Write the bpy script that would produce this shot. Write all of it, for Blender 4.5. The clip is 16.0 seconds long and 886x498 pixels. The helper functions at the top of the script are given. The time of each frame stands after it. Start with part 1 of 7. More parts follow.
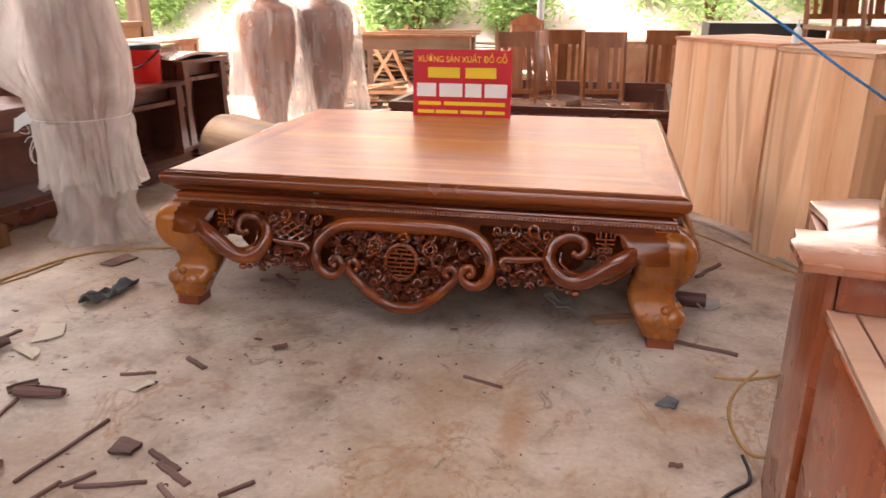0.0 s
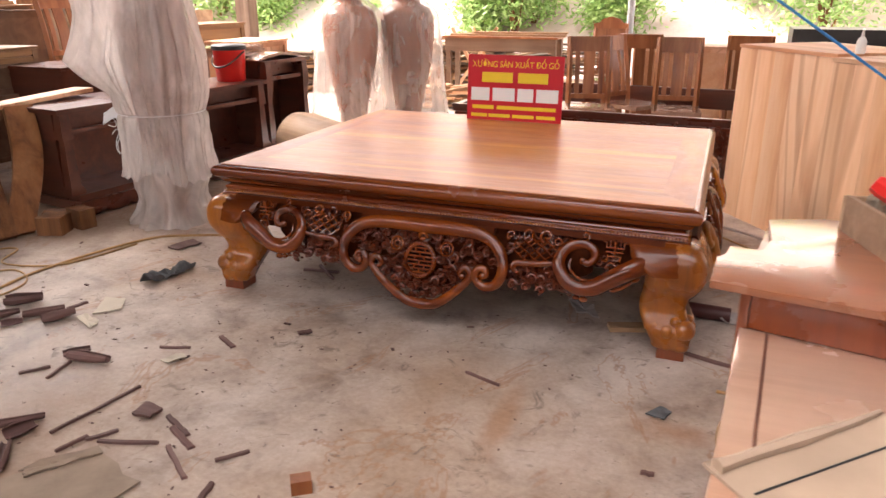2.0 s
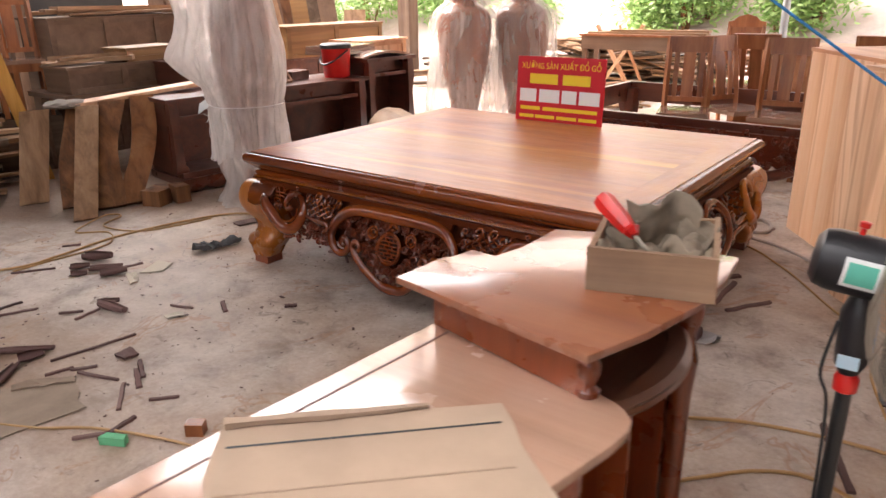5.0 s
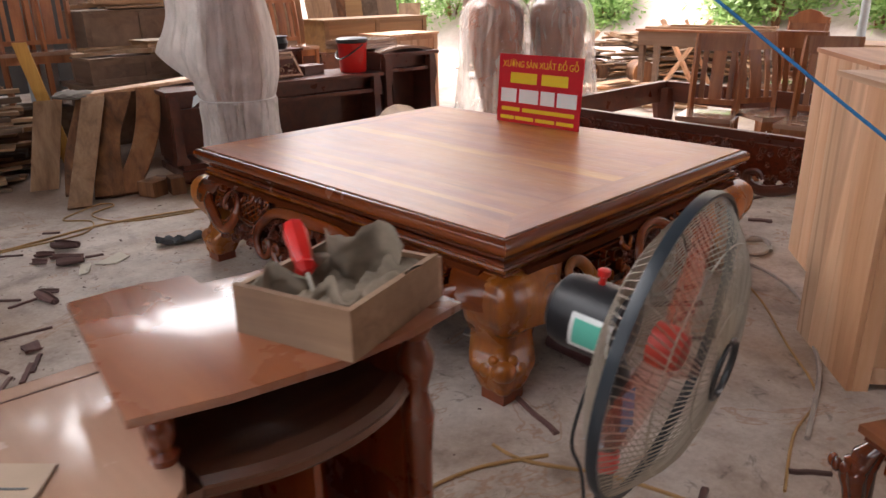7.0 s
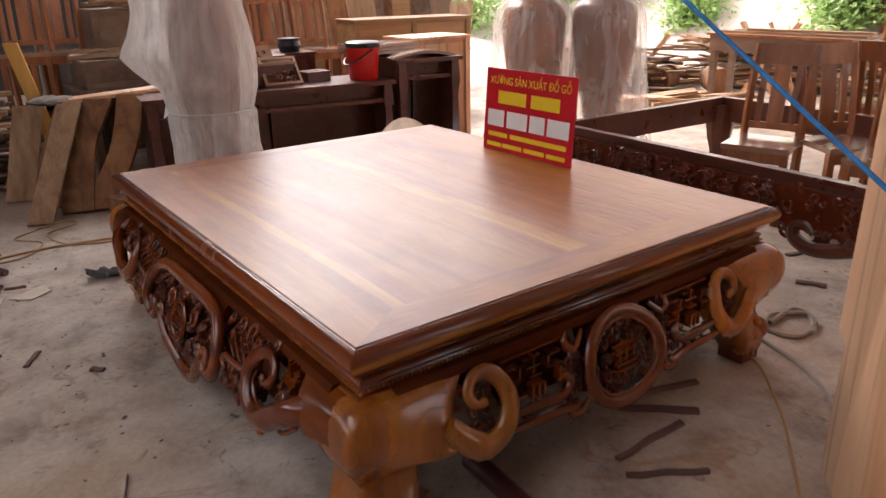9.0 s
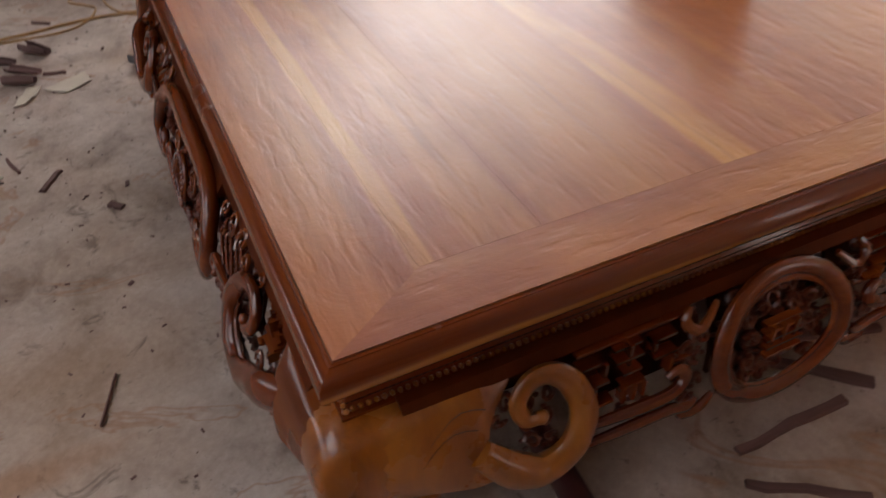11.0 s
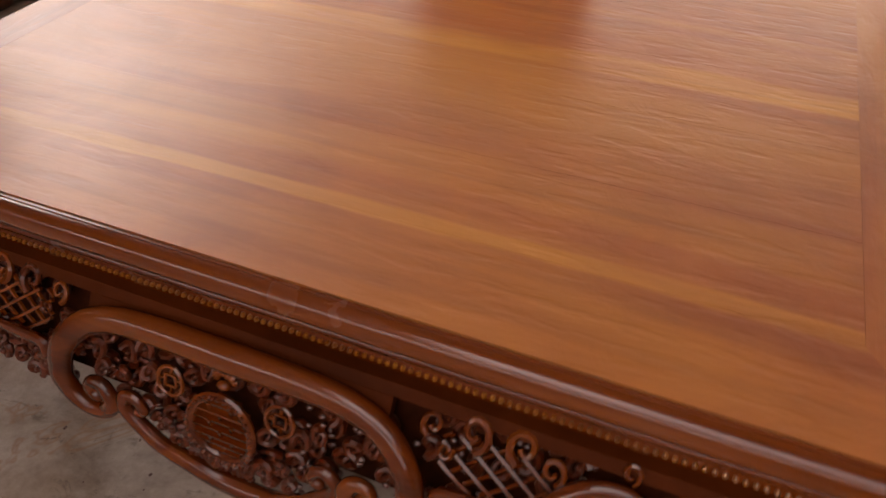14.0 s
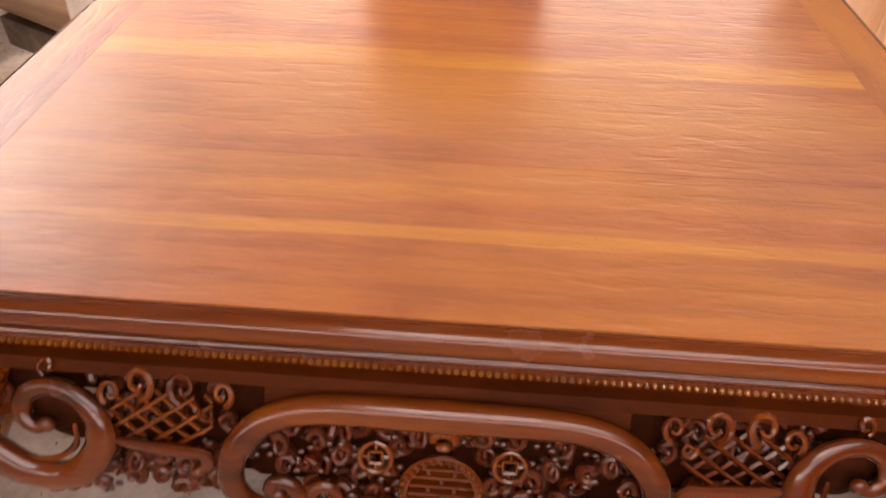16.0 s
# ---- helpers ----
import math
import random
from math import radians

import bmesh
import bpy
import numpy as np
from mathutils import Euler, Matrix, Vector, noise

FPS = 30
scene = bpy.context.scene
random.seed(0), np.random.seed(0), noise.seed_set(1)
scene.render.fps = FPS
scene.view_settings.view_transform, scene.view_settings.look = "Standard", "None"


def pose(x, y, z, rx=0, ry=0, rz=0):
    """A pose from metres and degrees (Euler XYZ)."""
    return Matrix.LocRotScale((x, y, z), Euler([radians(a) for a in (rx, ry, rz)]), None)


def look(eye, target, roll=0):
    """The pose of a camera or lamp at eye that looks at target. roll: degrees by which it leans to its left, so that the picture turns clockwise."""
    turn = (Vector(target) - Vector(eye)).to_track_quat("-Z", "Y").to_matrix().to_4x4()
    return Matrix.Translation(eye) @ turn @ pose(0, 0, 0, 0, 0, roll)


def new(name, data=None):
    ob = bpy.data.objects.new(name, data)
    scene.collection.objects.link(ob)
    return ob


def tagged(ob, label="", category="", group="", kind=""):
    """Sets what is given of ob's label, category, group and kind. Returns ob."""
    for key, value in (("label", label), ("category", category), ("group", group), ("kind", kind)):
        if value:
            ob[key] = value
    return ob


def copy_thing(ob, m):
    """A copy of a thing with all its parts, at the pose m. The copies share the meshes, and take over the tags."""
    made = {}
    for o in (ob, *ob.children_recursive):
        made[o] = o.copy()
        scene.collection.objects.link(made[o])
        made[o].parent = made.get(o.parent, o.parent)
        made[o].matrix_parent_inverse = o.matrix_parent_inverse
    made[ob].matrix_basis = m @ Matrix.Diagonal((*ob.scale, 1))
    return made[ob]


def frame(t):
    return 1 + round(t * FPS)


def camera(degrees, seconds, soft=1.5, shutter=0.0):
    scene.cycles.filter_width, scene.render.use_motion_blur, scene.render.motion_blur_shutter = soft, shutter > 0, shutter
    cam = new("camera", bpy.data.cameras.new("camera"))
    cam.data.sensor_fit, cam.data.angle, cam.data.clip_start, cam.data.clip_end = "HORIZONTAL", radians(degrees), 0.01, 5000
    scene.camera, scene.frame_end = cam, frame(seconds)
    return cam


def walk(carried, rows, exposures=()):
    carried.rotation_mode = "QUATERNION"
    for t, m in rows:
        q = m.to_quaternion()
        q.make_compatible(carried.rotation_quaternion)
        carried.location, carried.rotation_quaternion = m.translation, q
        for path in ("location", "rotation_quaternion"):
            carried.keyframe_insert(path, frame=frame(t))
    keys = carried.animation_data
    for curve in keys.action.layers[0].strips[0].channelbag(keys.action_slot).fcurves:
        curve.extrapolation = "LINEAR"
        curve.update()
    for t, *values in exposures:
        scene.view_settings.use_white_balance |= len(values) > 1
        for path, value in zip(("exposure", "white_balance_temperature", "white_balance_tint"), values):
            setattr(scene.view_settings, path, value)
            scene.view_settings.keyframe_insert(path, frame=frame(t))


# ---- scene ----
cam = camera(63.3, 16.0, 1.5, 0.5)
PATH = [
    (0, (0.734, -2.675, 1.319), (0.329, -0.835, 0.647), -0.1),
    (0.5, (0.814, -2.703, 1.345), (0.294, -0.892, 0.675), -0.3),
    (1, (0.874, -2.705, 1.328), (0.256, -0.925, 0.657), 0.0),
    (1.5, (0.966, -2.7, 1.353), (0.288, -0.944, 0.679), -0.3),
    (2, (1.098, -2.686, 1.365), (0.42, -0.93, 0.69), -0.1),
    (2.5, (1.262, -2.652, 1.389), (0.434, -0.961, 0.714), -0.4),
    (3, (1.394, -2.609, 1.378), (0.461, -0.971, 0.708), -0.2),
    (3.2, (1.45, -2.611, 1.383), (0.489, -0.989, 0.717), -0.0),
    (5.3, (2.167, -2.287, 1.412), (0.985, -0.825, 0.728), -1.2),
    (5.5, (2.261, -2.238, 1.416), (1.053, -0.797, 0.733), -1.2),
    (6, (2.41, -2.096, 1.426), (1.161, -0.692, 0.741), -0.7),
    (6.5, (2.462, -1.894, 1.426), (1.166, -0.537, 0.735), -0.9),
    (7, (2.497, -1.67, 1.397), (1.145, -0.37, 0.702), -1.2),
    (7.5, (2.569, -1.411, 1.398), (1.155, -0.181, 0.702), -1.4),
    (8, (2.551, -1.172, 1.382), (1.104, 0.022, 0.689), -1.0),
    (8.2, (2.522, -1.075, 1.384), (1.065, 0.106, 0.688), -1.0),
    (10.3, (1.962, -0.289, 1.42), (0.373, 0.547, 0.538), -1.1),
    (10.5, (1.897, -0.252, 1.405), (0.355, 0.525, 0.396), -1.0),
    (11, (1.736, -0.116, 1.408), (0.351, 0.488, 0.098), -2.5),
    (11.5, (1.52, -0.123, 1.458), (0.23, 0.449, 0.04), -2.7),
    (12, (1.317, -0.208, 1.357), (0.014, 0.488, 0.008), -0.8),
    (12.5, (1.116, -0.261, 1.367), (-0.08, 0.594, 0.011), -0.9),
    (13, (0.925, -0.322, 1.361), (-0.116, 0.74, 0.024), -0.2),
    (13.5, (0.725, -0.49, 1.365), (-0.052, 0.798, 0.047), 1.0),
    (14, (0.634, -0.63, 1.374), (0.056, 0.749, 0.047), -0.1),
    (14.5, (0.507, -0.832, 1.383), (0.09, 0.626, 0.079), 1.8),
    (15, (0.342, -0.894, 1.417), (0.034, 0.571, 0.091), 2.6),
    (15.5, (0.115, -0.869, 1.426), (-0.052, 0.627, 0.11), 2.4),
    (16, (0.028, -0.752, 1.421), (-0.056, 0.751, 0.104), 1.6),
]
walk(cam, [(t, look(eye, target, roll)) for t, eye, target, roll in PATH], exposures=[(0, 0.66, 7200, 18), (3, 0.64, 7200, 18), (5.5, 0.34, 6800, 14), (7, -0.05, 6600, 13), (8, 0.0, 6800, 15), (10.5, -0.25, 6800, 15), (12, -0.2, 6900, 16), (13, -0.15, 7400, 20), (14, -0.05, 7900, 21), (15, 0.38, 7900, 21), (16, 0.9, 7900, 21)])
SKY, SUN = 0.95, 0.14

# ---- world, sun, exposure ----
world = bpy.data.worlds.new("overcast_sky")
scene.world = world
world.use_nodes = True
_n = world.node_tree.nodes
_sky = _n.new("ShaderNodeTexSky")
_sky.sky_type, _sky.sun_disc = "NISHITA", False
_sky.sun_elevation, _sky.sun_rotation = radians(52), radians(265)
_sky.air_density, _sky.dust_density, _sky.ozone_density = 1.0, 4.0, 1.0
_pale = _n.new("ShaderNodeHueSaturation")
_pale.inputs["Saturation"].default_value = 0.22
world.node_tree.links.new(_sky.outputs[0], _pale.inputs["Color"])
world.node_tree.links.new(_pale.outputs[0], _n["Background"].inputs[0])
_n["Background"].inputs[1].default_value = SKY
sun = new("sun", bpy.data.lights.new("sun", "SUN"))
sun.data.energy, sun.data.angle, sun.data.color = SUN, radians(25), (1.0, 0.95, 0.88)
sun.matrix_world = look((-6.13, -0.54, 7.88), (0, 0, 0))


# ---- material helpers ----
def node(nt, kind, **values):
    nd = nt.nodes.new("ShaderNode" + kind)
    for key, v in values.items():
        nd.inputs[key.replace("_", " ")].default_value = v
    return nd


def base_mat(name):
    m = bpy.data.materials.new(name)
    m.use_nodes = True
    return m, m.node_tree, m.node_tree.nodes["Principled BSDF"]


def ramp(nt, fac, stops):
    r = nt.nodes.new("ShaderNodeValToRGB")
    while len(r.color_ramp.elements) < len(stops):
        r.color_ramp.elements.new(0.5)
    for e, (p, c) in zip(r.color_ramp.elements, stops):
        e.position, e.color = p, (*c, 1)
    nt.links.new(fac, r.inputs[0])
    return r.outputs[0]


def mixed(nt, fac, a, b, mode="MIX"):
    mx = nt.nodes.new("ShaderNodeMix")
    mx.data_type, mx.blend_type = "RGBA", mode
    for sock, v in ((mx.inputs[0], fac), (mx.inputs[6], a), (mx.inputs[7], b)):
        if hasattr(v, "links"):
            nt.links.new(v, sock)
        else:
            sock.default_value = v if isinstance(v, float) else (*v, 1)
    return mx.outputs[2]


def coords(nt, scale=(1, 1, 1), shuffle=True):
    tc = nt.nodes.new("ShaderNodeTexCoord")
    mp = nt.nodes.new("ShaderNodeMapping")
    mp.inputs["Scale"].default_value = scale
    nt.links.new(tc.outputs["Object"], mp.inputs[0])
    if shuffle:
        info = nt.nodes.new("ShaderNodeObjectInfo")
        mul = nt.nodes.new("ShaderNodeVectorMath")
        mul.operation = "SCALE"
        mul.inputs[0].default_value = (37.0, 19.0, 23.0)
        nt.links.new(info.outputs["Random"], mul.inputs["Scale"])
        nt.links.new(mul.outputs[0], mp.inputs["Location"])
    return mp.outputs[0]


def noise_tex(nt, vec, scale, detail=4.0, rough=0.55, distort=0.0):
    t = nt.nodes.new("ShaderNodeTexNoise")
    t.inputs["Scale"].default_value, t.inputs["Detail"].default_value = scale, detail
    t.inputs["Roughness"].default_value, t.inputs["Distortion"].default_value = rough, distort
    nt.links.new(vec, t.inputs[0])
    return t.outputs[0]


def bumped(nt, bsdf, height, strength, dist=0.002):
    b = nt.nodes.new("ShaderNodeBump")
    b.inputs["Strength"].default_value, b.inputs["Distance"].default_value = strength, dist
    nt.links.new(height, b.inputs["Height"])
    nt.links.new(b.outputs[0], bsdf.inputs["Normal"])


def wood(name, dark, mid, light, axis="x", rough=0.5, coat=0.0, grain=1.0, bump=0.25, dust=None, dust_amount=0.0, spread=0.18):
    """Sawn or lacquered wood with its grain along one axis of the object."""
    m, nt, bsdf = base_mat(name)
    s = {"x": (0.6, 9, 9), "y": (9, 0.6, 9), "z": (9, 9, 0.6)}[axis]
    vec = coords(nt, tuple(v * grain for v in s))
    fine = coords(nt, tuple(v * grain * 7 for v in s))
    big = noise_tex(nt, vec, 1.0, 5.0, 0.6, 0.6)
    small = noise_tex(nt, fine, 1.0, 3.0, 0.6)
    col = ramp(nt, big, [(0.28, dark), (0.48, mid), (0.72, light)])
    col = mixed(nt, 0.35, col, ramp(nt, small, [(0.35, dark), (0.65, light)]), "SOFT_LIGHT")
    info = nt.nodes.new("ShaderNodeObjectInfo")
    hs = nt.nodes.new("ShaderNodeHueSaturation")
    mr = nt.nodes.new("ShaderNodeMapRange")
    mr.inputs[3].default_value, mr.inputs[4].default_value = 1 - spread, 1 + spread
    nt.links.new(info.outputs["Random"], mr.inputs[0])
    nt.links.new(mr.outputs[0], hs.inputs["Value"])
    nt.links.new(col, hs.inputs["Color"])
    col = hs.outputs[0]
    if dust:
        spots = noise_tex(nt, coords(nt), 3.0, 6.0, 0.6)
        fac = ramp(nt, spots, [(0.3, (0, 0, 0)), (0.7, (dust_amount,) * 3)])
        col = mixed(nt, fac, col, dust)
    nt.links.new(col, bsdf.inputs["Base Color"])
    wear = ramp(nt, noise_tex(nt, coords(nt), 6.0, 5.0), [(0.3, (rough * 0.75,) * 3), (0.7, (min(1, rough * 1.3),) * 3)])
    nt.links.new(wear, bsdf.inputs["Roughness"])
    bsdf.inputs["Coat Weight"].default_value = coat
    bsdf.inputs["Coat Roughness"].default_value = 0.12
    bumped(nt, bsdf, small, bump)
    return m


def plain(name, col, rough=0.5, metal=0.0, vary=0.15, scale=8.0, bump=0.1):
    m, nt, bsdf = base_mat(name)
    n1 = noise_tex(nt, coords(nt), scale, 6.0, 0.6)
    lo, hi = tuple(c * (1 - vary) for c in col), tuple(min(1, c * (1 + vary)) for c in col)
    nt.links.new(ramp(nt, n1, [(0.3, lo), (0.7, hi)]), bsdf.inputs["Base Color"])
    bsdf.inputs["Roughness"].default_value, bsdf.inputs["Metallic"].default_value = rough, metal
    bumped(nt, bsdf, n1, bump)
    return m


# ---- mesh helpers ----
def part(name, bm, material, parent=None, label="", smooth=35, bevel=0.0):
    """Links a bmesh as one mesh object under a thing or a part."""
    if bevel:
        bmesh.ops.bevel(bm, geom=[e for e in bm.edges if e.calc_face_angle(0) > 0.6], offset=bevel, segments=2, profile=0.6, affect="EDGES")
    me = bpy.data.meshes.new(name)
    bm.to_mesh(me)
    bm.free()
    for p in me.polygons:
        p.use_smooth = True
    me.set_sharp_from_angle(angle=radians(smooth))
    me.materials.append(material)
    ob = new(name, me)
    if parent:
        ob.parent = parent
    if label:
        tagged(ob, label)
    return ob


def thing(name, label, category, group="", kind="", at=(0, 0, 0), turn=0.0):
    ob = new(name)
    ob.empty_display_size = 0.1
    ob.matrix_basis = pose(*at, 0, 0, turn)
    return tagged(ob, label, category, group, kind)


def box(bm, x0, x1, y0, y1, z0, z1, m=None):
    vs = [bm.verts.new((x, y, z)) for z in (z0, z1) for y in (y0, y1) for x in (x0, x1)]
    if m is not None:
        for v in vs:
            v.co = m @ v.co
    for q in ((0, 2, 3, 1), (4, 5, 7, 6), (0, 1, 5, 4), (2, 6, 7, 3), (0, 4, 6, 2), (1, 3, 7, 5)):
        bm.faces.new([vs[i] for i in q])
    return vs


def boxed(*size, m=None):
    bm = bmesh.new()
    box(bm, *size, m=m)
    return bm


def skin(bm, rings, closed_ring=True, caps=True):
    """Joins rings of points with quads."""
    vr = [[bm.verts.new(p) for p in r] for r in rings]
    n = len(vr[0])
    for a, b in zip(vr, vr[1:]):
        for i in range(n if closed_ring else n - 1):
            j = (i + 1) % n
            bm.faces.new((a[i], a[j], b[j], b[i]))
    if caps and closed_ring:
        bm.faces.new(vr[0][::-1])
        bm.faces.new(vr[-1])
    return vr


def lathe(bm, profile, seg=24, at=(0, 0, 0), wob=None):
    rings = []
    for r, z in profile:
        ring = []
        for i in range(seg):
            a = 2 * math.pi * i / seg
            k = r * (wob(a, z) if wob else 1)
            ring.append((at[0] + k * math.cos(a), at[1] + k * math.sin(a), at[2] + z))
        rings.append(ring)
    skin(bm, rings)


def curve(pts, n=6, closed=False):
    """Points on a smooth line through pts."""
    p = [Vector(q) for q in pts]
    out = []
    m = len(p)
    for i in range(m if closed else m - 1):
        if closed:
            a, b, c, d = p[i - 1], p[i], p[(i + 1) % m], p[(i + 2) % m]
        else:
            a, b, c, d = p[max(i - 1, 0)], p[i], p[i + 1], p[min(i + 2, m - 1)]
        for k in range(n):
            t = k / n
            out.append(0.5 * ((2 * b) + (c - a) * t + (2 * a - 5 * b + 4 * c - d) * t * t + (3 * b - a - 3 * c + d) * t ** 3))
    if not closed:
        out.append(p[-1].copy())
    return out


def tube(bm, pts, r, seg=8, closed=False, flat=1.0, up=Vector((0, 1, 0)), taper=0.0):
    """Sweeps a round or flattened section along pts. r: a number or a list; flat scales it along up."""
    pts = [Vector(p) for p in pts]
    m = len(pts)
    rings = []
    for i, p in enumerate(pts):
        a = pts[i - 1] if (i or closed) else p
        b = pts[(i + 1) % m] if (i < m - 1 or closed) else p
        t = (b - a)
        t = t.normalized() if t.length > 1e-9 else Vector((0, 0, 1))
        u = up - t * up.dot(t)
        u = u.normalized() if u.length > 1e-4 else t.orthogonal().normalized()
        s = t.cross(u)
        k = r[i] if isinstance(r, (list, tuple)) else r
        if taper:
            f = i / (m - 1)
            k *= 1 - taper * f
        rings.append([p + k * (math.cos(2 * math.pi * j / seg) * s + flat * math.sin(2 * math.pi * j / seg) * u) for j in range(seg)])
    if closed:
        rings.append(rings[0])
        skin(bm, rings, caps=False)
        bmesh.ops.remove_doubles(bm, verts=bm.verts, dist=1e-6)
    else:
        skin(bm, rings)


def blob(bm, at, r, sub=1, squash=(1, 1, 1)):
    q = bmesh.ops.create_icosphere(bm, subdivisions=sub, radius=1.0)
    for v in q["verts"]:
        v.co = Vector((v.co.x * r * squash[0] + at[0], v.co.y * r * squash[1] + at[1], v.co.z * r * squash[2] + at[2]))


def text_mesh(name, body, size, material, parent, m, width=None):
    """Flat raised lettering as a mesh; width: fits the line to that length."""
    cu = bpy.data.curves.new(name, "FONT")
    cu.body, cu.size, cu.extrude, cu.align_x = body, size, 0.0006, "CENTER"
    ob = bpy.data.objects.new(name, cu)
    scene.collection.objects.link(ob)
    bpy.context.view_layer.update()
    me = bpy.data.meshes.new_from_object(ob.evaluated_get(bpy.context.evaluated_depsgraph_get()))
    scene.collection.objects.unlink(ob)
    bpy.data.objects.remove(ob)
    xs = [v.co.x for v in me.vertices]
    if width and xs:
        f = width / (max(xs) - min(xs))
        for v in me.vertices:
            v.co.x *= f
    for v in me.vertices:
        v.co = m @ v.co
    me.materials.append(material)
    t = new(name, me)
    t.parent = parent
    return t

# ---- materials ----
def concrete_mat():
    m, nt, bsdf = base_mat("dusty_concrete")
    v = coords(nt, shuffle=False)
    big = noise_tex(nt, v, 0.7, 6.0, 0.65, 0.4)
    mid = noise_tex(nt, v, 3.2, 7.0, 0.65, 0.3)
    fine = noise_tex(nt, v, 45.0, 4.0, 0.7)
    col = ramp(nt, mid, [(0.32, (0.22, 0.16, 0.125)), (0.45, (0.43, 0.345, 0.285)), (0.62, (0.60, 0.51, 0.44))])
    col = mixed(nt, ramp(nt, big, [(0.45, (0, 0, 0)), (0.70, (0.75,) * 3)]), col, (0.40, 0.255, 0.155))
    col = mixed(nt, ramp(nt, noise_tex(nt, v, 7.0, 5.0, 0.7, 1.5), [(0.60, (0, 0, 0)), (0.68, (0.6,) * 3)]), col, (0.13, 0.095, 0.07))
    rust = noise_tex(nt, coords(nt, (1.0, 0.6, 1.0), False), 1.7, 4.0, 0.6, 2.2)
    col = mixed(nt, ramp(nt, rust, [(0.585, (0, 0, 0)), (0.605, (0.55,) * 3), (0.625, (0, 0, 0))]), col, (0.36, 0.17, 0.075))
    # sawdust trodden in among the bark, brown dust with painted shade at left, and a rusty water run
    def spot(cx, cy, sx, sy, r0, r1, amount, wobble, scale):
        mp = nt.nodes.new("ShaderNodeMapping")
        mp.inputs["Location"].default_value = (-cx / sx, -cy / sy, 0)
        mp.inputs["Scale"].default_value = (1 / sx, 1 / sy, 0)
        nt.links.new(v, mp.inputs[0])
        ln = nt.nodes.new("ShaderNodeVectorMath")
        ln.operation = "LENGTH"
        nt.links.new(mp.outputs[0], ln.inputs[0])
        ad = nt.nodes.new("ShaderNodeMath")
        ad.operation, ad.inputs[1].default_value = "MULTIPLY_ADD", wobble
        nt.links.new(noise_tex(nt, v, scale, 6.0, 0.65), ad.inputs[0])
        nt.links.new(ln.outputs["Value"], ad.inputs[2])
        return ramp(nt, ad.outputs[0], [(r0, (amount,) * 3), (r1, (0, 0, 0))])

    col = mixed(nt, spot(-1.05, -1.55, 1.6, 1.1, 0.45, 0.98, 0.85, 0.55, 5.0), col, (0.30, 0.185, 0.115))
    # dark brown dust, deepened to paint in the shade on the left floor
    col = mixed(nt, spot(-3.2, 0.3, 1.5, 2.2, 0.55, 1.15, 0.8, 0.5, 4.0), col, (0.19, 0.115, 0.075))
    col = mixed(nt, spot(0.53, -0.68, 0.10, 0.50, 0.55, 1.0, 0.65, 0.8, 9.0), col, (0.40, 0.215, 0.115))
    col = mixed(nt, spot(1.08, -0.53, 0.28, 0.13, 0.55, 1.0, 0.65, 0.8, 9.0), col, (0.38, 0.20, 0.11))
    grit = noise_tex(nt, v, 22.0, 5.0, 0.7, 0.8)
    col = mixed(nt, ramp(nt, grit, [(0.64, (0, 0, 0)), (0.70, (0.6,) * 3)]), col, (0.13, 0.095, 0.075))
    col = mixed(nt, 0.4, col, ramp(nt, fine, [(0.3, (0.25,) * 3), (0.7, (0.75,) * 3)]), "SOFT_LIGHT")
    nt.links.new(col, bsdf.inputs["Base Color"])
    nt.links.new(ramp(nt, mid, [(0.3, (0.45,) * 3), (0.7, (0.8,) * 3)]), bsdf.inputs["Roughness"])
    bumped(nt, bsdf, fine, 0.25, 0.003)
    return m


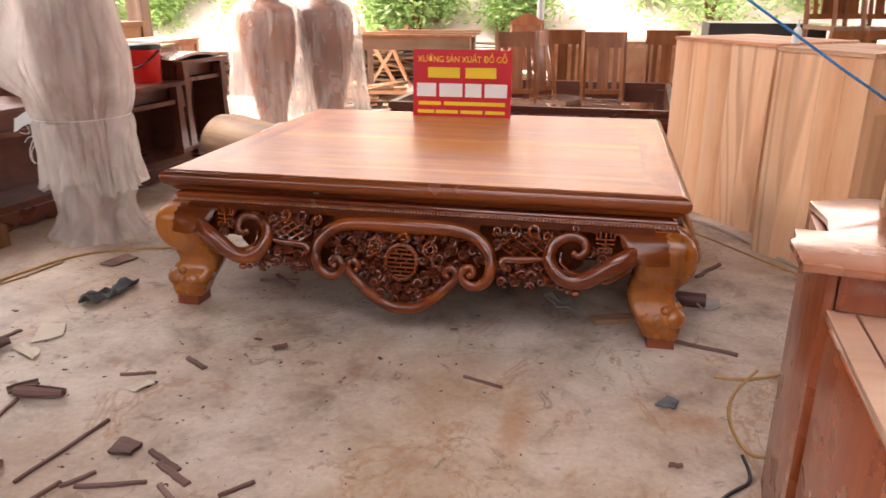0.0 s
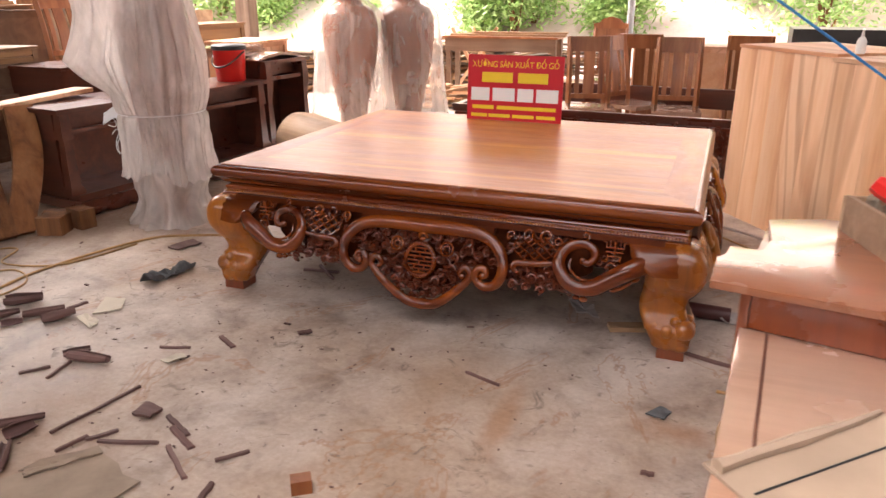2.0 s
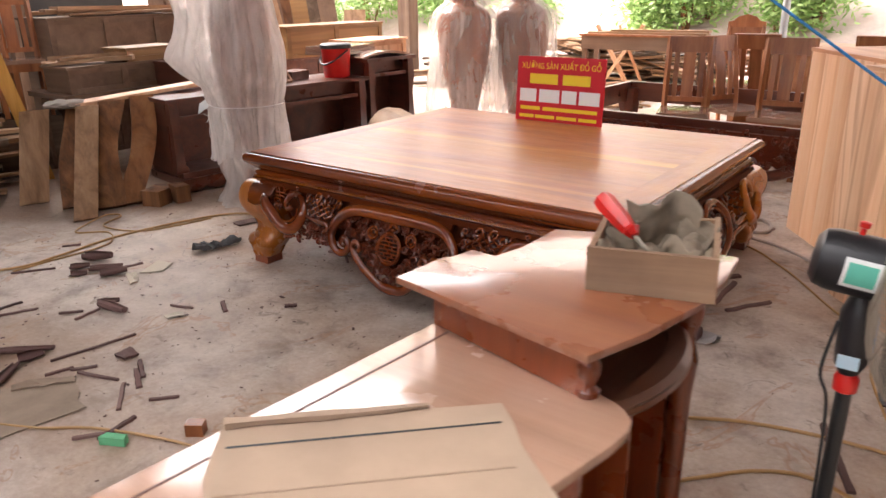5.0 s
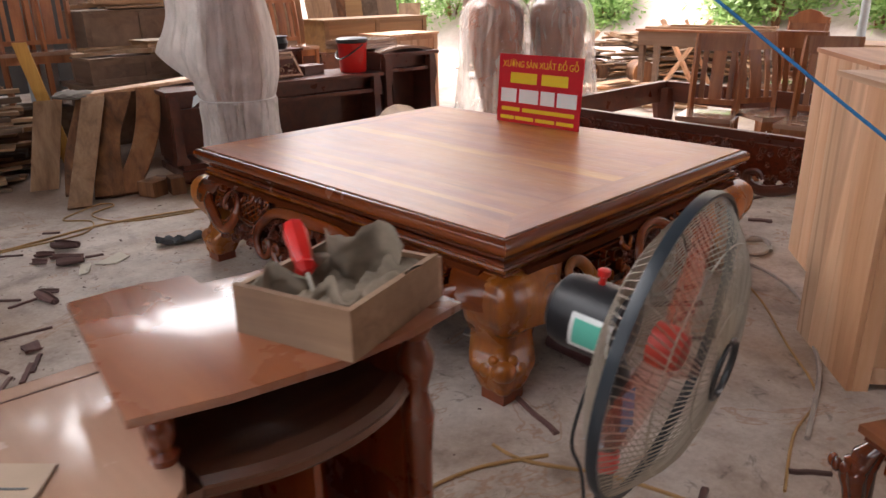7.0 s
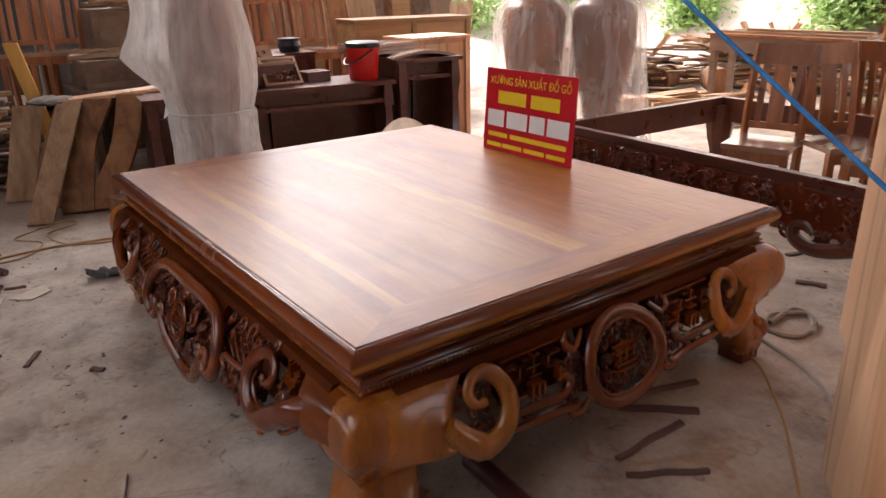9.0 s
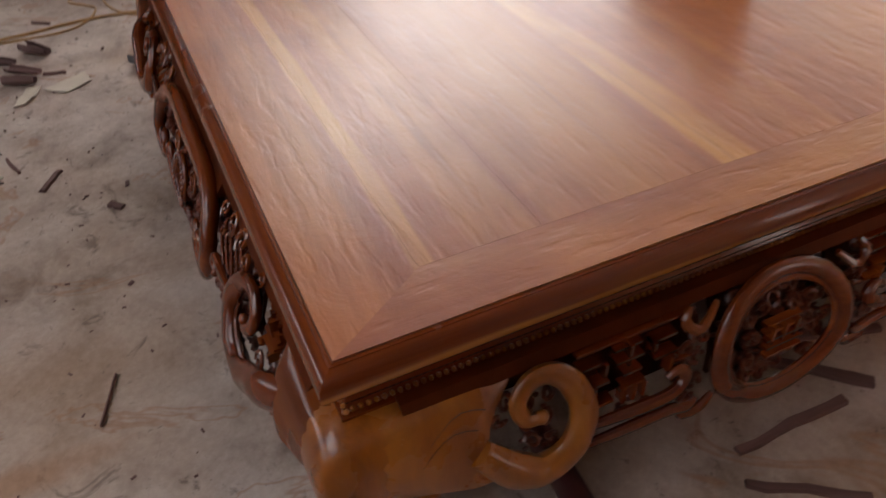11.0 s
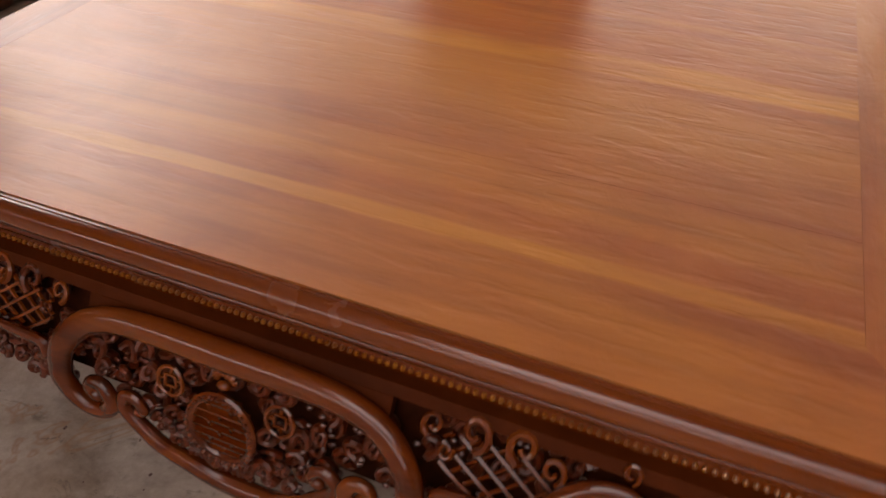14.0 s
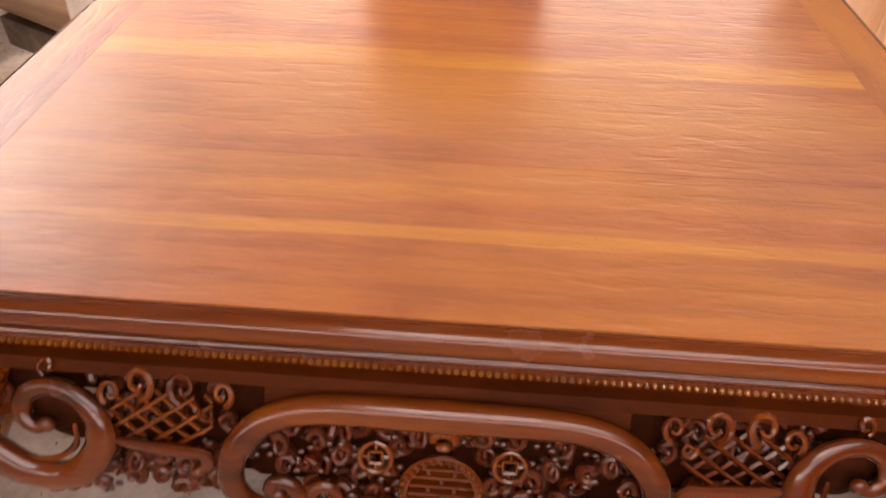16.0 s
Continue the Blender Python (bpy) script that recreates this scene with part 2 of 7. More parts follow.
def tabletop_mat(name, sap, across=False):
    """Lacquered reddish wood, boards along x; sap: bands (y, half width, strength) of yellow sapwood."""
    m, nt, bsdf = base_mat(name)
    tc = nt.nodes.new("ShaderNodeTexCoord")
    sep = nt.nodes.new("ShaderNodeSeparateXYZ")
    nt.links.new(tc.outputs["Object"], sep.inputs[0])
    mp = nt.nodes.new("ShaderNodeMapping")
    mp.inputs["Scale"].default_value = (3.6, 0.8, 3.6) if across else (0.5, 3.4, 3.4)
    nt.links.new(tc.outputs["Object"], mp.inputs[0])
    big = noise_tex(nt, mp.outputs[0], 1.0, 5.0, 0.58, 1.3)
    mp2 = nt.nodes.new("ShaderNodeMapping")
    mp2.inputs["Scale"].default_value = (70.0, 4.0, 70.0) if across else (4.0, 70.0, 70.0)
    nt.links.new(tc.outputs["Object"], mp2.inputs[0])
    fine = noise_tex(nt, mp2.outputs[0], 1.0, 4.0, 0.65)
    col = ramp(nt, big, [(0.26, (0.24, 0.049, 0.011)), (0.40, (0.35, 0.086, 0.018)), (0.55, (0.43, 0.124, 0.024)), (0.75, (0.52, 0.175, 0.034))])
    figure = noise_tex(nt, tc.outputs["Object"], 3.0, 4.0, 0.55, 1.0)
    col = mixed(nt, 0.55, col, ramp(nt, figure, [(0.35, (0.30,) * 3), (0.65, (0.66,) * 3)]), "SOFT_LIGHT")
    wob = nt.nodes.new("ShaderNodeMath")
    wob.operation = "MULTIPLY_ADD"
    wob.inputs[1].default_value = 0.085
    nt.links.new(noise_tex(nt, mp.outputs[0], 1.1, 4.0), wob.inputs[0])
    nt.links.new(sep.outputs[1], wob.inputs[2])
    along = nt.nodes.new("ShaderNodeMapping")
    along.inputs["Scale"].default_value = (1.3, 4.0, 1.0)
    nt.links.new(tc.outputs["Object"], along.inputs[0])
    run = ramp(nt, noise_tex(nt, along.outputs[0], 1.0, 3.0, 0.55, 0.4), [(0.36, (0.12,) * 3), (0.56, (1.0,) * 3)])
    # heart and sap boards: broad golden and red areas
    tone = noise_tex(nt, mp.outputs[0], 0.55, 3.0, 0.5, 0.8)
    col = mixed(nt, ramp(nt, tone, [(0.48, (0, 0, 0)), (0.66, (0.7,) * 3)]), col, (0.54, 0.205, 0.028))
    col = mixed(nt, ramp(nt, tone, [(0.34, (0.65,) * 3), (0.47, (0, 0, 0))]), col, (0.23, 0.042, 0.010))
    for y, half, amount in sap:
        d = nt.nodes.new("ShaderNodeMath")
        d.operation = "SUBTRACT"
        d.inputs[1].default_value = y + 0.0425
        nt.links.new(wob.outputs[0], d.inputs[0])
        a = nt.nodes.new("ShaderNodeMath")
        a.operation = "ABSOLUTE"
        nt.links.new(d.outputs[0], a.inputs[0])
        mr = nt.nodes.new("ShaderNodeMapRange")
        mr.interpolation_type = "SMOOTHSTEP"
        mr.inputs[1].default_value, mr.inputs[2].default_value = half * 0.65, half * 1.1
        mr.inputs[3].default_value, mr.inputs[4].default_value = amount, 0.0
        nt.links.new(a.outputs[0], mr.inputs[0])
        fade = nt.nodes.new("ShaderNodeMath")
        fade.operation = "MULTIPLY"
        nt.links.new(mr.outputs[0], fade.inputs[0])
        nt.links.new(run, fade.inputs[1])
        col = mixed(nt, fade.outputs[0], col, (0.62, 0.255, 0.036))
    vein_map = nt.nodes.new("ShaderNodeMapping")
    vein_map.inputs["Scale"].default_value = (15.0, 0.7, 15.0) if across else (0.55, 15.0, 15.0)
    nt.links.new(tc.outputs["Object"], vein_map.inputs[0])
    vein = noise_tex(nt, vein_map.outputs[0], 1.0, 3.0, 0.55, 0.5)
    col = mixed(nt, ramp(nt, vein, [(0.56, (0, 0, 0)), (0.68, (0.24,) * 3)]), col, (0.19, 0.040, 0.011))
    col = mixed(nt, 0.12, col, ramp(nt, fine, [(0.3, (0.25,) * 3), (0.7, (0.75,) * 3)]), "SOFT_LIGHT")
    nt.links.new(col, bsdf.inputs["Base Color"])
    # brushed lacquer: patches of smear, sunk pores and knife marks
    blot = noise_tex(nt, tc.outputs["Object"], 2.4, 5.0, 0.62, 0.6)
    streak = nt.nodes.new("ShaderNodeMapping")
    streak.inputs["Scale"].default_value = (14.0, 2.6, 14.0) if across else (2.6, 14.0, 14.0)
    nt.links.new(tc.outputs["Object"], streak.inputs[0])
    st = noise_tex(nt, streak.outputs[0], 1.0, 5.0, 0.64, 1.0)
    smear = noise_tex(nt, tc.outputs["Object"], 9.0, 6.0, 0.66, 1.3)
    gloss = mixed(nt, 0.4, ramp(nt, st, [(0.3, (0.36,) * 3), (0.7, (0.50,) * 3)]), ramp(nt, smear, [(0.3, (0.34,) * 3), (0.7, (0.50,) * 3)]))
    nt.links.new(gloss, bsdf.inputs["Roughness"])
    bsdf.inputs["Coat Weight"].default_value = 0.35
    bsdf.inputs["Coat Roughness"].default_value = 0.26
    bsdf.inputs["Specular IOR Level"].default_value = 0.75
    pores = nt.nodes.new("ShaderNodeMapping")
    pores.inputs["Scale"].default_value = (34.0, 8.0, 34.0) if across else (8.0, 34.0, 34.0)
    nt.links.new(tc.outputs["Object"], pores.inputs[0])
    dash = ramp(nt, noise_tex(nt, pores.outputs[0], 1.0, 2.0, 0.5, 0.2), [(0.52, (0, 0, 0)), (0.72, (0.36,) * 3)])

    def sums(op, p, q, k=None):
        nd = nt.nodes.new("ShaderNodeMath")
        nd.operation = op
        nt.links.new(p, nd.inputs[0])
        if k is None:
            nt.links.new(q, nd.inputs[1])
        else:
            nd.inputs[1].default_value = k
            nt.links.new(q, nd.inputs[2])
        return nd.outputs[0]

    relief = sums("SUBTRACT", sums("MULTIPLY_ADD", st, blot, 0.6), dash)
    relief = sums("MULTIPLY_ADD", smear, relief, 0.5)
    patch = ramp(nt, noise_tex(nt, tc.outputs["Object"], 1.1, 3.0, 0.5), [(0.38, (0.45,) * 3), (0.60, (1, 1, 1))])
    relief = sums("MULTIPLY", relief, patch)
    # the middle of the top is sanded smoother than its ends
    ends = nt.nodes.new("ShaderNodeMath")
    ends.operation = "ABSOLUTE"
    nt.links.new(sep.outputs[0], ends.inputs[0])
    worn = ramp(nt, ends.outputs[0], [(0.15, (0.45,) * 3), (0.60, (1, 1, 1))])
    relief = sums("MULTIPLY", relief, worn)
    bumped(nt, bsdf, relief, 0.46, 0.009)
    return m


def pale_mat(name, axis):
    """Raw reddish timber: arched year rings along the grain over soft bands, each board its own."""
    m, nt, bsdf = base_mat(name)
    long, wide = 0.34, 3.0
    sc = {"x": (long, wide, wide), "z": (wide, wide, long)}[axis]
    field = noise_tex(nt, coords(nt, sc), 1.0, 1.5, 0.4, 0.25)
    ring = node(nt, "Math")
    ring.operation, ring.inputs[1].default_value = "MULTIPLY", 60.0
    nt.links.new(field, ring.inputs[0])
    wave = node(nt, "Math")
    wave.operation = "SINE"
    nt.links.new(ring.outputs[0], wave.inputs[0])
    soft = noise_tex(nt, coords(nt, tuple(v * 0.9 for v in sc)), 1.0, 4.0, 0.55, 0.4)
    fine = noise_tex(nt, coords(nt, tuple(v * 14 for v in sc)), 1.0, 3.0, 0.6)
    col = ramp(nt, soft, [(0.30, (0.52, 0.225, 0.105)), (0.46, (0.70, 0.375, 0.20)), (0.66, (0.80, 0.52, 0.33))])
    where = ramp(nt, noise_tex(nt, coords(nt, tuple(v * 0.6 for v in sc)), 1.0, 2.0), [(0.42, (0.03,) * 3), (0.66, (0.50,) * 3)])
    line = mixed(nt, 1.0, ramp(nt, wave.outputs[0], [(0.25, (0, 0, 0)), (0.95, (1, 1, 1))]), where, "MULTIPLY")
    col = mixed(nt, line, col, (0.36, 0.125, 0.048))
    col = mixed(nt, 0.3, col, ramp(nt, fine, [(0.3, (0.3,) * 3), (0.7, (0.7,) * 3)]), "SOFT_LIGHT")
    info = nt.nodes.new("ShaderNodeObjectInfo")
    hs = nt.nodes.new("ShaderNodeHueSaturation")
    mr = nt.nodes.new("ShaderNodeMapRange")
    mr.inputs[3].default_value, mr.inputs[4].default_value = 0.86, 1.14
    nt.links.new(info.outputs["Random"], mr.inputs[0])
    nt.links.new(mr.outputs[0], hs.inputs["Value"])
    nt.links.new(col, hs.inputs["Color"])
    nt.links.new(hs.outputs[0], bsdf.inputs["Base Color"])
    bsdf.inputs["Roughness"].default_value = 0.5
    bumped(nt, bsdf, fine, 0.15)
    return m


def film_mat(name, thin, thick):
    """Milky plastic wrap; thin and thick: how much it hides."""
    m, nt, bsdf = base_mat(name)
    tr = nt.nodes.new("ShaderNodeBsdfTransparent")
    glow = nt.nodes.new("ShaderNodeBsdfTranslucent")
    glow.inputs[0].default_value = (0.92, 0.86, 0.81, 1)
    body = nt.nodes.new("ShaderNodeMixShader")
    body.inputs[0].default_value = 0.5
    mix = nt.nodes.new("ShaderNodeMixShader")
    n = noise_tex(nt, coords(nt, (2.2, 2.2, 0.9)), 2.0, 5.0, 0.6, 1.2)
    nt.links.new(ramp(nt, n, [(0.32, (thin,) * 3), (0.68, (thick,) * 3)]), mix.inputs[0])
    bsdf.inputs["Base Color"].default_value = (0.92, 0.87, 0.83, 1)
    bsdf.inputs["Roughness"].default_value = 0.16
    bumped(nt, bsdf, noise_tex(nt, coords(nt, (10, 10, 4.0)), 2.0, 6.0, 0.65, 2.0), 0.9, 0.02)
    nt.links.new(bsdf.outputs[0], body.inputs[1])
    nt.links.new(glow.outputs[0], body.inputs[2])
    nt.links.new(tr.outputs[0], mix.inputs[1])
    nt.links.new(body.outputs[0], mix.inputs[2])
    nt.links.new(mix.outputs[0], nt.nodes["Material Output"].inputs[0])
    return m


def lacquer_mat(name, axis, streaks=0.0):
    """Deep red-brown gloss lacquer; streaks: golden sapwood along the grain."""
    m, nt, bsdf = base_mat(name)
    sc = {"x": (0.7, 10, 10), "y": (10, 0.7, 10), "z": (10, 10, 0.7)}[axis]
    big = noise_tex(nt, coords(nt, sc), 1.0, 5.0, 0.6, 0.5)
    col = ramp(nt, big, [(0.28, (0.058, 0.0082, 0.0014)), (0.5, (0.155, 0.027, 0.0039)), (0.72, (0.28, 0.064, 0.0078))])
    if streaks:
        tc = nt.nodes.new("ShaderNodeTexCoord")
        sep = nt.nodes.new("ShaderNodeSeparateXYZ")
        nt.links.new(tc.outputs["Object"], sep.inputs[0])
        st = noise_tex(nt, coords(nt, (1.1, 6, 6), False), 1.0, 3.0, 0.5, 0.3)
        wob = node(nt, "Math")
        wob.operation, wob.inputs[1].default_value = "MULTIPLY_ADD", 0.05
        nt.links.new(st, wob.inputs[0])
        nt.links.new(sep.outputs[2], wob.inputs[2])
        band_c = ramp(nt, wob.outputs[0], [(0.535, (0, 0, 0)), (0.545, (0.8,) * 3), (0.56, (0.5,) * 3), (0.575, (0, 0, 0)), (0.588, (0, 0, 0)), (0.596, (1, 1, 1)), (0.606, (1, 1, 1)), (0.614, (0, 0, 0))])
        col = mixed(nt, mixed(nt, 1.0, band_c, ramp(nt, noise_tex(nt, coords(nt, (0.8, 2, 2), False), 1.3, 2.0), [(0.30, (0, 0, 0)), (0.42, (streaks,) * 3)]), "MULTIPLY"), col, (0.46, 0.17, 0.022))
    nt.links.new(col, bsdf.inputs["Base Color"])
    nt.links.new(ramp(nt, noise_tex(nt, coords(nt), 9.0, 4.0), [(0.3, (0.15,) * 3), (0.7, (0.28,) * 3)]), bsdf.inputs["Roughness"])
    bsdf.inputs["Specular IOR Level"].default_value = 0.5
    bsdf.inputs["Coat Weight"].default_value = 0.3
    bsdf.inputs["Coat Roughness"].default_value = 0.08
    bumped(nt, bsdf, noise_tex(nt, coords(nt), 60.0, 3.0), 0.12, 0.002)
    return m


CONCRETE = concrete_mat()
CARVED = plain("dark_carved_lacquer", (0.105, 0.0165, 0.0035), 0.29, vary=0.5, scale=40.0, bump=0.12)
# near-black brown that stands in for the shade in the carving's openings
GAP_SHADE = plain("dark_carving_ground", (0.040, 0.009, 0.0028), 0.8, vary=0.4, scale=30.0, bump=0.2)
GAP_SHADE.node_tree.nodes["Principled BSDF"].inputs["Specular IOR Level"].default_value = 0.05
GOLD_LINE = plain("dark_engraved_line", (0.07, 0.022, 0.006), 0.4, vary=0.2)
LACQUER = lacquer_mat("red_brown_lacquer", "x")
LACQUER_WARM = wood("warm_brown_lacquer", (0.10, 0.020, 0.0035), (0.19, 0.047, 0.007), (0.29, 0.088, 0.014), axis="x", rough=0.22, coat=0.15, bump=0.05)
LACQUER_WARM.node_tree.nodes["Principled BSDF"].inputs["Specular IOR Level"].default_value = 0.35
APRON_BROWN = plain("deep_brown_lacquer", (0.085, 0.016, 0.003), 0.5, vary=0.35, scale=5)
APRON_BROWN.node_tree.nodes["Principled BSDF"].inputs["Specular IOR Level"].default_value = 0.06
LACQUER_RIM = lacquer_mat("streaked_rim_lacquer", "x", 0.9)
GOLD = wood("golden_lacquered_wood", (0.19, 0.055, 0.008), (0.35, 0.122, 0.016), (0.48, 0.200, 0.030), axis="z", rough=0.28, coat=0.3, bump=0.06)
TOP = tabletop_mat("lacquered_tabletop", ((0.205, 0.022, 0.62), (0.87, 0.05, 0.95), (1.15, 0.02, 0.2), (0.36, 0.07, 0.3), (1.45, 0.04, 0.15)))
TOP_EDGE = tabletop_mat("lacquered_border_wood", (), True)
PALE = pale_mat("pale_raw_wood", "z")
PALE_X = pale_mat("pale_raw_wood_flat", "x")
DARK = wood("dusty_dark_stain", (0.06, 0.018, 0.010), (0.11, 0.025, 0.011), (0.17, 0.048, 0.022), rough=0.34, coat=0.2, dust=(0.24, 0.14, 0.10), dust_amount=0.14)
DUSTY = wood("dust_covered_top", (0.28, 0.155, 0.10), (0.37, 0.22, 0.15), (0.45, 0.28, 0.20), rough=0.22, coat=0.9, dust=(0.5, 0.37, 0.29), dust_amount=0.4, bump=0.10)
ORANGE = wood("orange_varnished_wood", (0.15, 0.034, 0.010), (0.25, 0.060, 0.017), (0.34, 0.098, 0.029), axis="z", rough=0.3, coat=0.5, bump=0.1)
ORANGE_X = wood("orange_varnished_top", (0.16, 0.043, 0.014), (0.26, 0.076, 0.025), (0.35, 0.125, 0.045), axis="x", rough=0.27, coat=0.8, bump=0.10, dust=(0.45, 0.31, 0.23), dust_amount=0.25)
DUSTY_BROWN = wood("dust_filmed_brown", (0.11, 0.042, 0.022), (0.17, 0.070, 0.038), (0.24, 0.110, 0.062), axis="y", rough=0.4, coat=0.2, dust=(0.30, 0.20, 0.15), dust_amount=0.35, bump=0.15)
PLANK = wood("sawn_planks", (0.20, 0.115, 0.06), (0.36, 0.225, 0.13), (0.50, 0.345, 0.22), rough=0.75, bump=0.5, spread=0.3)
BARKY = wood("rough_live_edge_wood", (0.07, 0.028, 0.012), (0.20, 0.088, 0.034), (0.36, 0.18, 0.072), axis="z", rough=0.7, bump=0.8, spread=0.2)
GREYWOOD = wood("weathered_wood", (0.08, 0.05, 0.03), (0.15, 0.10, 0.066), (0.25, 0.18, 0.125), rough=0.85, bump=0.6, spread=0.35)
CHAIRWOOD = wood("brown_chair_wood", (0.20, 0.070, 0.026), (0.34, 0.135, 0.050), (0.46, 0.21, 0.088), axis="z", rough=0.45, bump=0.2)
MAUVE = wood("purple_brown_bark", (0.085, 0.042, 0.036), (0.155, 0.085, 0.074), (0.26, 0.165, 0.145), rough=0.7, bump=0.5, spread=0.25)
FLOOR_CARD = plain("dirty_cardboard", (0.30, 0.225, 0.165), 0.9, vary=0.25, scale=6)
CARD = plain("brown_cardboard", (0.40, 0.29, 0.21), 0.85, vary=0.12, scale=5)
FILM = film_mat("plastic_film", 0.46, 0.82)
FILM_THIN = film_mat("thin_plastic_film", 0.18, 0.42)
RED_PLASTIC = plain("red_plastic", (0.62, 0.018, 0.015), 0.3, vary=0.08)
BLACK_PLASTIC = plain("black_plastic", (0.018, 0.02, 0.022), 0.35, vary=0.3)
SIGN_RED = plain("red_sign_print", (0.60, 0.008, 0.02), 0.3, vary=0.03, bump=0.0)
SIGN_YELLOW = plain("yellow_print", (0.85, 0.62, 0.02), 0.4, vary=0.03, bump=0.0)
SIGN_WHITE = plain("white_print", (0.85, 0.85, 0.82), 0.4, vary=0.03, bump=0.0)
LABEL_W = plain("white_paper_label", (0.75, 0.77, 0.76), 0.6, vary=0.06)

# ---- the shed: ground, floor slab, roof, posts, rear walls ----
def bank_z(x, y):
    """Height of the ground: level round the shed, a steep earth bank behind it."""
    rise = max(0.0, min(1.0, (y - 11.0) / 12.0))
    left = max(0.0, min(1.0, (-x - 11.0) / 16.0)) if y > -6 else 0.0
    return -0.12 + 9.0 * rise ** 1.1 + 3.0 * left + (0.35 * noise.noise((x * 0.31, y * 0.31, 0.0)) if max(rise, left) > 0 else 0)


def ground_sheet():
    m, nt, bsdf = base_mat("pale_earth")
    v = coords(nt, shuffle=False)
    a = noise_tex(nt, v, 0.35, 7.0, 0.65)
    b = noise_tex(nt, v, 4.0, 6.0, 0.7)
    col = ramp(nt, a, [(0.3, (0.42, 0.295, 0.25)), (0.5, (0.58, 0.45, 0.40)), (0.7, (0.70, 0.59, 0.54))])
    col = mixed(nt, 0.5, col, ramp(nt, b, [(0.3, (0.3,) * 3), (0.7, (0.7,) * 3)]), "SOFT_LIGHT")
    nt.links.new(col, bsdf.inputs["Base Color"])
    bsdf.inputs["Roughness"].default_value = 0.95
    bumped(nt, bsdf, b, 0.6, 0.05)
    bm = bmesh.new()
    xs = [-900, -300, -120, -60] + [-40 + 2.5 * i for i in range(33)] + [60, 120, 300, 900]
    ys = [-900, -200, -60, -20, -12] + [-9 + 2 * i for i in range(26)] + [60, 120, 300, 900]
    grid = []
    for y in ys:
        row = []
        for x in xs:
            row.append(bm.verts.new((x, y, bank_z(x, y))))
        grid.append(row)
    for r0, r1 in zip(grid, grid[1:]):
        for i in range(len(r0) - 1):
            bm.faces.new((r0[i], r0[i + 1], r1[i + 1], r1[i]))
    ob = part("ground", bm, m, smooth=60)
    tagged(ob, "pale reddish bare earth ground rising to a bank", "ground", kind="structure")


ground_sheet()
tagged(part("floor", boxed(-9.5, 7.0, -9.0, 9.4, -0.1, 0.0), CONCRETE), "dusty stained grey concrete workshop floor", "floor", kind="structure")

ROOFING = plain("grey_metal_roofing", (0.33, 0.34, 0.36), 0.55, 0.3, vary=0.25)
STEEL = plain("painted_steel_post", (0.42, 0.44, 0.45), 0.5, 0.4, vary=0.15)
POSTWOOD = wood("old_timber_post", (0.10, 0.06, 0.04), (0.19, 0.12, 0.08), (0.29, 0.2, 0.14), axis="z", rough=0.85, bump=0.6)
DARKWALL = plain("dark_sheet_wall", (0.032, 0.027, 0.024), 0.8, vary=0.4, scale=2.0)


def corrugated(bm, x0, x1, y0, y1, z, step=0.11, dz=0.02):
    n = int((x1 - x0) / step)
    if n < 1:
        return
    lo, hi = [], []
    for i in range(n + 1):
        x = x0 + (x1 - x0) * i / n
        h = z + (dz if i % 2 else -dz)
        lo.append((bm.verts.new((x, y0, h)), bm.verts.new((x, y1, h))))
        hi.append((bm.verts.new((x, y0, h + 0.006)), bm.verts.new((x, y1, h + 0.006))))
    for i in range(n):
        bm.faces.new((lo[i][0], lo[i][1], lo[i + 1][1], lo[i + 1][0]))
        bm.faces.new((hi[i][0], hi[i + 1][0], hi[i + 1][1], hi[i][1]))


def roof():
    """Metal roof out of view, with two open bays placed to let light in."""
    bm = bmesh.new()
    x = -9.5
    for gx0, gx1, gy0, gy1 in ROOF_GAPS:
        corrugated(bm, x, gx0, -9.0, 9.4, ROOF_Z)
        corrugated(bm, gx0, gx1, -9.0, gy0, ROOF_Z)
        corrugated(bm, gx0, gx1, gy1, 9.4, ROOF_Z)
        x = gx1
    corrugated(bm, x, 7.0, -9.0, 9.4, ROOF_Z)
    ob = part("ceiling", bm, ROOFING, smooth=20)
    tagged(ob, "unseen corrugated grey metal roof with bays opened to shape the light", "ceiling", kind="structure")


ROOF_Z = 4.3
# bays set by the light wanted on tabletop and floor, not by a known roof
ROOF_GAPS = ((-9.2, -4.4, 1.1, 8.0), (-0.9, 3.2, -5.0, -2.0))
roof()


def post(x, y, r, material, label, square=False, h=4.28):
    t = thing("roof_post", label, "post", at=(x, y, 0))
    bm = bmesh.new()
    if square:
        box(bm, -r, r, -r, r, 0, h)
        part("shaft", bm, material, t, bevel=0.008)
    else:
        lathe(bm, [(r, 0), (r, h)], 14)
        part("shaft", bm, material, t)
    part("base_plate", boxed(-r * 1.8, r * 1.8, -r * 1.8, r * 1.8, 0, 0.02), material, t)
    return t


post(-0.13, 7.15, 0.045, STEEL, "thin grey painted steel pipe post")
post(-6.24, 7.55, 0.12, POSTWOOD, "old dark timber roof post", True)
post(-7.0, 1.5, 0.10, POSTWOOD, "old dark timber roof post", True)
post(-5.1, 0.45, 0.11, STEEL, "grey concrete roof post with rust stains", True)
post(5.5, 7.5, 0.05, STEEL, "thin grey painted steel pipe post")
post(5.5, -6.5, 0.05, STEEL, "thin grey painted steel pipe post")
post(-6.0, -7.0, 0.10, POSTWOOD, "old dark timber roof post", True)

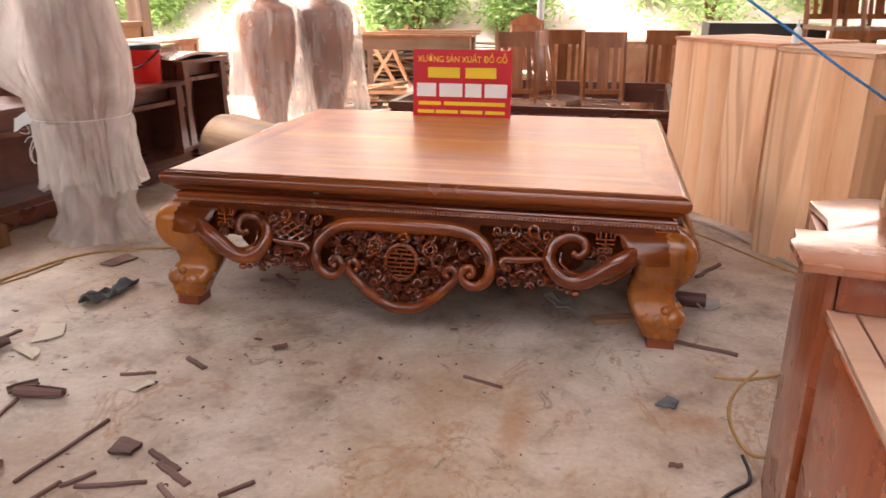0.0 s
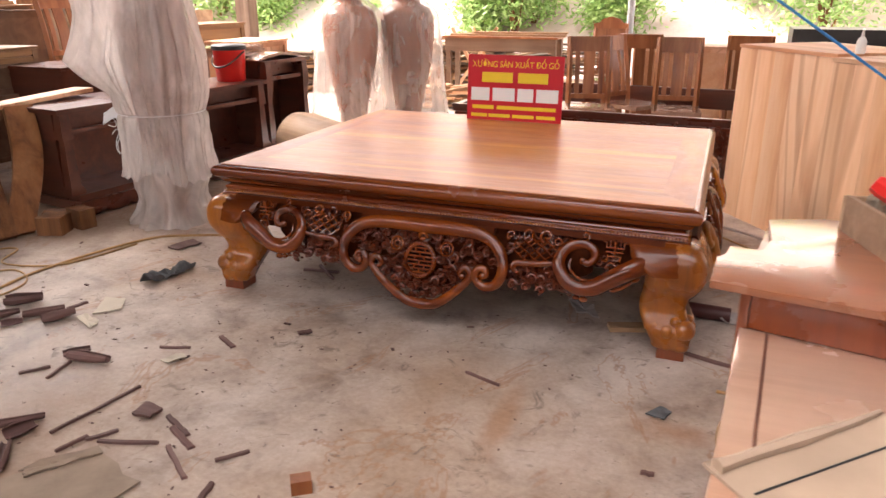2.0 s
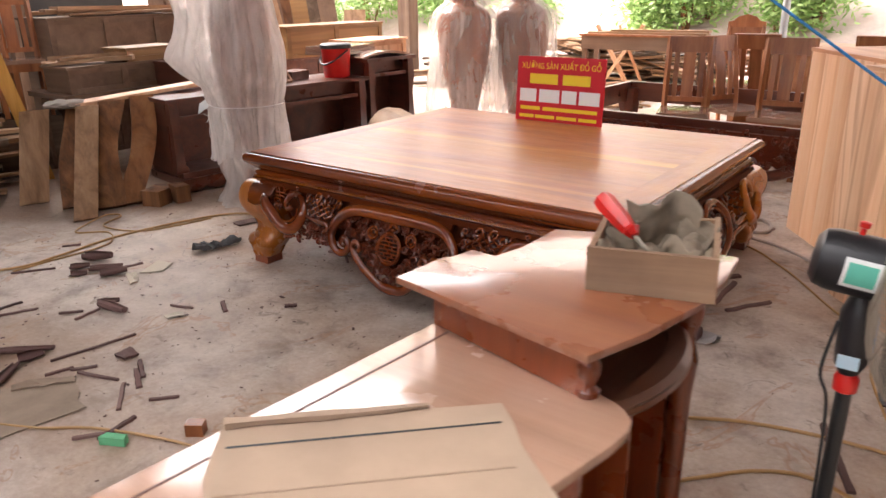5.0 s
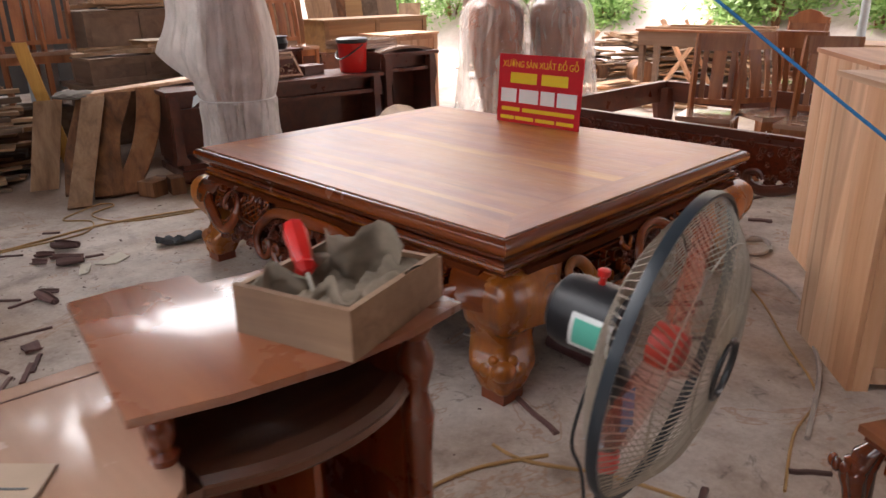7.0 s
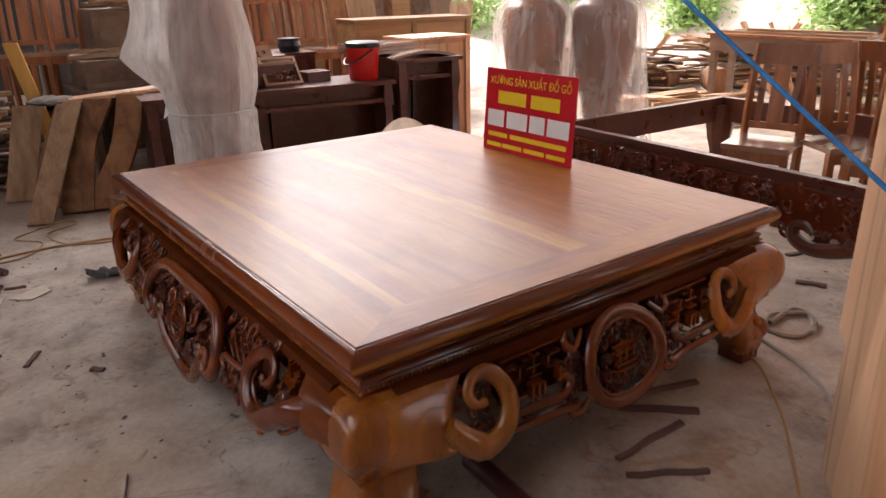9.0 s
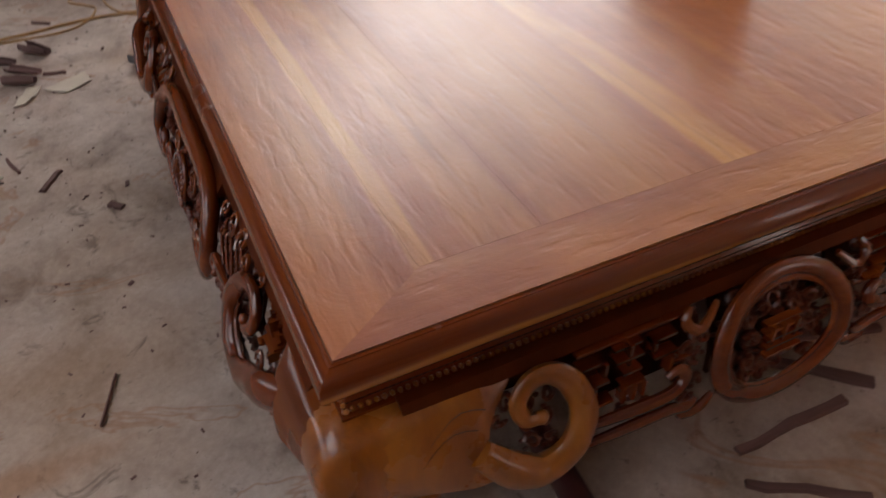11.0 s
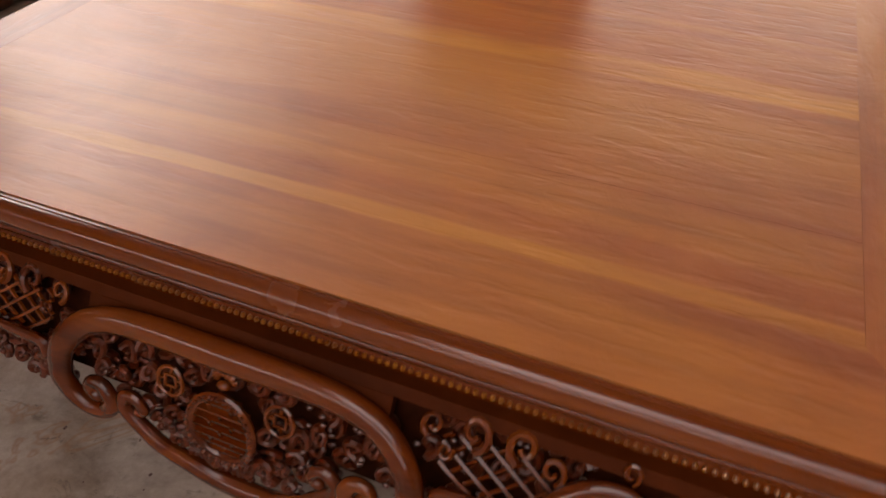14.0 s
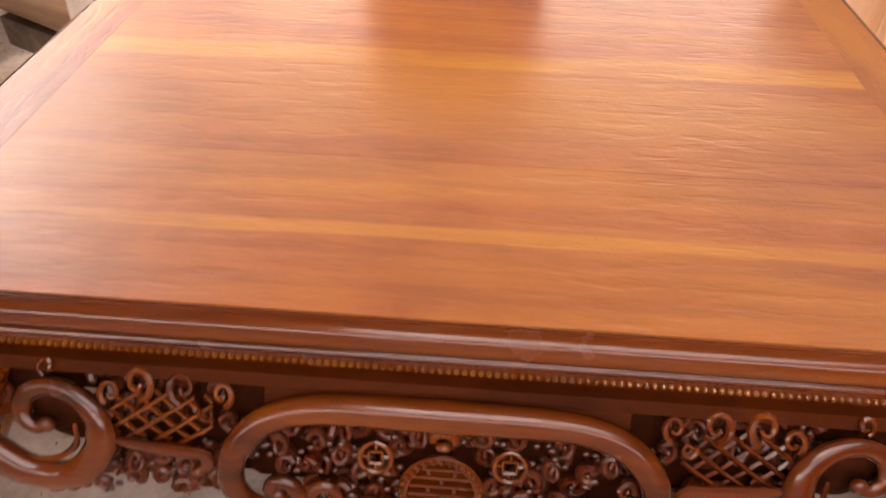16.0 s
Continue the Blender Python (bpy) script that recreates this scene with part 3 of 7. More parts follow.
# west wall: added to roof height, near black, to keep the left side dim
tagged(part("wall_west", boxed(-9.5, -9.35, -9.0, 4.2, 0, 4.2), DARKWALL), "dark sheet wall closing the left side against the light", "wall", kind="structure")
# south and east walls stand out of view and close off side light
tagged(part("wall_south", boxed(-9.5, 7.0, -9.0, -8.85, 0, 3.0), DARKWALL), "unseen dark sheet wall closing the shed", "wall", kind="structure")
tagged(part("wall_east", boxed(6.85, 7.0, -8.84, 4.0, 0, 4.2), DARKWALL), "unseen dark sheet wall closing the shed", "wall", kind="structure")

# ---- the carved platform table ----
TW, TD, TH = 2.1, 1.727, 0.615
BULGE = [(0.0, 0.0), (0.10, -0.115), (0.20, -0.135), (0.30, -0.122), (0.38, -0.09), (0.44, -0.05), (0.495, -0.005), (0.7, 0.0)]


swell = [1.0]


def bulge(z):
    for (z0, b0), (z1, b1) in zip(BULGE, BULGE[1:]):
        if z <= z1:
            return (b0 + (b1 - b0) * (z - z0) / (z1 - z0)) * swell[0]
    return 0.0


def on_apron(pts, out=0.0, n=6, closed=False):
    """Points (u, z) or (u, z, extra) on the bulging face of an apron, as 3D points; -y is outwards."""
    q = curve([(p[0], p[2] if len(p) > 2 else 0.0, p[1]) for p in pts], n, closed)
    return [Vector((p.x, bulge(p.z) + out - p.y, p.z)) for p in q]


def spiral(cu, cz, r0, r1, a0, turns, n=14):
    return [(cu + (r0 + (r1 - r0) * i / n) * math.cos(a0 + turns * 2 * math.pi * i / n), cz + (r0 + (r1 - r0) * i / n) * math.sin(a0 + turns * 2 * math.pi * i / n)) for i in range(n + 1)]


def mirror(pts):
    return [(-p[0], *p[1:]) for p in pts]


def scroll(bm, pts, r, out=0.0, n=5, seg=8, flat=0.8, closed=False, ends=0.55):
    q = on_apron(pts, out, n, closed)
    m = len(q)
    rr = r if closed else [r * (ends + (1 - ends) * min(1, min(i, m - 1 - i) / (m * 0.25))) for i in range(m)]
    tube(bm, q, rr, seg, closed, flat)


def rolled(bm, pts, r0, r1, out=0.0, seg=12, flat=0.8, start=0.6):
    """A scroll that runs from a thick root to a fine rolled tip, with a raised bead on its back."""
    q = on_apron(pts, out, 6)
    m = len(q) - 1
    rr = [(r0 + (r1 - r0) * (i / m) ** 0.8) * min(1.0, start + (1 - start) * i / (m * 0.12)) for i in range(m + 1)]
    tube(bm, q, rr, seg, flat=flat)
    blob(bm, q[-1], r1 * 1.35, 2, (1, flat, 1))


def curl(bm, u, z, s, a, hand, out=0.0, r=0.36):
    """One carved leaf curl: a rolled tendril with two lobes on its back."""
    pts = spiral(u, z, s, s * 0.22, a, hand * 1.15, 11)
    q = [Vector((p[0], bulge(p[1]) + out + 0.004 * math.sin(i * 0.9), p[1])) for i, p in enumerate(pts)]
    n = len(q)
    tube(bm, q, [s * r * (1.0 - 0.55 * i / n) for i in range(n)], 7, flat=1.1)
    blob(bm, q[-1] + Vector((0, -0.002, 0)), s * r * 0.62, 1)
    for k in (0.6, -0.5):
        ang = a - hand * (0.5 + k)
        p = (u + 1.25 * s * math.cos(ang), z + 1.25 * s * math.sin(ang))
        blob(bm, (p[0], bulge(p[1]) + out + 0.003, p[1]), s * 0.36, 1, (1.2, 0.8, 0.9))


def foliage(bm, rng, inside, box4, step, out=0.0, r=0.36):
    """Leaf curls packed evenly where inside(u, z) holds."""
    u0, u1, z0, z1 = box4
    placed = []
    for _ in range(900):
        u, z = rng.uniform(u0, u1), rng.uniform(z0, z1)
        if not inside(u, z) or any((u - p) ** 2 + (z - q) ** 2 < step * step for p, q in placed):
            continue
        placed.append((u, z))
        curl(bm, u, z, step * rng.uniform(0.46, 0.56), rng.uniform(0, 6.28), rng.choice((-1, 1)), out + rng.uniform(-0.004, 0.012), r)


def band(bm, u0, u1, z0, z1, thick=0.022):
    """A solid strip of the bulging apron face."""
    rows = [z0 + (z1 - z0) * i / 5 for i in range(6)]
    sec = [(bulge(z) - 0.006, z) for z in rows] + [(bulge(z) - 0.006 + thick, z) for z in rows[::-1]]
    skin(bm, [[(u, y, z) for y, z in sec] for u in (u0, u1)])
    bmesh.ops.recalc_face_normals(bm, faces=bm.faces)


LEG_ROWS = [(0.474, 0.000, 0.130), (0.462, 0.034, 0.138), (0.44, 0.055, 0.143), (0.41, 0.068, 0.147), (0.37, 0.073, 0.150), (0.33, 0.068, 0.152), (0.29, 0.050, 0.156), (0.255, 0.026, 0.163), (0.215, 0.012, 0.168), (0.18, 0.020, 0.164), (0.15, 0.038, 0.152), (0.12, 0.050, 0.136), (0.09, 0.042, 0.118), (0.065, 0.038, 0.106), (0.045, 0.030, 0.096)]


def leg_out(z):
    """How far the leg stands out of the corner at height z."""
    for (z1, o1, _), (z0, o0, _) in zip(LEG_ROWS, LEG_ROWS[1:]):
        if z0 <= z <= z1:
            return o0 + (o1 - o0) * (z - z0) / (z1 - z0)
    return 0.0


def cheek(bm, sg, z0, z1, inner, outer, lift, thick=0.05):
    """A solid shoulder of the apron that flows from the curve inner(v) on to the knee, v from 0 at z0 to 1 at z1."""
    rings = []
    for k in range(19):
        v = k / 18
        z = z0 + (z1 - z0) * v
        a = inner(v)
        crest = math.sin(math.pi * min(1.0, 0.15 + 0.85 * v)) ** 0.6
        us, ys = [], []
        for j in range(15):
            f = j / 14
            g = f * f * (3 - 2 * f)
            us.append(a + (outer - a) * f)
            near = bulge(z) - lift * (0.2 + 0.8 * min(1.0, f * 6) ** 0.5) * crest
            ys.append(near + (-(leg_out(z) + 0.004 - 0.03 * max(0.0, f - 0.8)) - near) * g)
        rings.append([(sg * u, y, z) for u, y in zip(us, ys)] + [(sg * u, bulge(z) + thick - lift, z) for u in us[::-1]])
    skin(bm, rings)
    bmesh.ops.recalc_face_normals(bm, faces=bm.faces)


def shade_panel(root, u0, u1, low, top=0.468, depth=0.046):
    # added dark sheet behind the carving; its colour supplies the shade in the gaps
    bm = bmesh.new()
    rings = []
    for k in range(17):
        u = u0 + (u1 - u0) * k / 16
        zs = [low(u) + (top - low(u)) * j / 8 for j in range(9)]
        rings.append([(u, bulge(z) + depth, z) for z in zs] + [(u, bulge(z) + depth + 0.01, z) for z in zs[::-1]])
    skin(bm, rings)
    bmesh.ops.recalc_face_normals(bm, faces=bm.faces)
    part("carving_ground", bm, GAP_SHADE, root)


def coin(root, u, z, r):
    """Old pierced coin: a ring with a square of bars."""
    bm = bmesh.new()
    scroll(bm, [(u + r * math.cos(2 * math.pi * i / 16), z + r * math.sin(2 * math.pi * i / 16)) for i in range(16)], r * 0.17, -0.006, 1, 6, closed=True)
    k = r * 0.42
    for p, q in (((-k, -k), (k, -k)), ((k, -k), (k, k)), ((k, k), (-k, k)), ((-k, k), (-k, -k))):
        tube(bm, [Vector((u + c, bulge(z + d) - 0.004, z + d)) for c, d in (p, q)], r * 0.11, 5)
    for p in ((0, r), (0, -r), (r, 0), (-r, 0)):
        tube(bm, [Vector((u + p[0] * f, bulge(z + p[1] * f) - 0.002, z + p[1] * f)) for f in (0.42, 0.95)], r * 0.12, 5)
    part("coin_carving", bm, LACQUER, root)


def front_apron(parent, length):
    """Carved apron of the long sides: cartouche with a round longevity sign, lattices and C-scrolls."""
    rng = random.Random(11)
    L = length / 2
    root = new("apron")
    root.parent = parent
    bm = bmesh.new()
    band(bm, -L + 0.09, L - 0.09, 0.464, 0.482)
    part("apron_rail", bm, APRON_BROWN, root)
    bm = bmesh.new()
    band(bm, -0.30, 0.30, 0.425, 0.4635)
    part("apron_field", bm, APRON_BROWN, root)
    # frame of the cartouche, rolled in at both ends
    half = [(0.0, 0.446), (0.15, 0.446), (0.24, 0.439), (0.305, 0.415), (0.347, 0.370), (0.358, 0.315), (0.340, 0.265), (0.302, 0.242), (0.264, 0.250), (0.243, 0.282), (0.257, 0.311), (0.282, 0.313), (0.292, 0.293), (0.278, 0.284)]
    lobe = [(0.0, 0.114), (0.06, 0.122), (0.115, 0.158), (0.165, 0.205), (0.205, 0.245), (0.224, 0.276), (0.212, 0.302), (0.189, 0.303), (0.176, 0.281), (0.188, 0.269)]
    bm = bmesh.new()
    for f in (mirror, list):
        rolled(bm, f(half), 0.034, 0.012, -0.014, 14, 0.8, 1.0)
    part("cartouche_scroll", bm, LACQUER, root)
    bm = bmesh.new()
    for f in (mirror, list):
        rolled(bm, f(lobe), 0.026, 0.010, -0.008, 12, 0.8, 1.0)
    part("lower_scroll", bm, LACQUER, root)
    side = [(0.965, 0.410, -0.075), (0.912, 0.400, -0.036), (0.848, 0.374, -0.002), (0.778, 0.333), (0.718, 0.297), (0.660, 0.288), (0.610, 0.312), (0.579, 0.360), (0.584, 0.405), (0.620, 0.437), (0.668, 0.446), (0.705, 0.430), (0.711, 0.401), (0.690, 0.383), (0.670, 0.388)]
    for flip in (False, True):
        f = mirror if flip else list
        sg = -1 if flip else 1
        bm = bmesh.new()
        rolled(bm, f(side), 0.046, 0.012, -0.012, 14, 0.72, 0.7)
        part("side_scroll", bm, LACQUER, root)
        # added dark disc: shade in the eye of the scroll
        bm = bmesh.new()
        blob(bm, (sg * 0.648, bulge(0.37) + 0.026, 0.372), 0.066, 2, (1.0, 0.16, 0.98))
        part("scroll_ground", bm, GAP_SHADE, root, "dark disc standing in for shade inside the scroll")
        # fine inner line and curls that cling to the scroll
        for pts, r, out in (([(0.80, 0.375), (0.745, 0.335), (0.70, 0.321), (0.655, 0.328), (0.622, 0.357), (0.622, 0.392)], 0.0065, -0.012), (spiral(0.778, 0.375, 0.022, 0.006, 3.6, -1.1), 0.006, -0.006), (spiral(0.668, 0.474, 0.014, 0.004, -1.2, 1.1), 0.005, -0.012), (spiral(0.862, 0.350, 0.024, 0.006, 2.2, -1.0), 0.007, 0.0), ([(0.86, 0.33), (0.82, 0.302), (0.79, 0.290), (0.765, 0.298)], 0.008, 0.006)):
            bm = bmesh.new()
            scroll(bm, f(pts), r, out, 5, 6)
            part("scroll_tendril", bm, LACQUER, root)
        for u, z, r in ((0.655, 0.247, 0.012), (0.685, 0.244, 0.015), (0.63, 0.256, 0.010)):
            bm = bmesh.new()
            blob(bm, (sg * u, bulge(z) - 0.004, z), r, 2, (1.2, 0.8, 0.8))
            part("drop", bm, LACQUER, root)
        bm = bmesh.new()
        cheek(bm, sg, 0.362, 0.472, lambda v: 0.925 - 0.108 * v ** 0.6 + 0.006 * math.sin(9 * v), 1.03, 0.022)
        part("shoulder", bm, LACQUER_WARM, root, "warm brown lacquered shoulder of the leg")
        bm = bmesh.new()
        scroll(bm, f([(0.415, 0.318), (0.398, 0.330), (0.405, 0.350), (0.44, 0.353), (0.50, 0.357), (0.565, 0.366)]), 0.014, -0.008, 5, 10)
        blob(bm, (sg * 0.418, bulge(0.316) - 0.008, 0.316), 0.010, 2)
        part("link_scroll", bm, LACQUER, root)
        # lattice of thin crossed bars
        bm = bmesh.new()
        for i in range(-5, 6):
            for s in (-1, 1):
                pts = []
                for k in range(13):
                    u = 0.390 + 0.178 * k / 12
                    z = 0.400 + 0.06 * (u - 0.478) + s * (u - 0.478) * 0.68 + i * 0.0305
                    if ((u - 0.478) / 0.095) ** 2 + ((z - 0.400) / 0.047) ** 4 < 1.0:
                        pts.append((u, z))
                if len(pts) > 1:
                    tube(bm, [Vector((sg * p[0], bulge(p[1]) + 0.004 + 0.002 * s, p[1])) for p in pts], 0.0042, 5)
        part("lattice", bm, LACQUER, root)
        # open leaf loops above the lattice, a stepped fret beside the leg
        for u, z, s, a, h in ((0.372, 0.446, 0.019, 4.4, 1), (0.438, 0.453, 0.026, 4.9, -1), (0.515, 0.455, 0.026, 4.4, 1), (0.562, 0.438, 0.020, 5.2, -1), (0.398, 0.415, 0.014, 0.5, 1), (0.572, 0.398, 0.013, 3.0, 1)):
            pts = spiral(sg * u, z, s, s * 0.25, a if sg > 0 else math.pi - a, -1.15 * h * sg, 13)
            q = [Vector((p[0], bulge(p[1]) - 0.003, p[1])) for p in pts]
            bm = bmesh.new()
            tube(bm, q, [s * (0.32 - 0.012 * i) for i in range(len(q))], 7)
            part("leaf_loop", bm, LACQUER, root)
        bm = bmesh.new()
        for u0, u1, z0, z1 in ((0.735, 0.752, 0.458, 0.464), (0.746, 0.752, 0.444, 0.464), (0.746, 0.818, 0.440, 0.446), (0.812, 0.818, 0.440, 0.464), (0.812, 0.83, 0.458, 0.464), (0.760, 0.766, 0.446, 0.470), (0.798, 0.804, 0.446, 0.470), (0.779, 0.785, 0.405, 0.470), (0.748, 0.816, 0.426, 0.4315), (0.755, 0.809, 0.411, 0.4165), (0.755, 0.761, 0.395, 0.414), (0.803, 0.809, 0.395, 0.414), (0.738, 0.758, 0.393, 0.3985)):
            zc = (z0 + z1) / 2
            box(bm, min(sg * u0, sg * u1), max(sg * u0, sg * u1), bulge(zc) - 0.006, bulge(zc) + 0.016, z0, z1)
        part("key_fret", bm, LACQUER, root)
        bm = bmesh.new()
        foliage(bm, rng, lambda u, z: 0.385 < sg * u < 0.60 and 0.248 + 0.05 * abs(sg * u - 0.5) < z < 0.335, (-0.60, -0.38, 0.24, 0.34) if flip else (0.38, 0.60, 0.24, 0.34), 0.036, 0.004, 0.46)
        foliage(bm, rng, lambda u, z: 0.365 < sg * u < 0.60, (-0.60, -0.365, 0.385, 0.46) if flip else (0.365, 0.60, 0.385, 0.46), 0.036, 0.022, 0.44)
        foliage(bm, rng, lambda u, z: True, (-0.60, -0.385, 0.252, 0.33) if flip else (0.385, 0.60, 0.252, 0.33), 0.034, 0.022, 0.46)
        foliage(bm, rng, lambda u, z: True, (-0.80, -0.72, 0.36, 0.41) if flip else (0.72, 0.80, 0.36, 0.41), 0.032, 0.016, 0.4)
        part("carved_leaves", bm, CARVED, root)
    # the round sign and the carving round it
    zc = 0.314
    bm = bmesh.new()
    scroll(bm, [(0.064 * math.cos(2 * math.pi * i / 24), zc + 0.067 * math.sin(2 * math.pi * i / 24)) for i in range(24)], 0.0095, -0.014, 1, 8, closed=True)
    part("medallion", bm, LACQUER, root)
    bm = bmesh.new()
    for i in range(32):
        a = 2 * math.pi * i / 32
        z = zc + 0.069 * math.sin(a)
        blob(bm, (0.066 * math.cos(a), bulge(z) - 0.022, z), 0.0058, 1)
    tagged(part("beading", bm, LACQUER, root), kind="stuff")
    for k in range(-3, 4):
        z = zc + 0.0165 * k
        w = math.sqrt(max(0.0, 0.059 ** 2 - (z - zc) ** 2))
        part("bar", boxed(-w, w, bulge(z) - 0.017, bulge(z) + 0.004, z - 0.0032, z + 0.0032), LACQUER, root)
    for u, k0, k1 in ((0.0, 1, 2), (-0.022, 0, 1), (0.022, 0, 1), (0.0, -1, 0), (-0.022, -2, -1), (0.022, -2, -1), (0.0, -3, -2), (-0.022, 2, 3), (0.022, 2, 3)):
        z0, z1 = zc + 0.0165 * k0, zc + 0.0165 * k1
        part("bar", boxed(u - 0.003, u + 0.003, bulge((z0 + z1) / 2) - 0.016, bulge((z0 + z1) / 2) + 0.004, z0, z1), LACQUER, root)
    bm = bmesh.new()
    for k in range(7):
        a = math.pi * (k / 6)
        blob(bm, (0.018 * math.cos(a), bulge(0.408) - 0.008, 0.404 + 0.016 * math.sin(a)), 0.0085, 1, (1, 0.8, 1))
    blob(bm, (0, bulge(0.398) - 0.01, 0.396), 0.012, 2, (1.2, 0.8, 0.8))
    part("bud", bm, LACQUER, root)
    for sg in (-1, 1):
        coin(root, sg * 0.112, 0.366, 0.027)
        bm = bmesh.new()
        for k in range(9):
            z = 0.27 + 0.017 * math.sin(k * 2.4) + 0.006 * (k % 3)
            u = 0.115 + 0.013 * math.cos(k * 1.7) + 0.004 * (k % 4)
            blob(bm, (sg * u, bulge(z) - 0.012, z), 0.0085, 1)
        part("berry_cluster", bm, CARVED, root)

    def in_frame(u, z):
        w = abs(u)
        if (u / 0.082) ** 2 + ((z - zc) / 0.088) ** 2 < 1 or ((w - 0.112) / 0.036) ** 2 + ((z - 0.366) / 0.036) ** 2 < 1:
            return False
        low = 0.140 + 0.75 * max(0, w - 0.05) if w < 0.19 else 0.30
        return low < z < 0.418 - 0.9 * max(0, w - 0.27) and w < 0.325 and not (w > 0.225 and z < 0.335)

    bm = bmesh.new()
    foliage(bm, rng, in_frame, (-0.33, 0.33, 0.135, 0.42), 0.036, 0.002, 0.46)
    foliage(bm, rng, in_frame, (-0.33, 0.33, 0.135, 0.42), 0.040, 0.024, 0.42)
    part("carved_leaves", bm, CARVED, root)

    def low_line(u):
        w = abs(u)
        if w < 0.18:
            return 0.150 + 0.75 * max(0, w - 0.05)
        return 0.25 if w < 0.33 else 0.262 if w < 0.59 else 0.405 if w < 0.70 else 0.355

    # shade sheets along the whole apron
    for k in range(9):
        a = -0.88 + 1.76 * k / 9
        shade_panel(root, a, a + 1.76 / 9, low_line)
    return root


def side_apron(parent, length):
    """Carved apron of the short sides: a ring with fretwork, bars and C-scrolls."""
    rng = random.Random(23)
    L = length / 2
    root = new("apron")
    root.parent = parent
    bm = bmesh.new()
    band(bm, -L + 0.09, L - 0.09, 0.460, 0.482)
    part("apron_rail", bm, APRON_BROWN, root)
    bm = bmesh.new()
    ring = [(0.160 * math.cos(2 * math.pi * i / 28), 0.332 + 0.134 * math.sin(2 * math.pi * i / 28)) for i in range(28)]
    scroll(bm, ring, 0.021, -0.014, 1, 12, closed=True)
    part("medallion_ring", bm, LACQUER, root)
    bm = bmesh.new()
    scroll(bm, [(u * 0.85, 0.332 + (z - 0.332) * 0.84) for u, z in ring], 0.007, -0.012, 1, 6, closed=True)
    part("inner_ring", bm, LACQUER, root)
    bm = bmesh.new()
    in_disc = lambda u, z: (u / 0.128) ** 2 + ((z - 0.332) / 0.105) ** 2 < 1 and not (abs(u) < 0.055 and 0.30 < z < 0.375)
    foliage(bm, rng, in_disc, (-0.13, 0.13, 0.22, 0.45), 0.034, 0.0, 0.44)
    foliage(bm, rng, in_disc, (-0.13, 0.13, 0.22, 0.45), 0.038, 0.022, 0.42)
    part("carved_leaves", bm, CARVED, root)
    for z in (0.302, 0.319, 0.336, 0.353, 0.370):
        part("bar", boxed(-0.045, 0.045, bulge(z) - 0.016, bulge(z), z - 0.0035, z + 0.0035), LACQUER, root)
    for u in (-0.03, 0.0, 0.03):
        part("bar", boxed(u - 0.0035, u + 0.0035, bulge(0.335) - 0.016, bulge(0.335), 0.302, 0.370), LACQUER, root)
    # shade sheet behind the ring's openings
    shade_panel(root, -0.13, 0.13, lambda u: 0.24, 0.455)
    side = [(0.665, 0.365, 0.0), (0.612, 0.305, 0.0), (0.555, 0.268), (0.497, 0.288), (0.462, 0.345), (0.468, 0.405), (0.505, 0.445), (0.552, 0.447), (0.582, 0.420), (0.573, 0.388), (0.545, 0.383)]
    for flip in (False, True):
        f = mirror if flip else list
        sg = -1 if flip else 1
        bm = bmesh.new()
        rolled(bm, f(side), 0.044, 0.012, -0.012, 12, 0.75)
        part("side_scroll", bm, GOLD, root, "golden lacquered rolled scroll")
        bm = bmesh.new()
        cheek(bm, sg, 0.285, 0.474, lambda v: 0.60 + 0.05 * math.sin(math.pi * min(1, v * 1.1)) - 0.02 * v + 0.10 * max(0, 0.25 - v) ** 0.8, 0.845, 0.016)
        part("shoulder", bm, GOLD, root, "golden lacquered shoulder of the leg")
        bm = bmesh.new()
        for k in range(2):
            pts = [(0.64 + 0.022 * i + 0.02 * k, 0.435 - 0.028 * k + 0.016 * math.sin(i * 0.7)) for i in range(6)]
            tube(bm, [Vector((sg * p[0], bulge(p[1]) - 0.0145 - 0.004 * i, p[1])) for i, p in enumerate(pts)], [0.0014 - 0.0002 * i for i in range(6)], 4)
        part("leaf_engraving", bm, GOLD_LINE, root, "dark engraved leaf lines")
        bm = bmesh.new()
        scroll(bm, f(spiral(0.655, 0.315, 0.026, 0.007, 1.9, -1.1)), 0.009, -0.006)
        part("scroll_tendril", bm, GOLD, root)
        for u, z, r in ((0.54, 0.232, 0.013), (0.575, 0.238, 0.012), (0.51, 0.245, 0.010)):
            bm = bmesh.new()
            blob(bm, (sg * u, bulge(z) - 0.004, z), r, 2, (1.2, 0.8, 0.8))
            part("drop", bm, GOLD, root)
        bm = bmesh.new()
        scroll(bm, f([(0.465, 0.318), (0.40, 0.312), (0.30, 0.306), (0.255, 0.313), (0.235, 0.335), (0.252, 0.355), (0.276, 0.345)]), 0.016, -0.008, 5, 10)
        scroll(bm, f([(0.48, 0.272), (0.38, 0.266), (0.27, 0.262), (0.225, 0.252), (0.205, 0.268)]), 0.014, -0.006, 5, 10)
        scroll(bm, f([(0.15, 0.452), (0.195, 0.415), (0.225, 0.436), (0.21, 0.460)]), 0.012, -0.010)
        scroll(bm, f([(0.165, 0.262), (0.195, 0.232), (0.235, 0.235), (0.24, 0.255)]), 0.012, -0.008)
        part("link_scroll", bm, LACQUER, root)
        bm = bmesh.new()
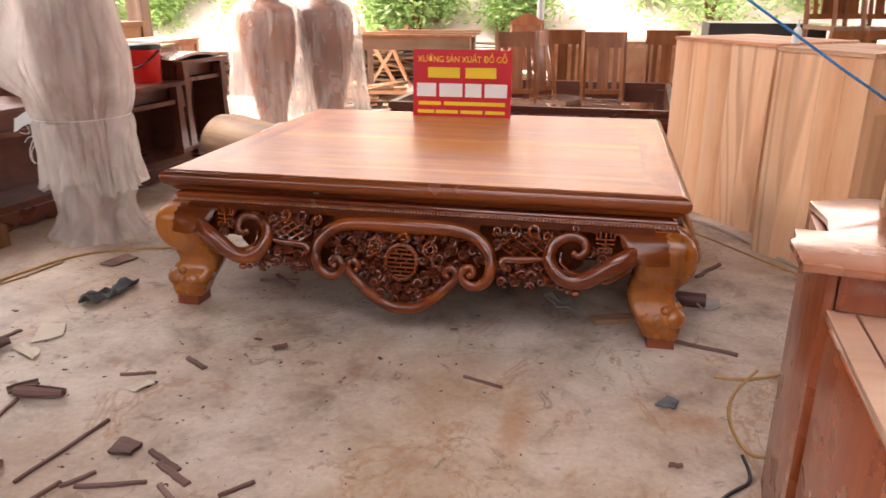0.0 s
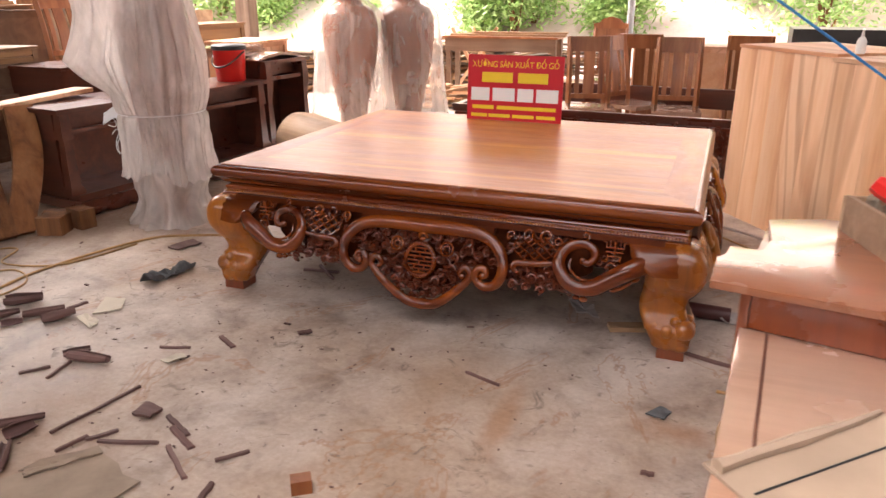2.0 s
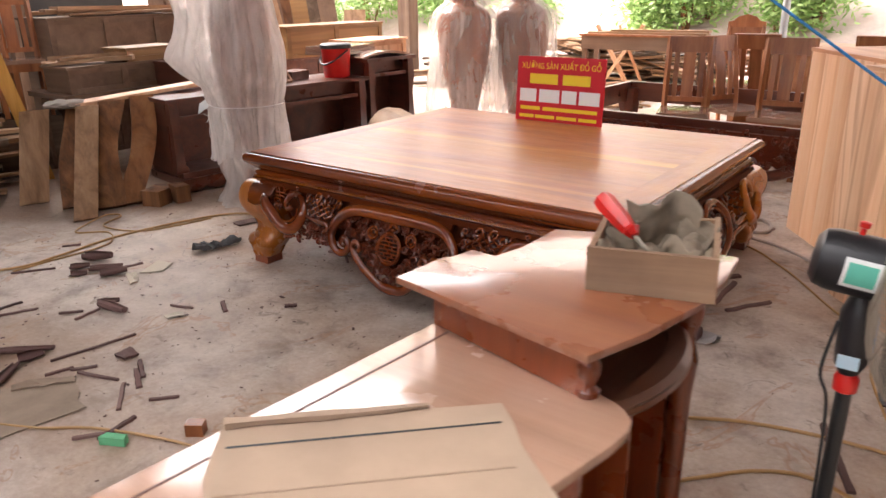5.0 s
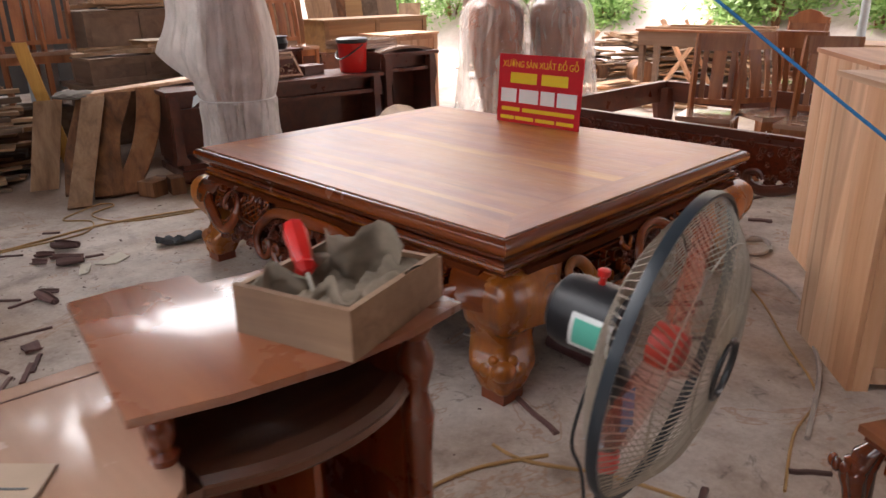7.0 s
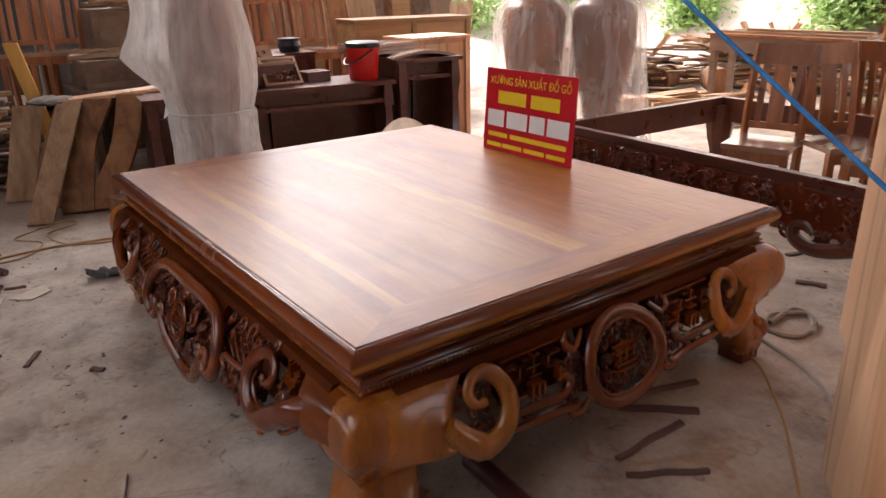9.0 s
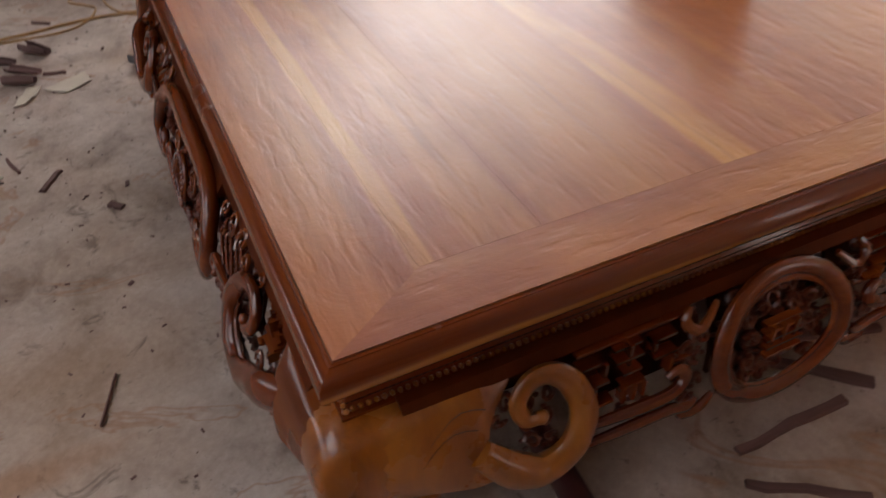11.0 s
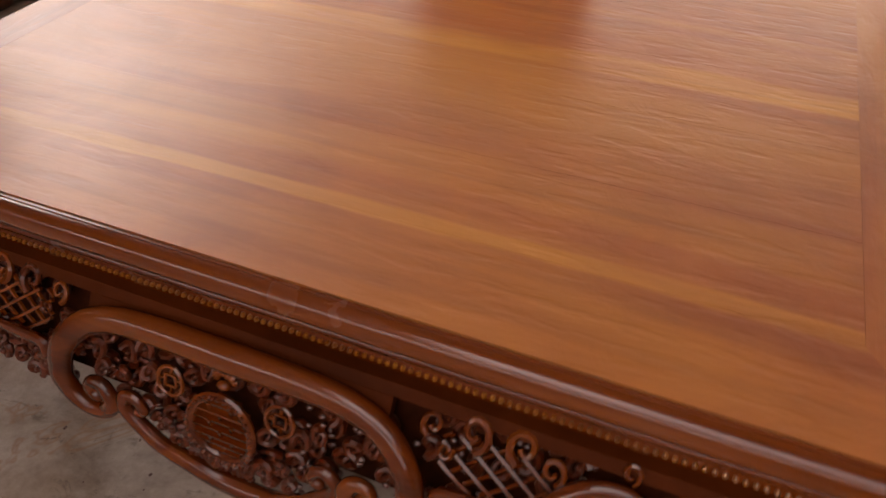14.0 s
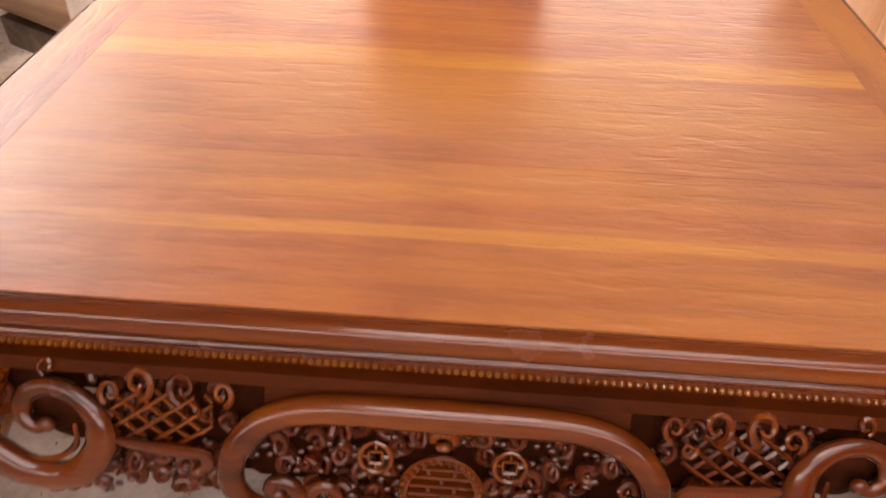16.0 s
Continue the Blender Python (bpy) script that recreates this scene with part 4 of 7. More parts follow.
        for u0, u1, z0, z1 in ((0.21, 0.455, 0.446, 0.453), (0.245, 0.30, 0.42, 0.427), (0.293, 0.30, 0.39, 0.427), (0.25, 0.30, 0.39, 0.397), (0.32, 0.38, 0.43, 0.437), (0.32, 0.38, 0.408, 0.415), (0.346, 0.353, 0.38, 0.447), (0.33, 0.37, 0.385, 0.392), (0.325, 0.332, 0.325, 0.365), (0.346, 0.353, 0.325, 0.365), (0.368, 0.375, 0.325, 0.365), (0.325, 0.375, 0.360, 0.367), (0.40, 0.455, 0.42, 0.427), (0.40, 0.407, 0.385, 0.427), (0.40, 0.45, 0.385, 0.392), (0.43, 0.437, 0.35, 0.392), (0.262, 0.269, 0.345, 0.392), (0.22, 0.262, 0.37, 0.377), (0.395, 0.437, 0.345, 0.352)):
            z = (z0 + z1) / 2
            box(bm, min(sg * u0, sg * u1), max(sg * u0, sg * u1), bulge(z) - 0.008, bulge(z) + 0.016, z0, z1)
        part("key_fret", bm, LACQUER, root)
        bm = bmesh.new()
        side_box = lambda u0, u1, z0, z1: (*sorted((sg * u0, sg * u1)), z0, z1)
        foliage(bm, rng, lambda u, z: True, side_box(0.185, 0.235, 0.27, 0.45), 0.036, -0.002)
        foliage(bm, rng, lambda u, z: True, side_box(0.24, 0.47, 0.283, 0.296), 0.032, 0.006)
        foliage(bm, rng, lambda u, z: True, side_box(0.50, 0.56, 0.31, 0.42), 0.032, 0.012)
        foliage(bm, rng, lambda u, z: True, side_box(0.585, 0.625, 0.39, 0.46), 0.030, 0.006)
        part("carved_leaves", bm, CARVED, root)
        # shade sheet behind the fretwork's openings
        shade_panel(root, *sorted((sg * 0.17, sg * 0.62)), lambda u: 0.31 if abs(u) < 0.47 else 0.40, 0.458)
    return root


def moulding(bm, length, profile):
    """A mitred moulding along x; profile: (distance outwards from the edge, z)."""
    rings = []
    for s in (-1, 1):
        rings.append([(s * (length / 2 + o), -o, z) for o, z in profile])
    skin(bm, rings)


def claw_leg(parent, sx, sy, cx, cy):
    """Cabriole leg: knee swelling outwards, hollow shin, paw foot on a square pad; sx, sy point outwards."""
    rows = LEG_ROWS
    n = 36
    rings = []
    for z, out, inn in rows:
        h = (out + inn) / 2
        x, y = cx + sx * (out - h), cy + sy * (out - h)
        ring = []
        for i in range(n):
            a = 2 * math.pi * i / n
            c, s = math.cos(a), math.sin(a)
            k = (abs(c) ** 6 + abs(s) ** 6) ** (-1 / 6)
            back = c * sx + s * sy
            k *= 1 - 0.10 * max(0.0, -back - 0.9) / 0.5
            ring.append((x + h * k * c, y + h * k * s, z))
        rings.append(ring)
    cols = [curve([r[i] for r in rings], 3) for i in range(n)]
    bm = bmesh.new()
    skin(bm, [[cols[i][j] for i in range(n)] for j in range(len(cols[0]))][::-1])
    leg = part("leg", bm, GOLD, parent, "golden lacquered carved cabriole leg", smooth=60)

    def lump(name, at, r, scale=(1, 1, 1), sub=2):
        bm = bmesh.new()
        blob(bm, at, r, sub, scale)
        part(name, bm, GOLD, leg)

    # paw: low knuckles wrapped round the corner, toes below
    fx, fy = cx, cy
    for dx, dy, z, r in ((0.010, 0.010, 0.128, 0.046), (-0.050, 0.018, 0.122, 0.037), (0.018, -0.050, 0.122, 0.037), (-0.10, 0.016, 0.134, 0.030), (0.016, -0.10, 0.134, 0.030), (-0.022, 0.022, 0.162, 0.022), (0.022, -0.022, 0.162, 0.022)):
        lump("knuckle", (fx + sx * dx, fy + sy * dy, z), r, (1, 1, 0.95), 3)
    for dx, dy, r in ((0.006, 0.006, 0.034), (-0.044, 0.012, 0.029), (0.012, -0.044, 0.029), (-0.084, 0.008, 0.024), (0.008, -0.084, 0.024)):
        lump("toe", (fx + sx * dx, fy + sy * dy, 0.062), r, (1, 1, 0.9), 3)
    px, py = cx - sx * 0.028, cy - sy * 0.028
    part("foot_pad", boxed(px - 0.052, px + 0.052, py - 0.052, py + 0.052, 0, 0.050), ORANGE, leg, "square reddish wooden pad", bevel=0.004)
    return leg


def platform_table():
    t = thing("carved_platform_table", "large low glossy reddish-brown carved hardwood platform table with claw legs", "table")
    hx, hy = TW / 2, TD / 2
    c = Vector((0, hy, 0))
    # top boards
    edges = [0.0, 0.195, 0.43, 0.70, 0.955, 1.23, 1.532, TD - 0.01, TD]
    bw = 0.13
    for y0, y1 in zip(edges[1:-3], edges[2:-2]):
        bm = boxed(-hx + bw + 0.0004, hx - bw - 0.0004, y0 + 0.0002, y1 - 0.0002, TH - 0.03, TH)
        part("top_board", bm, TOP, t)
    for s in (-1, 1):
        bm = bmesh.new()
        z0, z1 = TH - 0.03, TH
        y0a, y1a = 0.195, TD - 0.195
        pts = [(s * (hx - 0.003), 0.003), (s * (hx - 0.003), TD - 0.003), (s * (hx - bw), y1a), (s * (hx - bw), y0a)]
        lo = [bm.verts.new((*p, z0)) for p in pts]
        hi = [bm.verts.new((*p, z1)) for p in pts]
        bm.faces.new(hi if s > 0 else hi[::-1])
        bm.faces.new(lo[::-1] if s > 0 else lo)
        for i in range(4):
            j = (i + 1) % 4
            bm.faces.new((lo[i], lo[j], hi[j], hi[i]))
        bmesh.ops.recalc_face_normals(bm, faces=bm.faces)
        part("end_border", bm, TOP_EDGE, t, "darker cross-grained border board")
    for fr in (0, 1):
        bm = bmesh.new()
        ys = (0.003, 0.195) if fr == 0 else (TD - 0.003, TD - 0.195)
        pts = [(-hx + 0.003, ys[0]), (hx - 0.003, ys[0]), (hx - bw, ys[1]), (-hx + bw, ys[1])]
        lo = [bm.verts.new((*p, TH - 0.03)) for p in pts]
        hi = [bm.verts.new((*p, TH)) for p in pts]
        bm.faces.new(hi)
        bm.faces.new(lo[::-1])
        for i in range(4):
            j = (i + 1) % 4
            bm.faces.new((lo[i], lo[j], hi[j], hi[i]))
        bmesh.ops.recalc_face_normals(bm, faces=bm.faces)
        part("long_border", bm, TOP, t)
    # rim moulding: bullnose, fillet, cove
    prof = [(-0.002, 0.6115), (0.004, 0.6115), (0.005, 0.609), (0.013, 0.6085), (0.022, 0.604), (0.029, 0.596), (0.032, 0.585), (0.031, 0.573), (0.026, 0.562), (0.018, 0.554), (0.010, 0.550), (0.003, 0.543), (-0.006, 0.532), (-0.018, 0.523), (-0.028, 0.518), (-0.030, 0.515), (-0.020, 0.514), (-0.013, 0.510), (-0.010, 0.504), (-0.012, 0.498), (-0.016, 0.4955), (-0.014, 0.493), (-0.009, 0.479), (0.0, 0.4785), (0.001, 0.474), (-0.002, 0.470), (-0.09, 0.470), (-0.09, 0.60), (-0.002, 0.60)]
    for k, (ln, mat) in enumerate(((TW, LACQUER), (TD, LACQUER_RIM), (TW, LACQUER), (TD, LACQUER_RIM))):
        bm = bmesh.new()
        moulding(bm, ln, prof)
        bmesh.ops.recalc_face_normals(bm, faces=bm.faces)
        rim = part("rim_moulding", bm, mat, t)
        m = Matrix.Translation(c) @ Matrix.Rotation(k * math.pi / 2, 4, "Z") @ Matrix.Translation((0, -(hy if k % 2 == 0 else hx), 0))
        rim.matrix_basis = m
        bm = bmesh.new()
        n = int(ln / 0.0135)
        for i in range(n):
            blob(bm, (-ln / 2 + (i + 0.5) * ln / n, 0.009, 0.486), 0.0058, 1, (0.85, 1, 1))
        bead = part("beading", bm, GOLD, rim)
        tagged(bead, "row of small carved beads", kind="stuff")
        swell[0] = 0.86 if k % 2 == 0 else 0.72
        ap = front_apron(t, ln) if k == 0 else side_apron(t, ln) if k == 1 else None
        if ap is None:
            src = aprons[k - 2]
            ap = new("apron")
            ap.parent = t
            for ch in src.children:
                o = new(ch.name.split(".")[0], ch.data)
                o.parent = ap
        else:
            aprons.append(ap)
        ap.matrix_basis = m
    part("under_frame", boxed(-hx + 0.12, hx - 0.12, 0.12, TD - 0.12, 0.50, 0.584), DARK, t)
    for sx, sy, cx, cy in ((-1, -1, -hx, 0), (1, -1, hx, 0), (-1, 1, -hx, TD), (1, 1, hx, TD)):
        claw_leg(t, sx, sy, cx, cy)
    return t


aprons = []
platform_table()

# ---- red sign on the table ----
def sign():
    t = thing("sign_board", "red printed sign board with yellow lettering standing on the table", "sign", at=(-0.089, 1.578, TH))
    w, h = 0.593, 0.39
    tilt = pose(0, 0, 0, -4, 0, 0)
    part("panel", boxed(-w / 2, w / 2, -0.004, 0.004, 0.001, h, m=tilt), SIGN_RED, t)
    face = tilt @ pose(0, -0.0042, 0, 90, 0, 0)

    def bar(name, x0, x1, z0, z1, mat):
        part(name, boxed(x0, x1, -0.0056, -0.0042, z0, z1, m=tilt), mat, t)

    text_mesh("lettering", "XƯỞNG SẢN XUẤT ĐỒ GỖ", 0.05, SIGN_YELLOW, t, face @ Matrix.Translation((0, 0.318, 0)), 0.535)
    # the shop's name, number and address as plain bars
    bar("name_bar", -0.205, -0.012, 0.228, 0.288, SIGN_YELLOW)
    bar("name_bar", 0.022, 0.205, 0.228, 0.288, SIGN_YELLOW)
    for a, b in ((-0.272, -0.155), (-0.135, 0.005), (0.022, 0.12), (0.138, 0.272)):
        bar("number_bar", a, b, 0.118, 0.196, SIGN_WHITE)
    for a, b in ((-0.262, -0.125), (-0.105, 0.262)):
        bar("web_bar", a, b, 0.068, 0.090, SIGN_YELLOW)
    for a, b in ((-0.268, -0.165), (-0.155, -0.02), (-0.005, 0.13), (0.145, 0.262)):
        bar("address_bar", a, b, 0.020, 0.040, SIGN_YELLOW)


sign()


# ---- plastic-wrapped vases ----
def vase(at, h, rmax, label, wrap, film, seed, group="", flap=0.0):
    """A turned vase under a draped film; wrap: (height, radius) of the drape."""
    rng = random.Random(seed)
    t = thing("wrapped_vase", label, "vase", group, at=at)
    bm = bmesh.new()
    prof = [(0.002, 0), (0.55, 0.0), (0.58, 0.02), (0.50, 0.06), (0.50, 0.12), (0.62, 0.25), (0.86, 0.45), (0.99, 0.62), (1.0, 0.72), (0.94, 0.80), (0.72, 0.84), (0.50, 0.86), (0.47, 0.89), (0.56, 0.93), (0.74, 0.985), (0.76, 1.0), (0.66, 1.0)]
    body = curve([(r * rmax, 0, z * h) for r, z in prof], 3)
    lathe(bm, [(max(p.x, 0.002), p.z) for p in body], 40)
    part("vase_body", bm, TURNED, t, "turned reddish-brown wooden vase")
    bm = bmesh.new()
    ph = [rng.uniform(0, 6.28) for _ in range(6)]
    rings = []
    for p in curve([(r, 0, z) for z, r in wrap], 5):
        z = p.z
        ring = []
        for i in range(200):
            a = 2 * math.pi * i / 200
            cx, cy = math.cos(a), math.sin(a)
            fold = 0.022 * abs(noise.noise((6 * cx, 6 * cy, z * 1.6 + seed))) + 0.016 * noise.noise((13 * cx, 13 * cy, z * 2.6 + seed)) + 0.010 * noise.noise((26 * cx, 26 * cy, z * 9 + seed)) + 0.010 * math.sin(9 * a + ph[0] + 1.1 * z) + 0.007 * math.sin(23 * a + ph[1] - 3 * z)
            r = p.x + fold * (1.25 - 0.5 * z / h)
            if flap and z > 0.8:
                d = math.cos(a - radians(231))
                r += flap * max(0.0, d) ** 6 * min(1.0, (z - 0.8) / 0.2) * (1.0 + 0.2 * math.sin(9 * z))
            hem = 0.10 * noise.noise((1.7 * cx, 1.7 * cy, seed)) + 0.03 * noise.noise((8 * cx, 8 * cy, seed)) if 0.1 < wrap[0][0] and z < 0.5 else 0.0
            ring.append((r * cx, r * cy, max(0.002, z + hem * max(0.0, (0.5 - z) / 0.22))))
        rings.append(ring)
    skin(bm, rings, caps=False)
    part("plastic_wrap", bm, film, t, "crumpled milky translucent plastic wrap", smooth=80)
    return t


TURNED = wood("turned_vase_wood", (0.17, 0.06, 0.03), (0.28, 0.11, 0.055), (0.38, 0.17, 0.09), axis="z", rough=0.35, coat=0.3)
vase((-2.08, 0.81, 0), 1.62, 0.20, "tall wooden vase wrapped in crumpled milky plastic film", ((0.285, 0.262), (0.30, 0.256), (0.36, 0.246), (0.50, 0.240), (0.62, 0.246), (0.668, 0.242), (0.685, 0.228), (0.70, 0.240), (0.78, 0.262), (0.92, 0.276), (1.05, 0.268), (1.15, 0.25), (1.35, 0.22), (1.62, 0.20)), FILM, 3, flap=0.20)
skirt = bmesh.new()
rings = []
for z, r in ((0.003, 0.268), (0.02, 0.255), (0.07, 0.215), (0.14, 0.192), (0.24, 0.215), (0.34, 0.225), (0.42, 0.215)):
    rings.append([(r * k * math.cos(a), r * k * math.sin(a), z) for a, k in ((2 * math.pi * i / 90, 1 + 0.07 * math.sin(7 * 2 * math.pi * i / 90 + 9 * z) + 0.05 * math.sin(16 * 2 * math.pi * i / 90 - 14 * z) + 0.08 * noise.noise((4 * math.cos(2 * math.pi * i / 90), 4 * math.sin(2 * math.pi * i / 90), z * 5))) for i in range(90))])
skin(skirt, rings, caps=False)
part("lower_wrap", skirt, FILM, bpy.data.objects["wrapped_vase"], "thin clear plastic bunched round the foot", smooth=80)
tent = ((0.0, 0.43), (0.2, 0.40), (0.5, 0.365), (0.8, 0.345), (1.0, 0.33), (1.12, 0.315), (1.20, 0.275), (1.27, 0.19), (1.32, 0.175), (1.46, 0.24))
vase((-2.36, 3.78, 0), 1.46, 0.27, "turned wooden vase under a loose plastic sheet", tent, FILM_THIN, 5, "tall wooden vases in plastic wrap")
vase((-1.94, 4.20, 0), 1.46, 0.27, "turned wooden vase under a loose plastic sheet", tent, FILM_THIN, 8, "tall wooden vases in plastic wrap")
t = thing("tie_string", "thin white string tied round the plastic wrap", "string", at=(-2.08, 0.81, 0))
bm = bmesh.new()
tube(bm, [(0.25 * math.cos(2 * math.pi * i / 60), 0.25 * math.sin(2 * math.pi * i / 60), 0.685) for i in range(60)], 0.003, 5, closed=True, up=Vector((0, 0, 1)))
part("loop", bm, LABEL_W, t)


t = thing("string_ends", "loose white string ends and a paper tag at the tie", "string", at=(-2.285, 0.645, 0.69))
rng = random.Random(14)
for k in range(4):
    pts = [Vector((0.0, 0.0, 0.0))]
    for i in range(6):
        pts.append(pts[-1] + Vector((-0.03 * math.cos(i * 1.3 + k) - 0.006, -0.02 * math.cos(i * 1.1 + k), -0.045 * (0.4 + 0.2 * k) + 0.03 * math.sin(i * 1.5 + 2 * k))))
    bm = bmesh.new()
    tube(bm, curve(pts, 4), 0.0022, 5)
    part("string_end", bm, LABEL_W, t)
bm = bmesh.new()
rings = []
for i in range(6):
    f = i / 5
    rings.append([(-0.075 * f + 0.02, -0.05 * f + q * 0.3, -0.03 * f + q + 0.008 * math.sin(5 * f)) for q in (-0.035, 0.035)] + [(-0.075 * f + 0.02, -0.05 * f + q * 0.3 + 0.003, -0.03 * f + q + 0.008 * math.sin(5 * f)) for q in (0.035, -0.035)])
skin(bm, rings)
bmesh.ops.recalc_face_normals(bm, faces=bm.faces)
part("paper_tag", bm, LABEL_W, t, "small crumpled white paper tag")


# ---- pale cabinets at the right ----
def pale_cabinet(x, y, turn, w, d, h, n=4):
    """Origin at the near corner; x runs along the plank side, -y along the front."""
    t = thing("pale_wood_cabinet", "unfinished pale reddish wood cabinet with plain plank side and framed door", "cabinet", group="pale wood cabinets", at=(x, y, 0), turn=turn)

    def piece(name, x0, x1, y0, y1, z0, z1, mat, bevel=0.0015):
        return part(name, boxed(x0, x1, -y1, -y0, z0, z1), mat, t, bevel=bevel)

    for i in range(n):
        a, b = d * i / n, d * (i + 1) / n
        piece("side_board", a + 0.0008, b - 0.0008, 0.0, 0.02, 0.0, h - 0.022, PALE)
    piece("top", -0.008, d + 0.004, -0.008, w + 0.008, h - 0.02, h, PALE_X, 0.003)
    piece("side_panel", 0, d, w - 0.02, w, 0.0, h - 0.022, PALE)
    piece("back_panel", d - 0.012, d - 0.002, 0.022, w - 0.022, 0.03, h - 0.022, PALE)
    piece("bottom_panel", 0.024, d - 0.014, 0.022, w - 0.022, 0.04, 0.06, PALE)
    for a, b in ((0.022, 0.075), (w - 0.075, w - 0.022)):
        piece("stile", 0.0, 0.022, a, b, 0.0, h - 0.022, PALE)
    for a, b in ((0.03, 0.09), (h * 0.74, h * 0.78), (h - 0.075, h - 0.024)):
        piece("rail", 0.001, 0.021, 0.077, w - 0.077, a, b, PALE_X)
    piece("door_panel", 0.008, 0.016, 0.077, w - 0.077, 0.092, h * 0.74 - 0.002, PALE)
    piece("drawer_front", 0.006, 0.018, 0.079, w - 0.079, h * 0.78 + 0.002, h - 0.077, PALE)
    return t


pale_cabinet(1.885, 0.90, 130.0, 0.62, 0.49, 1.065)
pale_cabinet(1.62, 1.59, 126.0, 0.62, 0.78, 1.06, 5)


# ---- TV stand with a raised middle ----
def slab(bm, outline, z0, z1):
    """A flat board with the given outline, counter-clockwise from above."""
    lo = [bm.verts.new((*p, z0)) for p in outline]
    hi = [bm.verts.new((*p, z1)) for p in outline]
    bm.faces.new(hi), bm.faces.new(lo[::-1])
    for i in range(len(outline)):
        j = (i + 1) % len(outline)
        bm.faces.new((lo[i], lo[j], hi[j], hi[i]))
    bmesh.ops.recalc_face_normals(bm, faces=bm.faces)


def upright(bm, a, b, thick, z0, z1):
    """A standing board from a to b in the plan."""
    a, b = Vector((*a, 0)), Vector((*b, 0))
    n = (b - a).normalized().cross(Vector((0, 0, 1))) * thick
    slab(bm, [(p.x, p.y) for p in (a, b, b + n, a + n)], z0, z1)


def tv_stand():
    t = thing("tv_stand", "reddish wooden television stand with raised middle and dusty top", "tv stand")
    z0, z1 = 0.745, 0.848

    def board(name, a, b, thick, lo, hi, mat=ORANGE, label=""):
        bm = bmesh.new()
        upright(bm, a, b, thick, lo, hi)
        part(name, bm, mat, t, label, bevel=0.0015)

    bm = bmesh.new()
    slab(bm, [(1.09, -2.45), (1.58, -2.45), (1.615, -1.75), (1.645, -1.58), (1.667, -1.47), (1.672, -1.42), (1.665, -1.385), (1.645, -1.362), (1.61, -1.345), (1.18, -1.285), (1.145, -1.75)], z0 - 0.02, z0)
    part("low_top", bm, DUSTY, t, "dust-covered low top", bevel=0.004)
    bm = bmesh.new()
    slab(bm, [(1.145, -2.44), (1.150, -2.44), (1.198, -1.75), (1.233, -1.30), (1.228, -1.30), (1.193, -1.75)], z0 - 0.0005, z0 + 0.0008)
    part("joint_line", bm, DARK, t, "dark joint between the boards")
    board("back_panel", (1.125, -2.40), (1.165, -1.75), -0.02, 0.06, z0 - 0.021)
    board("back_panel", (1.165, -1.748), (1.195, -1.335), -0.02, 0.06, z0 - 0.021)
    board("raised_back", (1.195, -1.28), (1.255, -0.87), -0.02, 0.04, z1 - 0.018)
    board("raised_side", (1.195, -1.29), (1.575, -1.375), -0.02, z0 + 0.001, z1 - 0.018, ORANGE, "orange varnished side board")
    board("lower_side", (1.195, -1.29), (1.565, -1.37), -0.02, 0.03, z0 - 0.021)
    board("end_side", (1.26, -0.868), (1.55, -0.865), 0.02, 0.0, z1 - 0.018)
    bm = bmesh.new()
    slab(bm, [(1.115, -1.325), (1.59, -1.405), (1.635, -1.27), (1.67, -1.10), (1.672, -0.95), (1.655, -0.815), (1.36, -0.815), (1.235, -0.865), (1.235, -1.02), (1.215, -1.105), (1.15, -1.10), (1.14, -1.16), (1.125, -1.18)], z1 - 0.016, z1)
    part("raised_top", bm, ORANGE_X, t, "shiny orange-brown raised top", bevel=0.003)
    for x, y in ((1.565, -1.345), (1.575, -0.862)):
        bm = bmesh.new()
        if y < -1.0:
            lathe(bm, [(0.020, z0 + 0.0005), (0.022, z0 + 0.012), (0.013, z0 + 0.022), (0.022, z0 + 0.045), (0.021, z0 + 0.062), (0.014, z0 + 0.072), (0.020, z1 - 0.017)], 18, (x + 0.005, y - 0.01, 0))
            part("corner_column", bm, ORANGE, t, "turned corner column")
            continue
        lathe(bm, [(0.024, 0.0), (0.026, 0.5), (0.034, 0.60), (0.022, 0.645), (0.022, 0.66), (0.034, 0.70), (0.036, 0.725), (0.02, 0.765), (0.032, 0.785), (0.03, 0.80), (0.03, z1 - 0.017)], 18, (x, y, 0))
        part("corner_column", bm, ORANGE, t, "turned corner column")
    bm = bmesh.new()
    arc = curve([(1.57, -1.31, 0), (1.615, -1.2, 0), (1.63, -1.09, 0), (1.615, -0.98, 0), (1.575, -0.895, 0)], 6)
    sec = ((-0.04, 0.655), (0.008, 0.655), (0.015, 0.664), (0.010, 0.673), (0.014, 0.682), (0.0, 0.692), (-0.04, 0.692))
    skin(bm, [[p + Vector((o, 0, z)) for o, z in sec] for p in arc])
    bmesh.ops.recalc_face_normals(bm, faces=bm.faces)
    part("bowed_shelf_edge", bm, DUSTY_BROWN, t, "dusty bowed moulding of the shelf")
    bm = bmesh.new()
    slab(bm, [(1.215, -1.26), (1.575, -1.335), (1.60, -1.08), (1.555, -0.885), (1.28, -0.885)], 0.658, 0.674)
    part("shelf", bm, DUSTY_BROWN, t)
    board("inner_panel", (1.205, -1.255), (1.268, -0.89), -0.012, 0.05, 0.655)
    board("middle_panel", (1.245, -1.08), (1.55, -1.08), 0.015, 0.051, 0.655)
    bm = bmesh.new()
    slab(bm, [(1.215, -1.26), (1.55, -1.33), (1.55, -0.885), (1.28, -0.885)], 0.03, 0.05)
    part("bottom_board", bm, ORANGE, t)
